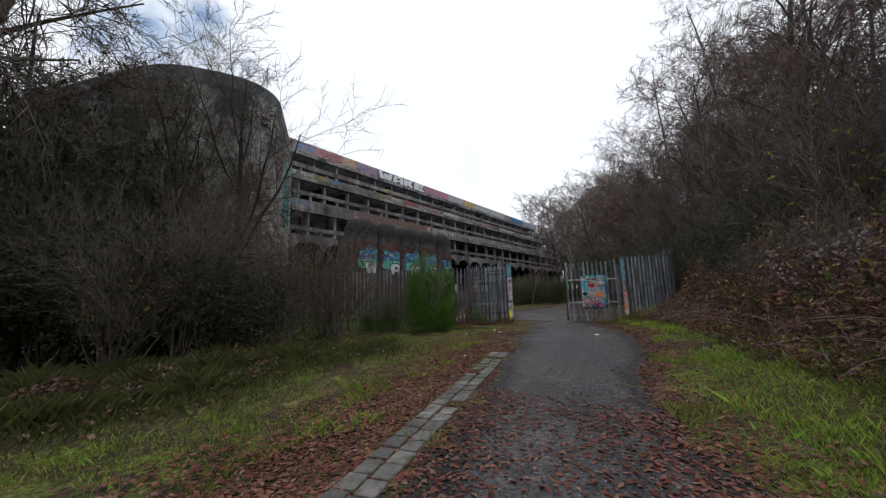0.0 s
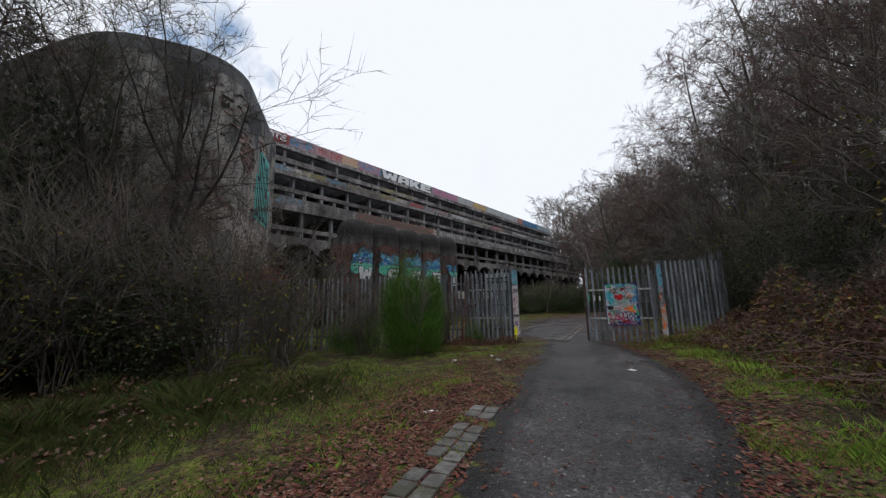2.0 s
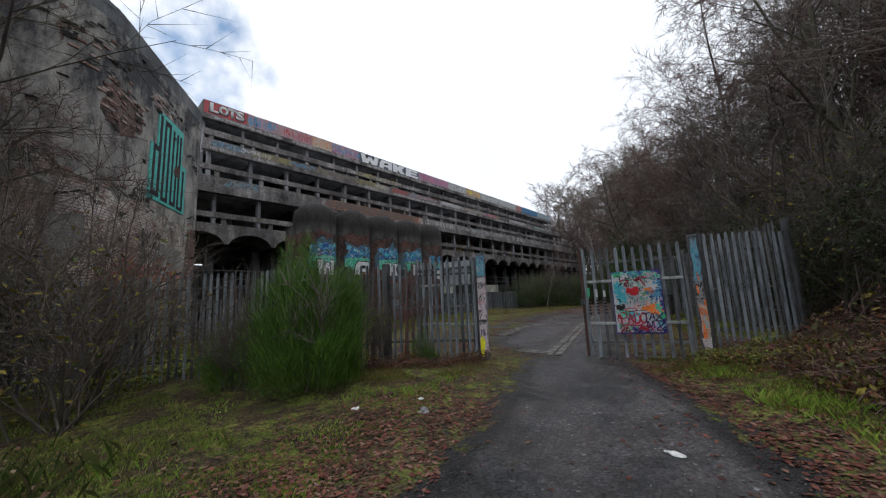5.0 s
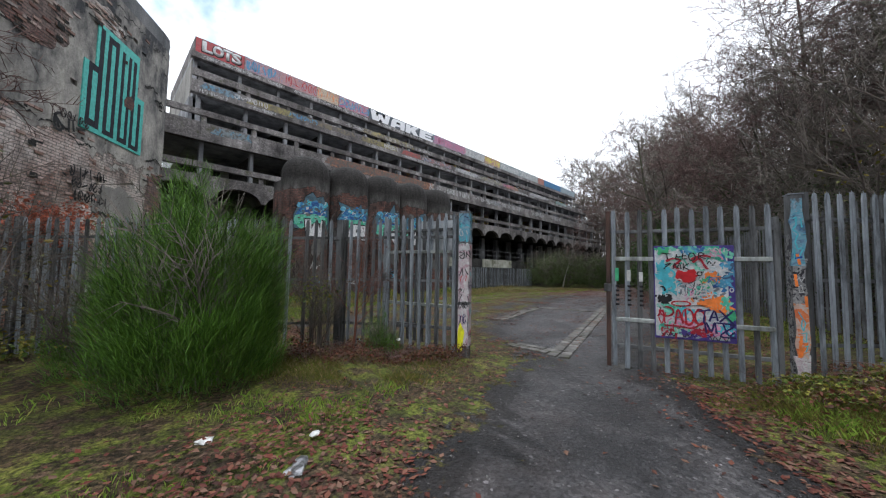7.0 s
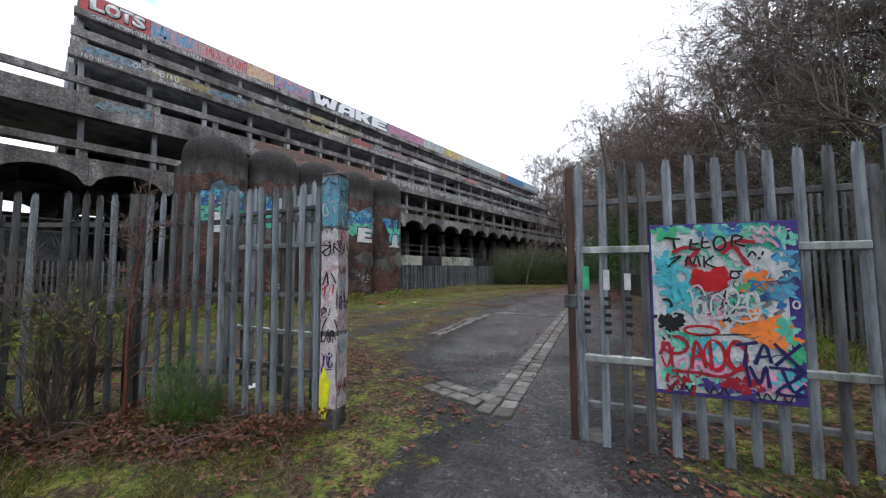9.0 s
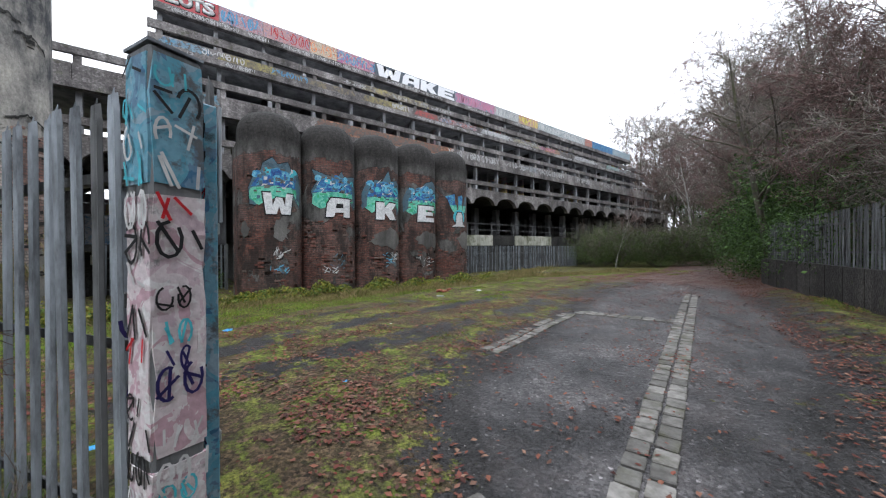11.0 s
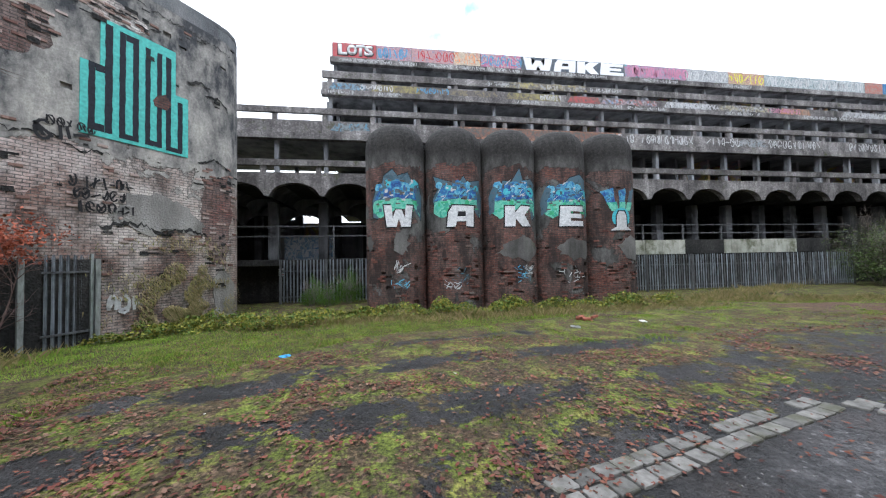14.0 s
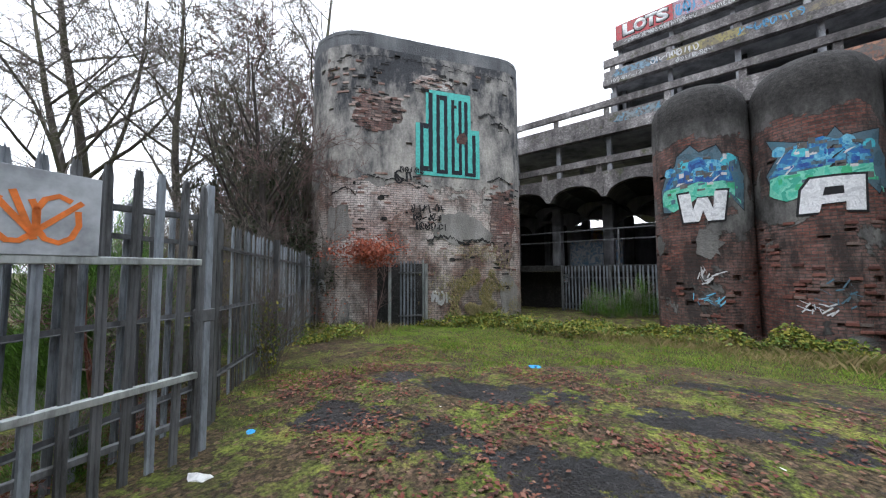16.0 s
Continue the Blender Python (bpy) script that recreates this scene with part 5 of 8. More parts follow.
for s0, s1 in ((30.5, 32.0), (32.5, 36.2), (37.5, 40.0), (42.5, 47.0), (49.5, 53), (55, 58)):
    scrawl(face_at(X3), s0, s1, 9.4, 9.98, M_TAG, block, 0.016)
for s0, s1 in ((27.0, 27.8), (22.6, 24.3), (30.2, 32.4)):
    scrawl(face_at(X2 + 0.06), s0, s1, 13.55, 13.85, M_TAG, block, 0.014)


for s0, s1, z0, z1, fx, cols in (
    (12.6, 15.0, 12.8, 13.2, X2, [(0.1, 0.28, 0.42), (0.2, 0.3, 0.36), (0.12, 0.2, 0.3)]), (18.5, 23.5, 12.8, 13.2, X2, [(0.24, 0.2, 0.12), (0.15, 0.13, 0.12)]), (24.0, 30.0, 13.5, 13.95, X2 + 0.06, [(0.36, 0.3, 0.08), (0.25, 0.2, 0.1), (0.3, 0.3, 0.3)]),
    (31.0, 35.5, 12.8, 13.2, X2, [(0.16, 0.3, 0.42), (0.36, 0.36, 0.38), (0.4, 0.12, 0.12)]), (40.5, 45.5, 12.8, 13.2, X2, [(0.3, 0.26, 0.14), (0.35, 0.35, 0.35)]), (13.0, 15.2, 9.5, 9.95, X3, [(0.1, 0.25, 0.36), (0.2, 0.24, 0.26)]), (20.0, 30.0, 9.45, 9.98, X3, [(0.26, 0.12, 0.08), (0.2, 0.1, 0.07), (0.14, 0.12, 0.11)]), (40, 42.4, 9.45, 9.95, X3, [(0.36, 0.36, 0.36), (0.25, 0.28, 0.3)])):
    wrapped("graffiti_field", [(s0, z0), (s1, z0 + 0.02), (s1 - 0.2, z1), (s0 + 0.3, z1 - 0.03)], face_at(fx), splash("fascia_paint", cols, 2.2, (0.11, 0.1, 0.092), 0.47), block, 0.009, 3.0, "", 0.05, int(s0))


# ---- palisade fences and gates ----
def pale_mesh(h, name="pale"):
    """A pressed steel pale of W section with a three-pointed top."""
    prof = [(-0.034, 0.0), (-0.026, 0.016), (-0.010, 0.010), (0.0, 0.002), (0.010, 0.010), (0.026, 0.016), (0.034, 0.0)]
    verts, faces = [], []
    n = len(prof)
    for z, wid in ((0.0, 1.0), (h - 0.09, 1.0), (h - 0.02, 0.62)):
        for sgn in (0, 1):
            for i, (x, y) in enumerate(prof):
                zz = z
                if z == h - 0.02 and i in (0, 3, 6):
                    zz = h + (0.02 if i == 3 else -0.005)
                verts.append((x * wid, -y - sgn * 0.004, zz))
    for r in range(2):
        a, b = r * 2 * n, (r + 1) * 2 * n
        for i in range(n - 1):
            faces.append((a + i, b + i, b + i + 1, a + i + 1))
            faces.append((a + n + i, a + n + i + 1, b + n + i + 1, b + n + i))
        faces.append((a, a + n, b + n, b))
        faces.append((a + n - 1, b + n - 1, b + 2 * n - 1, a + 2 * n - 1))
    t = 4 * n
    for i in range(n - 1):
        faces.append((t + i, t + n + i, t + n + i + 1, t + i + 1))
    return raw(name, verts, faces)


PALES = []
for pm in (M_GALV, M_GALV, M_GALV_DARK):
    me = pale_mesh(2.4)
    me.materials.append(pm)
    PALES.append(me)
frng = random.Random(11)


def fence_run(a, b, label, height=2.4, spacing=0.158, base=0.06, tone=(0, 1, 2), front=1, rails=(0.42, 1.25, 2.05), lift_top=0.0, level=False):
    """Palisade fence from a to b on the ground, with posts, rails and pales."""
    a, b = Vector(a), Vector(b)
    d = b - a
    ang = math.atan2(d.y, d.x)
    za, zb = ground_z(*a) + base + lift_top, ground_z(*b) + base + lift_top
    zb = za if level else zb
    t = thing("palisade_fence", label, "fence", pose(a.x, a.y, 0, 0, 0, math.degrees(ang)), "palisade fences")
    L = d.length
    zf = lambda s: za + (zb - za) * s / L
    n = int(L / spacing)
    k = height / 2.4
    for i in range(n + 1):
        s = i * spacing + 0.05
        if s > L - 0.03 or frng.random() < 0.015:
            continue
        part("pale", PALES[frng.choice(tone)], None, t, m=Matrix.LocRotScale((s, -0.045 * front, zf(s) + frng.uniform(-0.015, 0.015)), Euler((frng.uniform(-0.008, 0.008), frng.uniform(-0.012, 0.012), 0 if front > 0 else math.pi)), (1, 1, k)))
    for rz in rails:
        bm = bmesh.new()
        for (y0, y1, z0, z1) in ((-0.022, -0.016, -0.025, 0.025), (-0.016, 0.03, -0.025, -0.019)):
            box(bm, 0, L, y0, y1, z0, z1)
        for v in bm.verts:
            v.co.z += zf(v.co.x) + rz * k
        part("rail", bm, M_GALV_DARK, t)
    m = max(1, round(L / 2.75))
    for i in range(m + 1):
        s = L * i / m
        bm = bmesh.new()
        h = height + 0.02
        for (x0, x1, y0, y1) in ((-0.05, 0.05, 0.032, 0.038), (-0.05, 0.05, 0.128, 0.134), (-0.003, 0.003, 0.038, 0.128)):
            box(bm, s + x0, s + x1, y0, y1, -0.4, h)
        for v in bm.verts:
            v.co.z += zf(s)
        part("post", bm, M_GALV_DARK, t)
    return t


LP, RP = Vector((-6.9, 13.355)), Vector((-2.8, 15.2))
fence_run((-9.05, 12.15), (-7.08, 13.33), "weathered galvanised palisade fence beside the gate post")
fence_run((-14.35, 5.55), (-9.1, 12.1), "rust-streaked palisade fence running up to the brick tower", tone=(0, 1, 2))
fence_run((-2.66, 15.32), (-1.32, 16.75), "blue-grey palisade fence panel beside the gate", level=True)
fence_run((-7.9, 33.0), (-1.35, 16.85), "dark palisade fence along the wooded bank", tone=(2, 2, 2))
fence_run((X4 + 0.7, 45), (X4 + 0.7, 27.6), "steel palisade closing the undercroft", 2.0, rails=(0.3, 1.7), tone=(0, 0, 2), front=-1)
fence_run((X4 + 0.2, 15.2), (X4 + 0.2, 10.9), "blue-grey palisade under the arches", 2.1, rails=(0.3, 1.75), tone=(0, 0, 0), front=-1)

# retaining wall under the fence on the bank
rw = bmesh.new()
for i in range(10):
    f0, f1 = i / 10, (i + 1) / 10 - 0.004
    pa, pb = Vector((-8.05, 33.3)).lerp(Vector((-4.4, 24.0)), f0), Vector((-8.05, 33.3)).lerp(Vector((-4.4, 24.0)), f1)
    side = Vector((-0.93, -0.37)) * 0.18
    out = [pa + side, pb + side, pb + side * 0.1, pa + side * 0.1]
    vs = [rw.verts.new((p.x, p.y, z)) for z in (-0.2, 1.45) for p in out]
    for f in ((0, 1, 2, 3), (7, 6, 5, 4), (0, 4, 5, 1), (1, 5, 6, 2), (2, 6, 7, 3), (3, 7, 4, 0)):
        rw.faces.new([vs[q] for q in f])
bmesh.ops.recalc_face_normals(rw, faces=rw.faces[:])
tagged(part("retaining_wall", rw, M_CAP), "low concrete retaining wall with mossy top", "wall", kind="structure")


def gate_post(at, z_top, colours, label, ang, half=0.1, tags=16):
    t = thing("gate_post", label, "gate post", pose(at.x, at.y, 0, 0, 0, ang))
    z0 = ground_z(*at)
    part("shaft", cuboid(-half, half, -half, half, z0 - 0.3, z_top, 0.012), M_GALV_DARK, t)
    part("cap", cuboid(-half - 0.005, half + 0.005, -half - 0.005, half + 0.005, z_top + 0.002, z_top + 0.014), M_GALV, t)
    for fc in range(4):
        a = radians(90 * fc)
        nr = Vector((math.cos(a), math.sin(a)))
        tg = Vector((-nr.y, nr.x))
        wh = lambda s, nr=nr, tg=tg: (nr * half + tg * s, nr)
        for (za, zb, cols) in colours:
            wrapped("paint_field", [(-half * 0.95, za), (half * 0.95, za), (half * 0.95, zb), (-half * 0.95, zb)], wh, cols, t, 0.004, 5, jag=0.012, seed=fc)
        for q in range(tags):
            z = z0 + 0.3 + q * 0.14 + trng.uniform(-0.05, 0.05)
            scrawl(wh, -half * 0.9, half * 0.5, z, z + trng.uniform(0.09, 0.17), (M_BLACK, M_RED, M_TAG, M_BLACK, M_NAVY, M_TAG, M_CYAN)[trng.randrange(7)], t, 0.008 + 0.0004 * q, 0.045)
    return t


P_BLUE = splash("post_blue", [(0.05, 0.14, 0.25), (0.1, 0.3, 0.4), (0.25, 0.35, 0.42)], 6, (0.1, 0.11, 0.12), 0.42)
P_PINK = splash("post_pink_white", [(0.5, 0.42, 0.45), (0.6, 0.58, 0.58), (0.45, 0.3, 0.34)], 6, (0.2, 0.2, 0.2), 0.36)
P_ORNG = splash("post_orange", [(0.6, 0.14, 0.05), (0.45, 0.42, 0.4), (0.65, 0.25, 0.1)], 6, (0.15, 0.13, 0.12), 0.38)
P_DARK = splash("post_black_white", [(0.02, 0.02, 0.025), (0.3, 0.3, 0.3), (0.04, 0.04, 0.05)], 9, (0.1, 0.1, 0.1), 0.36)
lp = gate_post(LP, 2.78, [(0.45, 1.15, P_PINK), (1.2, 2.2, P_PINK), (2.25, 2.75, P_BLUE)], "square steel gate post covered in layered graffiti tags", 25, 0.092)
wrapped("yellow_streak", [(-0.09, 0.35), (-0.02, 0.35), (0.03, 0.7), (-0.05, 0.85), (-0.09, 0.7)], lambda s: (Vector((s, -0.092)), Vector((0, -1))), M_YELLOW, lp, 0.012, 5, "fluorescent yellow streak")
rp = gate_post(RP, 2.82, [], "square steel gate post with orange and blue graffiti", 20, 0.072, 0)


def post_line(mat, width, lift_by, *lines):
    """Spray lines on the drive face of the post; points in hundredths of its width and metres of height."""
    bm = bmesh.new()
    for ln in lines:
        for (x0, z0), (x1, z1) in zip(ln, ln[1:]):
            d = Vector(((x1 - x0) * 0.00144, z1 - z0)).normalized()
            nx, nz = -d.y * width / 2, d.x * width / 2
            a, b = (x0 - 50) * 0.00144, (x1 - 50) * 0.00144
            vs = [bm.verts.new((max(-0.07, min(0.07, x)), -0.0725 - lift_by, z)) for x, z in ((a - nx, z0 - nz), (b - nx, z1 - nz), (b + nx, z1 + nz), (a + nx, z0 + nz))]
            f = bm.faces.new(vs)
            f.normal_update()
            if f.normal.y > 0:
                f.normal_flip()
    tagged(part("spray_letter", bm, mat, rp), kind="stuff")


front = lambda s: (Vector((s, -0.072)), Vector((0, -1)))
for za, zb, mt, sd in ((0.35, 0.75, P_PINK, 1), (0.72, 1.42, P_ORNG, 2), (1.4, 1.98, P_DARK, 3), (1.9, 2.75, P_BLUE, 4)):
    wrapped("paint_field", [(-0.068, za), (0.068, za), (0.068, zb), (-0.068, zb)], front, mt, rp, 0.0025 + 0.0006 * sd, 5, jag=0.02, seed=sd)
post_line(M_CYAN, 0.016, 0.006, [(20, 2.5), (45, 2.52), (40, 2.4), (15, 2.36), (55, 2.3), (30, 2.2), (45, 2.1), (75, 2.12)], [(75, 2.5), (80, 2.38)], [(25, 2.1), (20, 1.98), (60, 2.02), (80, 2.1)])
post_line(M_ORNG, 0.03, 0.0062, [(40, 2.04), (55, 1.9)], [(20, 1.78), (30, 1.62)], [(85, 1.5), (90, 1.36)], [(80, 0.92), (25, 0.72), (45, 1.0)])
post_line(M_BLUE, 0.025, 0.0064, [(25, 1.98), (75, 2.0)])
post_line(M_TAG, 0.007, 0.0066, [(30, 1.7), (45, 1.74), (60, 1.68), (80, 1.74)], [(40, 1.62), (60, 1.64), (70, 1.55), (45, 1.54), (40, 1.62)], [(60, 0.7), (30, 0.6), (70, 0.52), (85, 0.66), (60, 0.7)], [(35, 0.5), (75, 0.44)], [(50, 0.6), (65, 0.38)])
post_line(M_CYAN, 0.011, 0.0068, [(30, 1.3), (75, 1.16), (60, 1.06), (45, 1.12), (55, 1.2)], [(40, 1.02), (80, 1.04), (75, 0.92), (50, 0.96)], [(60, 0.86), (85, 0.88), (70, 0.8)])
part("dark_side_paint", cuboid(-0.0728, -0.0722, -0.066, 0.066, 0.3, 2.3), P_DARK, rp, "black sprayed side of the post")


def gate_leaf(hinge, end, z_bot, z_top, label, flip):
    d = end - hinge
    L = d.length
    t = thing("gate_leaf", label, "gate", pose(hinge.x, hinge.y, z_bot, 0, 0, math.degrees(math.atan2(d.y, d.x))), "gate leaves")
    H = z_top - z_bot
    for x in (0.06, L - 0.03):
        part("stile", cuboid(x - 0.03, x + 0.03, -0.03, 0.03, 0.0, H - 0.18 if x < 1 else H, 0.005), (M_RUST if flip > 0 else M_GALV) if x > 1 else (P_BLUE if flip < 0 else M_GALV_DARK), t)
    for z in (0.32, H - 0.33):
        part("rail", cuboid(0.03, L, -0.025, 0.025, z - 0.025, z + 0.025, 0.004), M_GALV_DARK, t)
    for z in (0.72, H - 0.75):
        part("brace_channel", cuboid(0.12, L - 0.12, 0.04 * flip - 0.03, 0.04 * flip + 0.03, z - 0.03, z + 0.03, 0.006), M_RAIL, t, "bright steel channel")
    n = int((L - 0.2) / 0.163)
    for i in range(n + 1):
        x = 0.13 + i * (L - 0.24) / n
        part("pale", PALES[frng.choice((0, 1, 2))], None, t, m=Matrix.LocRotScale((x, 0.03 * flip, frng.uniform(-0.02, 0.02)), Euler((0, frng.uniform(-0.01, 0.01), math.pi if flip > 0 else 0)), (1, 1, H / 2.4)))
    lock = part("lock_box", cuboid(L - 0.13, L + 0.03, -0.04, 0.04, H * 0.5 - 0.06, H * 0.5 + 0.06, 0.008), M_GALV_DARK, t, "steel lock box")
    return t, L, H


gate_r, GL, GH = gate_leaf(Vector((-2.92, 15.14)), Vector((-4.9, 14.43)), 0.33, 2.72, "closed steel palisade gate leaf carrying a painted board", 1)
gate_l, GL2, GH2 = gate_leaf(Vector((-6.985, 13.52)), Vector((-8.87, 13.03)), 0.35, 2.85, "palisade gate leaf folded back against the fence", -1)

for q in range(7):
    scrawl(lambda s: (Vector((0.06 + s, 0.03)), Vector((0, 1))), -0.022, 0.0, 0.5 + q * 0.24, 0.64 + q * 0.24, (M_TAG, M_CYAN)[q % 2], gate_l, 0.004, 0.04)

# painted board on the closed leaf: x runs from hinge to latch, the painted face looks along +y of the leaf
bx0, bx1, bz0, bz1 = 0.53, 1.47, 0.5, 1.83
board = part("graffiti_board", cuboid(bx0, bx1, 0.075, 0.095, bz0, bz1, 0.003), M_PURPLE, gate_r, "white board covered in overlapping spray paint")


def on_board(s):
    return Vector((bx1 - s, 0.095)), Vector((0, 1))


BW, BH = bx1 - bx0, bz1 - bz0
bl = [0.001]


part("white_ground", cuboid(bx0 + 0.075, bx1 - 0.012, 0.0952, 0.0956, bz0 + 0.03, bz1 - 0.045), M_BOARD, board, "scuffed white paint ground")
qr = random.Random(40)


def ribbon(bm, pts, width, lift_by):
    """A flat spray line through (s, z) points of the board; s runs from the latch side, z from its foot."""
    rows = []
    for i, p in enumerate(pts):
        a, b = Vector(pts[max(0, i - 1)]), Vector(pts[min(len(pts) - 1, i + 1)])
        d = (b - a)
        d = d.normalized() if d.length > 1e-6 else Vector((1, 0))
        nr = Vector((-d.y, d.x)) * width / 2 * qr.uniform(0.75, 1.2)
        q = []
        for sg in (1, -1):
            c = Vector(p) + nr * sg
            q.append(bm.verts.new((bx1 - min(BW - 0.008, max(0.008, c.x)), 0.0958 + lift_by, bz0 + min(BH - 0.01, max(0.01, c.y)))))
        rows.append(q)
    for q, w in zip(rows, rows[1:]):
        f = bm.faces.new((q[0], q[1], w[1], w[0]))
        f.normal_update()
        if f.normal.y < 0:
            f.normal_flip()


def dabs(cx, cy, rx, ry, n, mat, width=0.02, length=0.12):
    """Loose overlapping sprayed marks of one colour."""
    bm = bmesh.new()
    for _ in range(int(n * 2.2)):
        a, ln = qr.uniform(0, math.tau), length * qr.uniform(0.4, 1.2)
        x, y = cx + qr.gauss(0, 0.5) * rx, cy + qr.gauss(0, 0.5) * ry
        turn = qr.uniform(-2.6, 2.6)
        pts = [(x, y)]
        for k in range(5):
            pts.append((pts[-1][0] + math.cos(a + turn * k / 5) * ln / 5, pts[-1][1] + math.sin(a + turn * k / 5) * ln / 5))
        bl[0] += 0.00003
        ribbon(bm, pts, width * qr.uniform(0.5, 1.3), bl[0])
    tagged(part("spray_mark", bm, mat, board), kind="stuff")


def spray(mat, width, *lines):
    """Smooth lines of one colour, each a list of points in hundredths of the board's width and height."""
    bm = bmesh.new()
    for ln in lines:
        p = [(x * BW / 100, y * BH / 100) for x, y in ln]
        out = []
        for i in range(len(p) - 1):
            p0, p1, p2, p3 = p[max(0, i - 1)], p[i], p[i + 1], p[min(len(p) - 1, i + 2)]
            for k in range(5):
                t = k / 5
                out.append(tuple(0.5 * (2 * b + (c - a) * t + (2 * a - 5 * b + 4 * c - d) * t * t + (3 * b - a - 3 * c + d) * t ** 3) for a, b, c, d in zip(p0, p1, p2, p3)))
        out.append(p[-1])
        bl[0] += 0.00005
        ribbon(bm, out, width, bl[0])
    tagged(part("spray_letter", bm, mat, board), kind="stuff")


def ring(cx, cy, rx, ry, a0=0, sweep=360):
    return [(cx + rx * math.cos(radians(a0 + sweep * i / 8)), cy + ry * math.sin(radians(a0 + sweep * i / 8))) for i in range(9)]


# under-layers of colour, then the tags over them
for cx, cy, rx, ry, n, mt, wd, ln in (
    (0.5, 0.68, 0.2, 0.1, 10, M_CYAN, 0.02, 0.1), (0.5, 0.68, 0.25, 0.12, 14, M_GALV, 0.03, 0.1), (0.45, 0.66, 0.2, 0.1, 7, M_PINK, 0.02, 0.1), (0.55, 0.72, 0.2, 0.1, 6, M_MINT, 0.018, 0.1), (0.4, 1.12, 0.25, 0.1, 8, M_MINT, 0.03, 0.1), (0.45, 0.62, 0.3, 0.35, 10, M_BLACK, 0.008, 0.12),
    (0.1, 1.27, 0.1, 0.03, 8, M_GREEN, 0.04, 0.08), (0.5, 1.29, 0.25, 0.03, 12, M_MINT, 0.035, 0.1), (0.35, 1.28, 0.2, 0.03, 5, M_BLUE, 0.03, 0.1), (0.8, 1.2, 0.15, 0.08, 14, M_MINT, 0.03, 0.09),
    (0.12, 1.0, 0.08, 0.12, 12, M_CYAN, 0.03, 0.1), (0.17, 0.78, 0.08, 0.14, 16, M_CYAN, 0.035, 0.12), (0.82, 0.95, 0.06, 0.22, 20, M_BLUE, 0.035, 0.14), (0.7, 1.0, 0.12, 0.08, 12, M_BOARD, 0.04, 0.1), (0.68, 0.9, 0.1, 0.06, 9, M_ORNG, 0.03, 0.09),
    (0.6, 0.82, 0.12, 0.05, 6, M_GREEN, 0.02, 0.08), (0.7, 0.52, 0.16, 0.09, 20, M_ORNG, 0.04, 0.12), (0.85, 0.56, 0.06, 0.08, 7, M_MINT, 0.03, 0.09), (0.88, 0.36, 0.05, 0.08, 8, M_GREEN, 0.035, 0.09),
    (0.12, 0.56, 0.08, 0.08, 16, M_BLACK, 0.025, 0.09), (0.22, 0.42, 0.12, 0.07, 12, M_MINT, 0.035, 0.1), (0.38, 0.34, 0.14, 0.08, 12, M_CYAN, 0.035, 0.1), (0.5, 0.36, 0.16, 0.09, 9, M_BOARD, 0.035, 0.1), (0.25, 0.16, 0.16, 0.07, 14, M_MINT, 0.03, 0.1), (0.4, 0.2, 0.2, 0.06, 9, M_PINK, 0.03, 0.09),
    (0.75, 0.16, 0.14, 0.08, 12, M_PINK, 0.03, 0.09), (0.82, 0.2, 0.1, 0.05, 6, M_CYAN, 0.03, 0.09), (0.5, 0.08, 0.3, 0.03, 9, M_PURPLE, 0.03, 0.1), (0.55, 0.13, 0.08, 0.06, 8, M_MAROON, 0.04, 0.08), (0.2, 0.12, 0.1, 0.04, 6, M_MAROON, 0.02, 0.1), (0.75, 1.22, 0.1, 0.04, 4, M_PINK, 0.015, 0.08)):
    dabs(cx, cy, rx, ry, n, mt, wd, ln)
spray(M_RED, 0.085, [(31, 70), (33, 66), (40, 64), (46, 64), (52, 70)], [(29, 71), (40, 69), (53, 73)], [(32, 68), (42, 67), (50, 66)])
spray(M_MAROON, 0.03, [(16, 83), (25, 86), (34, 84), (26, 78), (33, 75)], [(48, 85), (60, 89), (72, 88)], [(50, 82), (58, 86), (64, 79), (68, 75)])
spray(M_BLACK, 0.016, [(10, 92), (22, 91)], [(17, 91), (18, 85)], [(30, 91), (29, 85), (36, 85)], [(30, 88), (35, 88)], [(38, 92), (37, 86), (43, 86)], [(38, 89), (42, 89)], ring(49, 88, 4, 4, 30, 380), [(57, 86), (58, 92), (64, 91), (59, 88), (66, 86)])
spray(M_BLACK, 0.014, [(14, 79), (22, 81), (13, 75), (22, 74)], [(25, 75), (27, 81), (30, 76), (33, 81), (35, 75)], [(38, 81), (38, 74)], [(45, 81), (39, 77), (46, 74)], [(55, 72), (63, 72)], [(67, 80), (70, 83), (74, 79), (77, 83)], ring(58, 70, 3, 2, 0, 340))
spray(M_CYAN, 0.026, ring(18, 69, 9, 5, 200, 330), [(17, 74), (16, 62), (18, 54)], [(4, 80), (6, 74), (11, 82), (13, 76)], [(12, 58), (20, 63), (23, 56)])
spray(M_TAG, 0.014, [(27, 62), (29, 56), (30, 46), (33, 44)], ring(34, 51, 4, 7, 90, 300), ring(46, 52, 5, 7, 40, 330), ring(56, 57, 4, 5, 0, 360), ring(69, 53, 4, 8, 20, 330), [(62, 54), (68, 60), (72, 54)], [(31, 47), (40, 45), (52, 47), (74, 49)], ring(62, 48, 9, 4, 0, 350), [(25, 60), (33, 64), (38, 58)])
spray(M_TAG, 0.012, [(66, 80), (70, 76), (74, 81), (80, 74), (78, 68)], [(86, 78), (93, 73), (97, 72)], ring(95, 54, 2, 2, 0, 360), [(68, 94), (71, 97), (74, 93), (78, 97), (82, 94)])
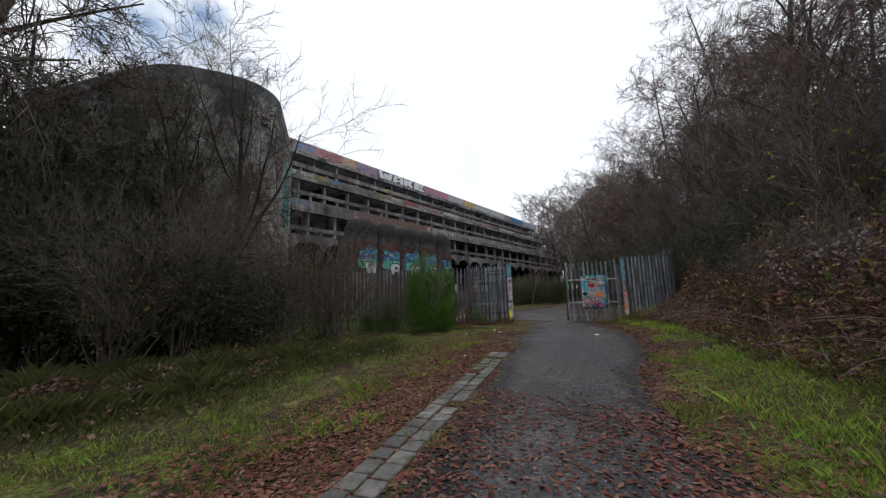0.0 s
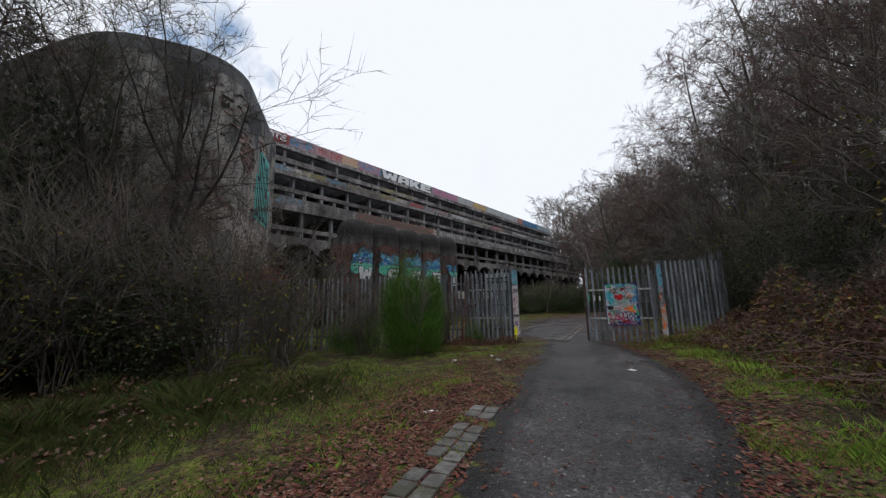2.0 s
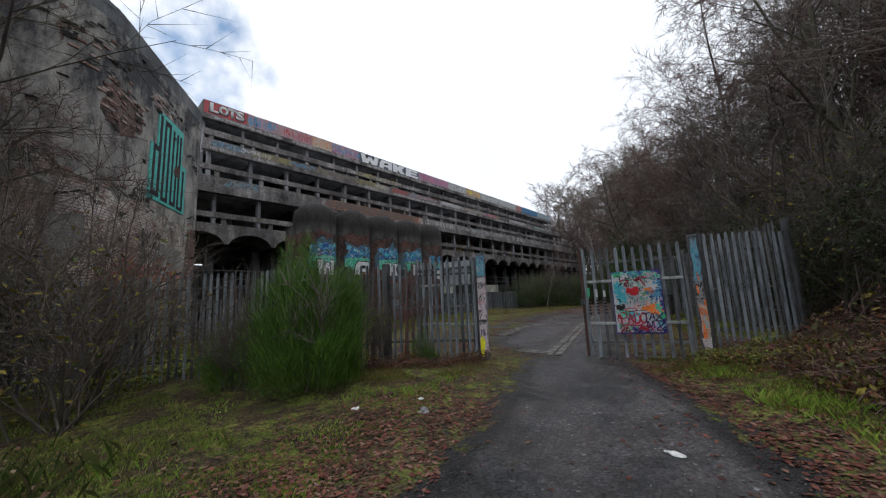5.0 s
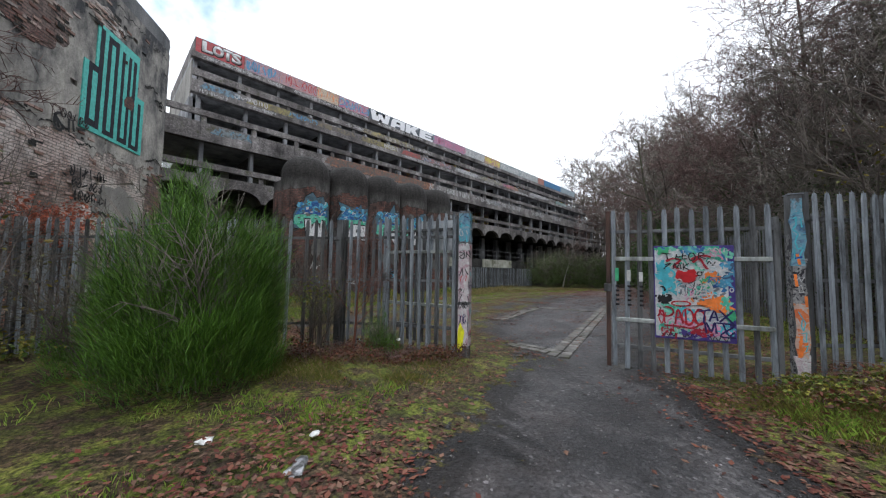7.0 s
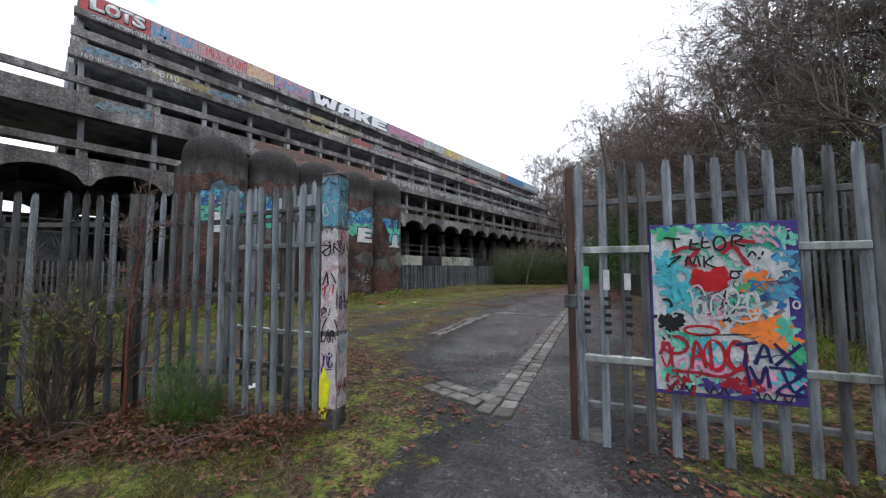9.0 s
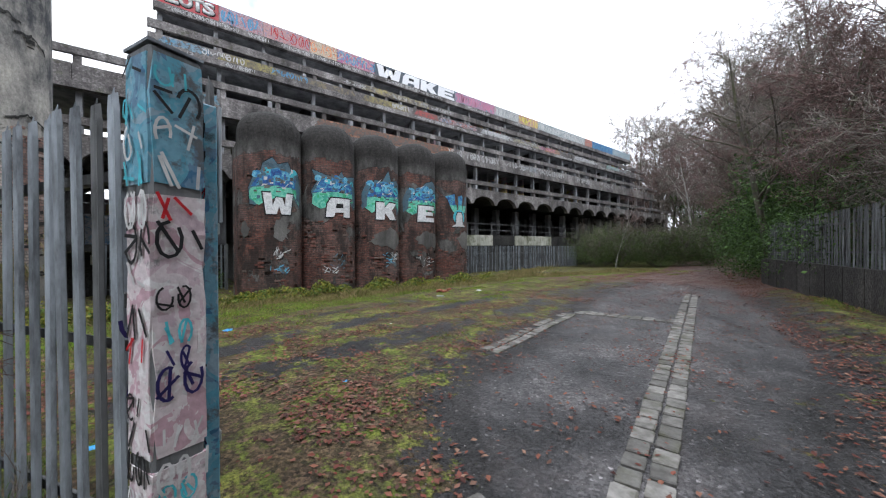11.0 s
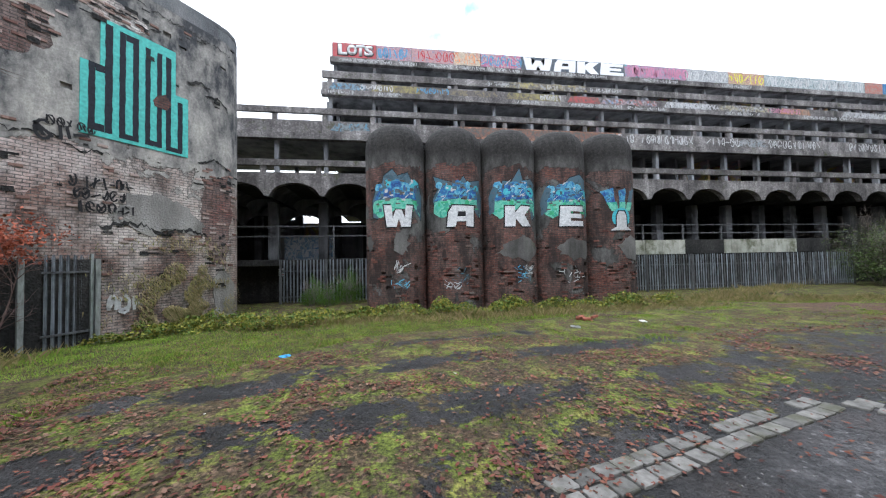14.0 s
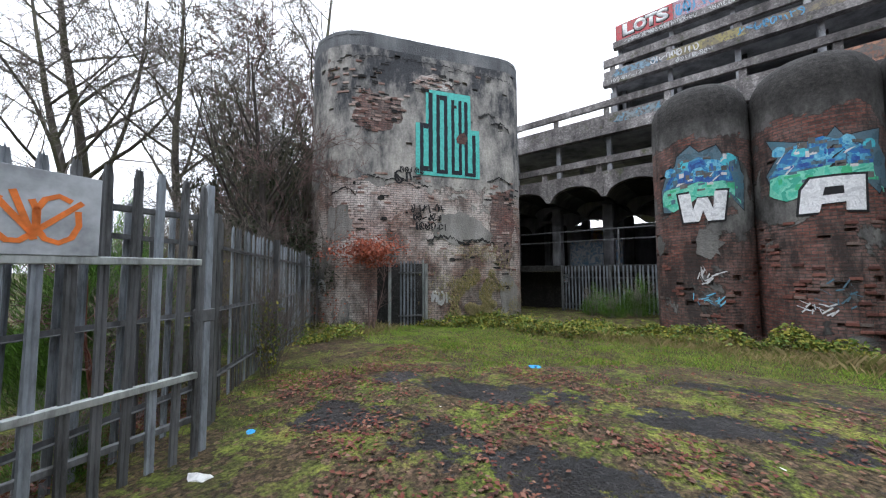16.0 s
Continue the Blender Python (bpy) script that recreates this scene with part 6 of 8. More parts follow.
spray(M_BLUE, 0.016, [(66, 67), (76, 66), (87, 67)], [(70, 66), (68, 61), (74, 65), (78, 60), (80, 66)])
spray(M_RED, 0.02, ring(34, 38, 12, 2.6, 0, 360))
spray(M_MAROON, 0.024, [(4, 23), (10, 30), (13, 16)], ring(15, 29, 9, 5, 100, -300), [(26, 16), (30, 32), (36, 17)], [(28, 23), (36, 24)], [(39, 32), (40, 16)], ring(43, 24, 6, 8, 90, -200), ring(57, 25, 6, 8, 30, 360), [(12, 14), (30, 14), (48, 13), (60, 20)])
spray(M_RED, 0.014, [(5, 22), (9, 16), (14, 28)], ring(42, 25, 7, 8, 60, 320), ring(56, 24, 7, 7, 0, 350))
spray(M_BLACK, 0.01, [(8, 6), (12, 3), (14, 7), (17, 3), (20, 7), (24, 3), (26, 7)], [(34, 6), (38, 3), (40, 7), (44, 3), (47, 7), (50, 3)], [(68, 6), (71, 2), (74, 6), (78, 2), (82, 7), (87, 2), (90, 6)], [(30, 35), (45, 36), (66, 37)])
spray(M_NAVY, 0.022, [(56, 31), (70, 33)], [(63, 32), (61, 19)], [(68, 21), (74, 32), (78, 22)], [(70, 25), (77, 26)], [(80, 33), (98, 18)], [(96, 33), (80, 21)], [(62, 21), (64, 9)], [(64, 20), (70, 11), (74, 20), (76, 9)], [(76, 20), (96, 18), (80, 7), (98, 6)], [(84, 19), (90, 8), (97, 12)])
for i, x in enumerate((GL - 0.15, GL - 0.31, GL - 0.47)):
    for q in range(5):
        part("tag_bar", cuboid(x - 0.03, x + 0.02, 0.052, 0.056, 0.93 + q * 0.07, 0.96 + q * 0.07), M_BLACK, gate_r)
    part("tag_bar", cuboid(x - 0.025, x + 0.025, 0.052, 0.055, 1.3, 1.5 - i * 0.03), (M_GREEN, M_TAG, M_TAG)[i], gate_r)
# sheet on the folded leaf
plate = part("sheet_plate", cuboid(0.1, 1.1, -0.075, -0.06, 1.78, 2.35, 0.003), plain("grimy_white_sheet", (0.4, 0.42, 0.44), 0.5, 0.1, 0.35, 5), gate_l, "white sheet metal plate with orange spray letters")
wh2 = lambda s: (Vector((s, -0.075)), Vector((0, -1)))
for q in range(4):
    scrawl(lambda s: (Vector((1.1 - (s - 0.1), -0.075)), Vector((0, -1))), 0.2 + q * 0.2, 0.34 + q * 0.2, 1.85, 2.2, M_ORNG, plate, 0.004)

# door gate at the tower foot
tg = thing("door_gate", "narrow palisade gate standing half open in the tower doorway", "gate", Matrix.Translation((*tw(-1.0, 0.05), 0.0)) @ pose(0, 0, 0, 0, 0, math.degrees(math.atan2(-TU.y, -TU.x)) + 4))
for i in range(7):
    part("pale", PALES[0], None, tg, m=Matrix.LocRotScale((0.08 + i * 0.13, -0.05, 0.02), None, (1, 1, 0.98)))
for z in (0.35, 1.9):
    part("rail", cuboid(0, 0.95, -0.04, 0, z, z + 0.05), M_GALV_DARK, tg)
part("stile", cuboid(0.0, 0.06, -0.03, 0.03, 0, 2.4), M_RAIL, tg)
for u0, u1 in ((-2.32, -2.22), (-0.98, -0.88)):
    part("door_post", prism([(*tw(u0, 0.03), -0.1), (*tw(u1, 0.03), -0.1), (*tw(u1, 0.14), -0.1), (*tw(u0, 0.14), -0.1)], (0, 0, 2.35)), M_RAIL, tower)
# solid slab, not an opening; the darkness inside the door is its colour
part("doorway", prism([(*tw(-2.7, -0.25), -0.3), (*tw(-1.0, -0.25), -0.3), (*tw(-1.0, 0.012), -0.3), (*tw(-2.7, 0.012), -0.3)], (0, 0, 2.55)), M_SHADE_DARK, tower, "dark doorway")

# ---- sett strips ----
sett_line("sett_strip", (-1.6, -0.2), (-3.87, 6.85), 2, "double row of worn stone setts along the driveway edge", 0.04)
sett_line("sett_strip", (-5.75, 14.5), (-9.2, 27.8), 2, "double row of pale stone setts crossing the yard", 0.01)
sett_line("sett_strip", (-6.9, 14.86), (-6.02, 14.8), 2, "short cross row of stone setts", 0.0)
sett_line("sett_strip", (-9.05, 17.4), (-10.0, 21.3), 2, "half-buried row of stone setts in the yard", 0.1)
sett_line("sett_strip", (-10.0, 21.6), (-7.9, 22.4), 2, "half-buried cross row of stone setts", 0.1)

# tags on the tower
for u0, u1, z0, z1, mt in ((-2.1, -1.2, 5.2, 5.7, M_BLACK), (-1.9, -1.1, 5.6, 5.85, M_BLACK), (-1.5, -0.3, 4.15, 4.5, M_BLACK), (-1.4, -0.35, 3.85, 4.15, M_BLACK), (-1.3, -0.2, 3.5, 3.8, M_BLACK), (-0.7, 0.1, 0.7, 1.25, M_TAG), (-5.95, -5.6, 1.0, 1.6, M_TAG), (-5.35, -4.9, 0.95, 1.7, M_TAG)):
    scrawl(on_tower, u0, u1, z0, z1, mt, tower, 0.05, 0.07)


# ---- plants ----
def rot_towards(d, angle, spin):
    """Direction d bent by an angle, about an axis that spin turns round it."""
    a = d.orthogonal().normalized()
    a.rotate(Matrix.Rotation(spin, 3, d))
    v = d.copy()
    v.rotate(Matrix.Rotation(angle, 3, a))
    return v.normalized()


class Wood:
    """Collects tubes for stems and twigs."""

    def __init__(self):
        self.v, self.f = [], []

    def tube(self, pts, r0, r1, sides):
        base = len(self.v)
        n = len(pts)
        for i, p in enumerate(pts):
            d = (pts[min(n - 1, i + 1)] - pts[max(0, i - 1)]).normalized()
            a = d.orthogonal().normalized()
            b = d.cross(a)
            r = r0 + (r1 - r0) * i / (n - 1)
            for k in range(sides):
                t = math.tau * k / sides
                self.v.append(p + (a * math.cos(t) + b * math.sin(t)) * r)
        for i in range(n - 1):
            for k in range(sides):
                q, w = base + i * sides, base + (i + 1) * sides
                k2 = (k + 1) % sides
                self.f.append((q + k, q + k2, w + k2, w + k))

    def spike(self, a, b, r):
        """A last twig, tapering to its tip."""
        base = len(self.v)
        d = (b - a).normalized()
        u = d.orthogonal().normalized()
        w = d.cross(u)
        self.v += [a + u * r, a + (w * 0.87 - u * 0.5) * r, a - (w * 0.87 + u * 0.5) * r, b]
        self.f += [(base, base + 1, base + 3), (base + 1, base + 2, base + 3), (base + 2, base, base + 3)]

    def mesh(self, name, mat):
        me = raw(name, self.v, self.f, True)
        me.materials.append(mat)
        return me


def tree_meshes(seed, height, r0, spec, bark_mat, twig_mat, lean=0.0, clear=0.3, twig_min=0.006, flat=False, limb=0.5):
    """Trunk-and-limb mesh and twig mesh. spec: for each level (count, angle, length ratio, bend, lift)."""
    r = random.Random(seed)
    trunk, crown = Wood(), Wood()

    def line(p, d, length, segs, bend, lift_up):
        pts, step = [p.copy()], length / segs
        for _ in range(segs):
            d = (d + Vector((r.uniform(-1, 1), r.uniform(-1, 1), r.uniform(-1, 1))) * bend + Vector((0, 0, lift_up))).normalized()
            p = p + d * step
            pts.append(p.copy())
        return pts

    def grow(level, pts, rad0, rad1, length):
        if level >= len(spec):
            return
        cnt, ang, ratio, bend, up = spec[level]
        n = len(pts) - 1
        for k in range(cnt):
            f = (clear + (1 - clear) * (k + r.random()) / cnt) if level == 0 else 0.15 + 0.85 * (k + r.random()) / cnt
            f = min(0.995, f)
            i = min(n - 1, int(f * n))
            p = pts[i].lerp(pts[i + 1], f * n - i)
            d = (pts[i + 1] - pts[i]).normalized()
            nd = rot_towards(d, radians(ang) * r.uniform(0.7, 1.3), r.uniform(0, math.tau))
            if flat and level > 0:
                nd.z *= 0.4
                nd.normalize()
            ln = length * ratio * r.uniform(0.6, 1.25) * ((1.25 - 0.75 * f) if level == 0 else 1.0)
            rr = max(twig_min, (rad0 + (rad1 - rad0) * f) * (limb if level == 0 else 0.5))
            last = level == len(spec) - 1
            segs = 5 if level == 0 else (3 if level == 1 else (1 if last else 2))
            q = line(p, nd, ln, segs, bend, up)
            if last:
                crown.spike(q[0], q[-1], rr * 1.25)
                continue
            (trunk if level == 0 else crown).tube(q, rr, max(twig_min * 0.6, rr * 0.35), 5 if level == 0 else 3)
            grow(level + 1, q, rr, max(twig_min * 0.6, rr * 0.35), ln)

    stem = line(Vector((0, 0, -0.3)), Vector((lean, 0, 1)).normalized(), height, 10, 0.07, 0.06)
    trunk.tube(stem, r0, r0 * 0.18, 8)
    grow(0, stem, r0, r0 * 0.18, height)
    return trunk.mesh("trunk", bark_mat), crown.mesh("crown", twig_mat)


SPREAD = [(11, 50, 0.42, 0.16, 0.06), (7, 45, 0.5, 0.2, 0.04), (6, 42, 0.5, 0.25, 0.02), (8, 46, 0.5, 0.25, 0.0)]
FAR = [(12, 50, 0.42, 0.16, 0.06), (6, 45, 0.5, 0.2, 0.04), (5, 42, 0.55, 0.25, 0.02), (7, 46, 0.52, 0.25, 0.0)]
LARCH = [(40, 80, 0.24, 0.12, 0.03), (9, 60, 0.42, 0.22, -0.07), (13, 50, 0.45, 0.2, -0.08)]
SLIM = [(14, 34, 0.3, 0.12, 0.05), (7, 40, 0.5, 0.2, 0.0), (6, 42, 0.55, 0.25, -0.04), (5, 40, 0.6, 0.25, -0.05)]
TREES = {
    "oak_a": tree_meshes(1, 11, 0.17, SPREAD, M_BARK, M_TWIG, twig_min=0.009),
    "oak_b": tree_meshes(2, 12, 0.2, SPREAD, M_BARK, M_TWIG, 0.15, twig_min=0.009),
    "oak_c": tree_meshes(3, 10, 0.15, SPREAD, M_BARK, M_TWIG_RED, -0.1, 0.15, 0.009),
    "larch_a": tree_meshes(4, 18, 0.15, LARCH, M_BARK_DARK, M_TWIG, 0.06, 0.2, 0.008, limb=0.3),
    "larch_b": tree_meshes(5, 16, 0.13, LARCH, M_BARK_DARK, M_TWIG, -0.08, 0.25, 0.008, limb=0.3),
    "birch_a": tree_meshes(6, 13, 0.1, SLIM, M_BIRCH, M_TWIG_RED, 0.08, 0.35),
    "oak_far_a": tree_meshes(11, 12, 0.13, FAR, M_BARK, M_TWIG, 0.05, 0.2, 0.016, limb=0.42),
    "oak_far_b": tree_meshes(12, 11, 0.12, FAR, M_BARK, M_TWIG_RED, -0.05, 0.15, 0.016, limb=0.42),
    "birch_b": tree_meshes(7, 12, 0.09, SLIM, M_BIRCH, M_TWIG_RED, -0.12, 0.3),
}
TREE_WORDS = {"oak": ("bare spreading broadleaf tree with a dense mesh of twigs", "tree"), "larch": ("tall dark bare larch with drooping side branches", "tree"), "birch": ("slender white-barked birch with fine reddish twigs", "tree")}


def plant_tree(kind, x, y, scale=1.0, turn=0.0, tilt=0.0, label=""):
    m = Matrix.Translation((x, y, ground_z(x, y))) @ Euler((radians(tilt), 0, radians(turn))).to_matrix().to_4x4() @ Matrix.Scale(scale, 4)
    words, cat = TREE_WORDS[kind.split("_")[0]]
    t = thing(kind.split("_")[0] + "_tree" if "oak" not in kind else "bare_tree", label or words, cat, m, "woodland trees")
    part("trunk", TREES[kind][0], None, t)
    part("crown", TREES[kind][1], None, t)
    return t


vr = random.Random(77)
# wooded bank beside the drive, behind the fence
for kind, x, y, s, turn in (
    ("larch_b", -7.0, 44.5, 1.15, 20), ("larch_b", -1.3, 32.5, 1.12, 100), ("larch_a", 1.9, 29, 1.15, 200), ("larch_b", 5.5, 26, 1.3, 300), ("larch_a", 9, 21, 1.15, 10), ("larch_b", 12, 16, 1.3, 60), ("larch_a", 13, 11, 1.2, 150),
    ("birch_a", 7.2, 9.5, 1.1, 30), ("birch_b", 6.2, 11.5, 1.05, 120), ("birch_a", 10, 13, 1.2, 220), ("birch_b", -1.5, 27, 0.9, 40),
    ("oak_a", 0.8, 20.5, 0.95, 0), ("oak_b", -0.2, 23.5, 0.76, 80), ("oak_c", 2.6, 18, 1.0, 160), ("oak_a", -2.2, 27.5, 0.82, 240), ("oak_c", -4.0, 31.5, 0.92, 300), ("oak_c", 1.6, 23, 1.12, 20), ("oak_b", 2.4, 21, 1.2, 290), ("oak_c", -2.6, 30, 0.92, 130),
    ("oak_b", 1.8, 25, 0.95, 20), ("oak_a", 4.5, 21.5, 0.9, 200), ("oak_c", 5.0, 15.5, 0.8, 110), ("oak_b", 8, 17.5, 1.0, 280), ("oak_a", 3.2, 30, 1.1, 330),
    ("oak_c", -2.0, 34, 1.1, 50), ("oak_b", -5.5, 37, 0.95, 150), ("oak_a", -8.6, 38.5, 1.0, 210), ("oak_b", -9.5, 42, 1.15, 10), ("oak_c", -7, 44, 1.2, 70),
    ("oak_b", -7.9, 34.6, 0.88, 190), ("oak_c", -8.3, 39.5, 1.25, 20), ("oak_a", -10.4, 45, 1.3, 100), ("oak_c", -6.5, 31.0, 0.88, 260), ("oak_far_a", -9.5, 47, 1.0, 20), ("oak_far_b", -11, 53, 1.4, 80), ("oak_far_a", -12.5, 59, 1.4, 150), ("oak_far_b", -15, 66, 1.5, 200), ("oak_far_a", -18, 72, 1.6, 20), ("oak_far_b", -9, 64, 1.5, 70), ("oak_far_a", -6, 50, 1.1, 310), ("larch_b", -3, 42, 1.0, 20), ("birch_a", -11.2, 47, 1.0, 90), ("oak_a", -10.5, 51, 1.2, 30), ("oak_b", -9, 57, 1.25, 140), ("birch_b", -13, 56, 1.1, 10),
    ("oak_c", -16, 62, 1.0, 200), ("oak_a", -20, 68, 0.95, 100), ("oak_b", -13, 67, 1.3, 280), ("birch_a", -18, 60, 1.1, 200), ("oak_a", 6, 6.5, 0.7, 35), ("oak_b", 9.5, 4.5, 0.9, 95), ("oak_c", 12, 9, 1.1, 10), ("oak_a", 15, 2, 1.1, 180), ("larch_a", 14, 7, 1.0, 80)):
    plant_tree(kind, x, y, s, turn)
for x, y, s, a in ((-3.2, 26.0, 0.65, 15), (-1.6, 24.6, 0.6, 95), (-4.9, 30.2, 0.85, 200), (1.4, 27.5, 0.85, 310), (-0.4, 29.2, 0.9, 130), (3.6, 24.2, 0.8, 60), (-5.6, 33.0, 0.85, 250), (4.4, 28.5, 1.2, 45), (6.4, 24.0, 1.2, 120), (8.4, 20.0, 1.1, 275), (2.8, 33.0, 1.15, 15), (2.6, 25.8, 1.05, 170)):
    plant_tree("oak_far_a" if a % 2 else "oak_far_b", x, y, s, a)
for i in range(30):
    y = vr.uniform(-8, 90)
    x = road_x(min(y, 100)) + vr.uniform(9, 34)
    plant_tree(vr.choice(["oak_far_a", "oak_far_b", "oak_far_a", "oak_far_b", "larch_b"] if i % 3 == 0 else ["oak_far_a", "oak_far_b"]), x, y, vr.uniform(0.65, 1.0), vr.uniform(0, 360))
# beyond the far end of the block
for i in range(22):
    plant_tree(vr.choice(["oak_far_a", "oak_far_b"]), vr.uniform(-36, -8), vr.uniform(75, 95), vr.uniform(1.4, 2.0), vr.uniform(0, 360))
# south-west of the tower
for kind, x, y, s, turn in (("oak_c", -12.9, 3.4, 0.95, 30), ("oak_a", -14.5, 0.2, 0.9, 140), ("oak_b", -18.5, -3.5, 1.6, 60), ("oak_c", -22, -5.5, 1.7, 200), ("oak_a", -12.5, -2.5, 1.4, 250), ("larch_b", -15.2, -1.5, 0.62, 80), ("oak_b", -9.5, -3.5, 1.2, 300), ("oak_b", -10.5, -8, 1.6, 10), ("oak_a", -17, -8, 1.8, 110), ("oak_c", -26, -10, 1.2, 40), ("oak_far_a", -3, -14, 1.1, 10), ("oak_far_b", -16.5, -2.0, 1.4, 50)):
    plant_tree(kind, x, y, s, turn)


def multi_stem(seed, stems, height, spread, twig_mat, thick=1.0, levels=((7, 35, 0.45, 0.2, 0.05), (9, 42, 0.55, 0.25, 0.0))):
    r = random.Random(seed)
    w = Wood()

    def line(p, d, length, segs, bend, up):
        pts, step = [p.copy()], length / segs
        for _ in range(segs):
            d = (d + Vector((r.uniform(-1, 1), r.uniform(-1, 1), r.uniform(-1, 1))) * bend + Vector((0, 0, up))).normalized()
            p = p + d * step
            pts.append(p.copy())
        return pts

    def grow(lv, pts, rad, length):
        if lv >= len(levels):
            return
        cnt, ang, ratio, bend, up = levels[lv]
        for _ in range(cnt):
            f = r.uniform(0.25, 0.98)
            n = len(pts) - 1
            i = min(n - 1, int(f * n))
            d = rot_towards((pts[i + 1] - pts[i]).normalized(), radians(ang) * r.uniform(0.6, 1.4), r.uniform(0, math.tau))
            q = line(pts[i].lerp(pts[i + 1], f * n - i), d, length * ratio * r.uniform(0.6, 1.3), 2 if lv == 0 else 1, bend, up)
            if lv == len(levels) - 1:
                w.spike(q[0], q[-1], max(0.0045 * thick, rad * 0.5))
                continue
            w.tube(q, max(0.004 * thick, rad * 0.5), 0.003 * thick, 3)
            grow(lv + 1, q, rad * 0.5, length * ratio)

    for _ in range(stems):
        a = r.uniform(0, math.tau)
        d = Vector((math.cos(a) * spread * r.random(), math.sin(a) * spread * r.random(), 1)).normalized()
        L = height * r.uniform(0.6, 1.1)
        p = line(Vector((r.uniform(-0.3, 0.3), r.uniform(-0.3, 0.3), -0.1)), d, L, 5, 0.1, 0.02)
        rad = 0.014 * thick * r.uniform(0.7, 1.6)
        w.tube(p, rad, 0.004 * thick, 4)
        grow(0, p, rad, L)
    return w.mesh("branchwork", twig_mat)


def leaves(seed, n, rx, ry, rz, size, shell=0.5, lumpy=0.35, narrow=0.55):
    """Many small folded leaves in a lumpy crown that stands on the ground."""
    r = random.Random(seed)
    verts, faces = [], []
    while len(faces) < n * 2:
        d = Vector((r.gauss(0, 1), r.gauss(0, 1), r.gauss(0, 1))).normalized()
        k = (1 + lumpy * noise.noise(d * 2.1 + Vector((seed, 0, 0))) * 2) * (shell + (1 - shell) * r.random() ** 0.5)
        c = Vector((d.x * rx * k, d.y * ry * k, rz * (1 + d.z * k) * 0.5))
        if c.z < 0.02:
            continue
        a = Vector((r.gauss(0, 1), r.gauss(0, 1), r.gauss(0, 0.7))).normalized()
        b = a.orthogonal().normalized()
        b.rotate(Matrix.Rotation(r.uniform(0, math.tau), 3, a))
        s = size * r.uniform(0.6, 1.4)
        up = a.cross(b) * s * 0.18
        q = len(verts)
        verts += [c - a * s, c + b * s * narrow + up, c + a * s, c - b * s * narrow + up]
        faces += [(q, q + 1, q + 2), (q, q + 2, q + 3)]
    return raw("foliage", verts, faces)


def shrub(x, y, stem_me, leaf_me, name, label, cat, scale=(1, 1, 1), turn=0.0):
    t = thing(name, label, cat, Matrix.LocRotScale((x, y, ground_z(x, y) - 0.03), Euler((0, 0, radians(turn))), scale), "shrubs")
    if stem_me:
        part("branchwork", stem_me, None, t)
    if leaf_me:
        part("foliage", leaf_me, None, t)
    return t


def mat_on(me, m):
    me.materials.append(m)
    return me


IVY = [mat_on(leaves(k, 5200, 1.7, 1.7, 3.2, 0.055, 0.45), M_IVY) for k in range(2)]
EVER = [mat_on(leaves(k + 5, 8000, 2.0, 2.0, 4.2, 0.055, 0.4, 0.5), M_EVER) for k in range(2)]
M_HOLLY = leafy("dull_holly", [(0.014, 0.024, 0.009), (0.034, 0.055, 0.016), (0.065, 0.085, 0.03)])
M_GORSE = leafy("dull_gorse", [(0.03, 0.05, 0.014), (0.07, 0.11, 0.028), (0.12, 0.15, 0.05)])
GORSE = [mat_on(leaves(k + 35, 6500, 1.7, 1.7, 3.1, 0.045, 0.4, 0.4), M_GORSE) for k in range(2)]
HOLLY = [mat_on(leaves(k + 25, 6500, 1.9, 1.9, 3.6, 0.04, 0.35, 0.5), M_HOLLY) for k in range(2)]
THIN = [mat_on(leaves(k + 9, 700, 1.5, 1.5, 3.0, 0.035, 0.2), M_BRAMBLE) for k in range(2)]
BARE = [multi_stem(k, 22, 3.2, 0.9, M_TWIG_DARK) for k in range(2)] + [multi_stem(8, 26, 3.0, 0.8, M_TWIG_DARK)]
# dark thicket before the tower
for x, y, s, k in ((-13.5, -0.5, 1.0, 0), (-12.2, 1.9, 1.05, 1), (-13.8, 3.0, 1.25, 0), (-11.0, 4.2, 0.8, 1), (-14.6, 4.4, 1.1, 1), (-15.5, 1.5, 1.4, 0), (-16.0, -2.5, 1.4, 1), (-11.2, -1.6, 0.9, 0), (-13.6, 4.6, 0.85, 0)):
    shrub(x, y, BARE[k], IVY[k], "thicket_shrub", "dark ivy-hung thicket shrub before the tower", "shrub", (s, s, s * 1.1), vr.uniform(0, 360))
for x, y, s, k in ((-9.7, 6.6, 1.05, 0), (-10.3, 5.2, 1.2, 1), (-9.6, 9.0, 0.6, 2), (-10.9, 7.0, 0.8, 0), (-11.2, 3.0, 1.2, 2), (-10.6, 1.6, 1.0, 0)):
    shrub(x, y, BARE[k], THIN[k % 2], "bare_shrub", "leafless brown shrub with a few hanging leaves", "shrub", (s, s, s), vr.uniform(0, 360))


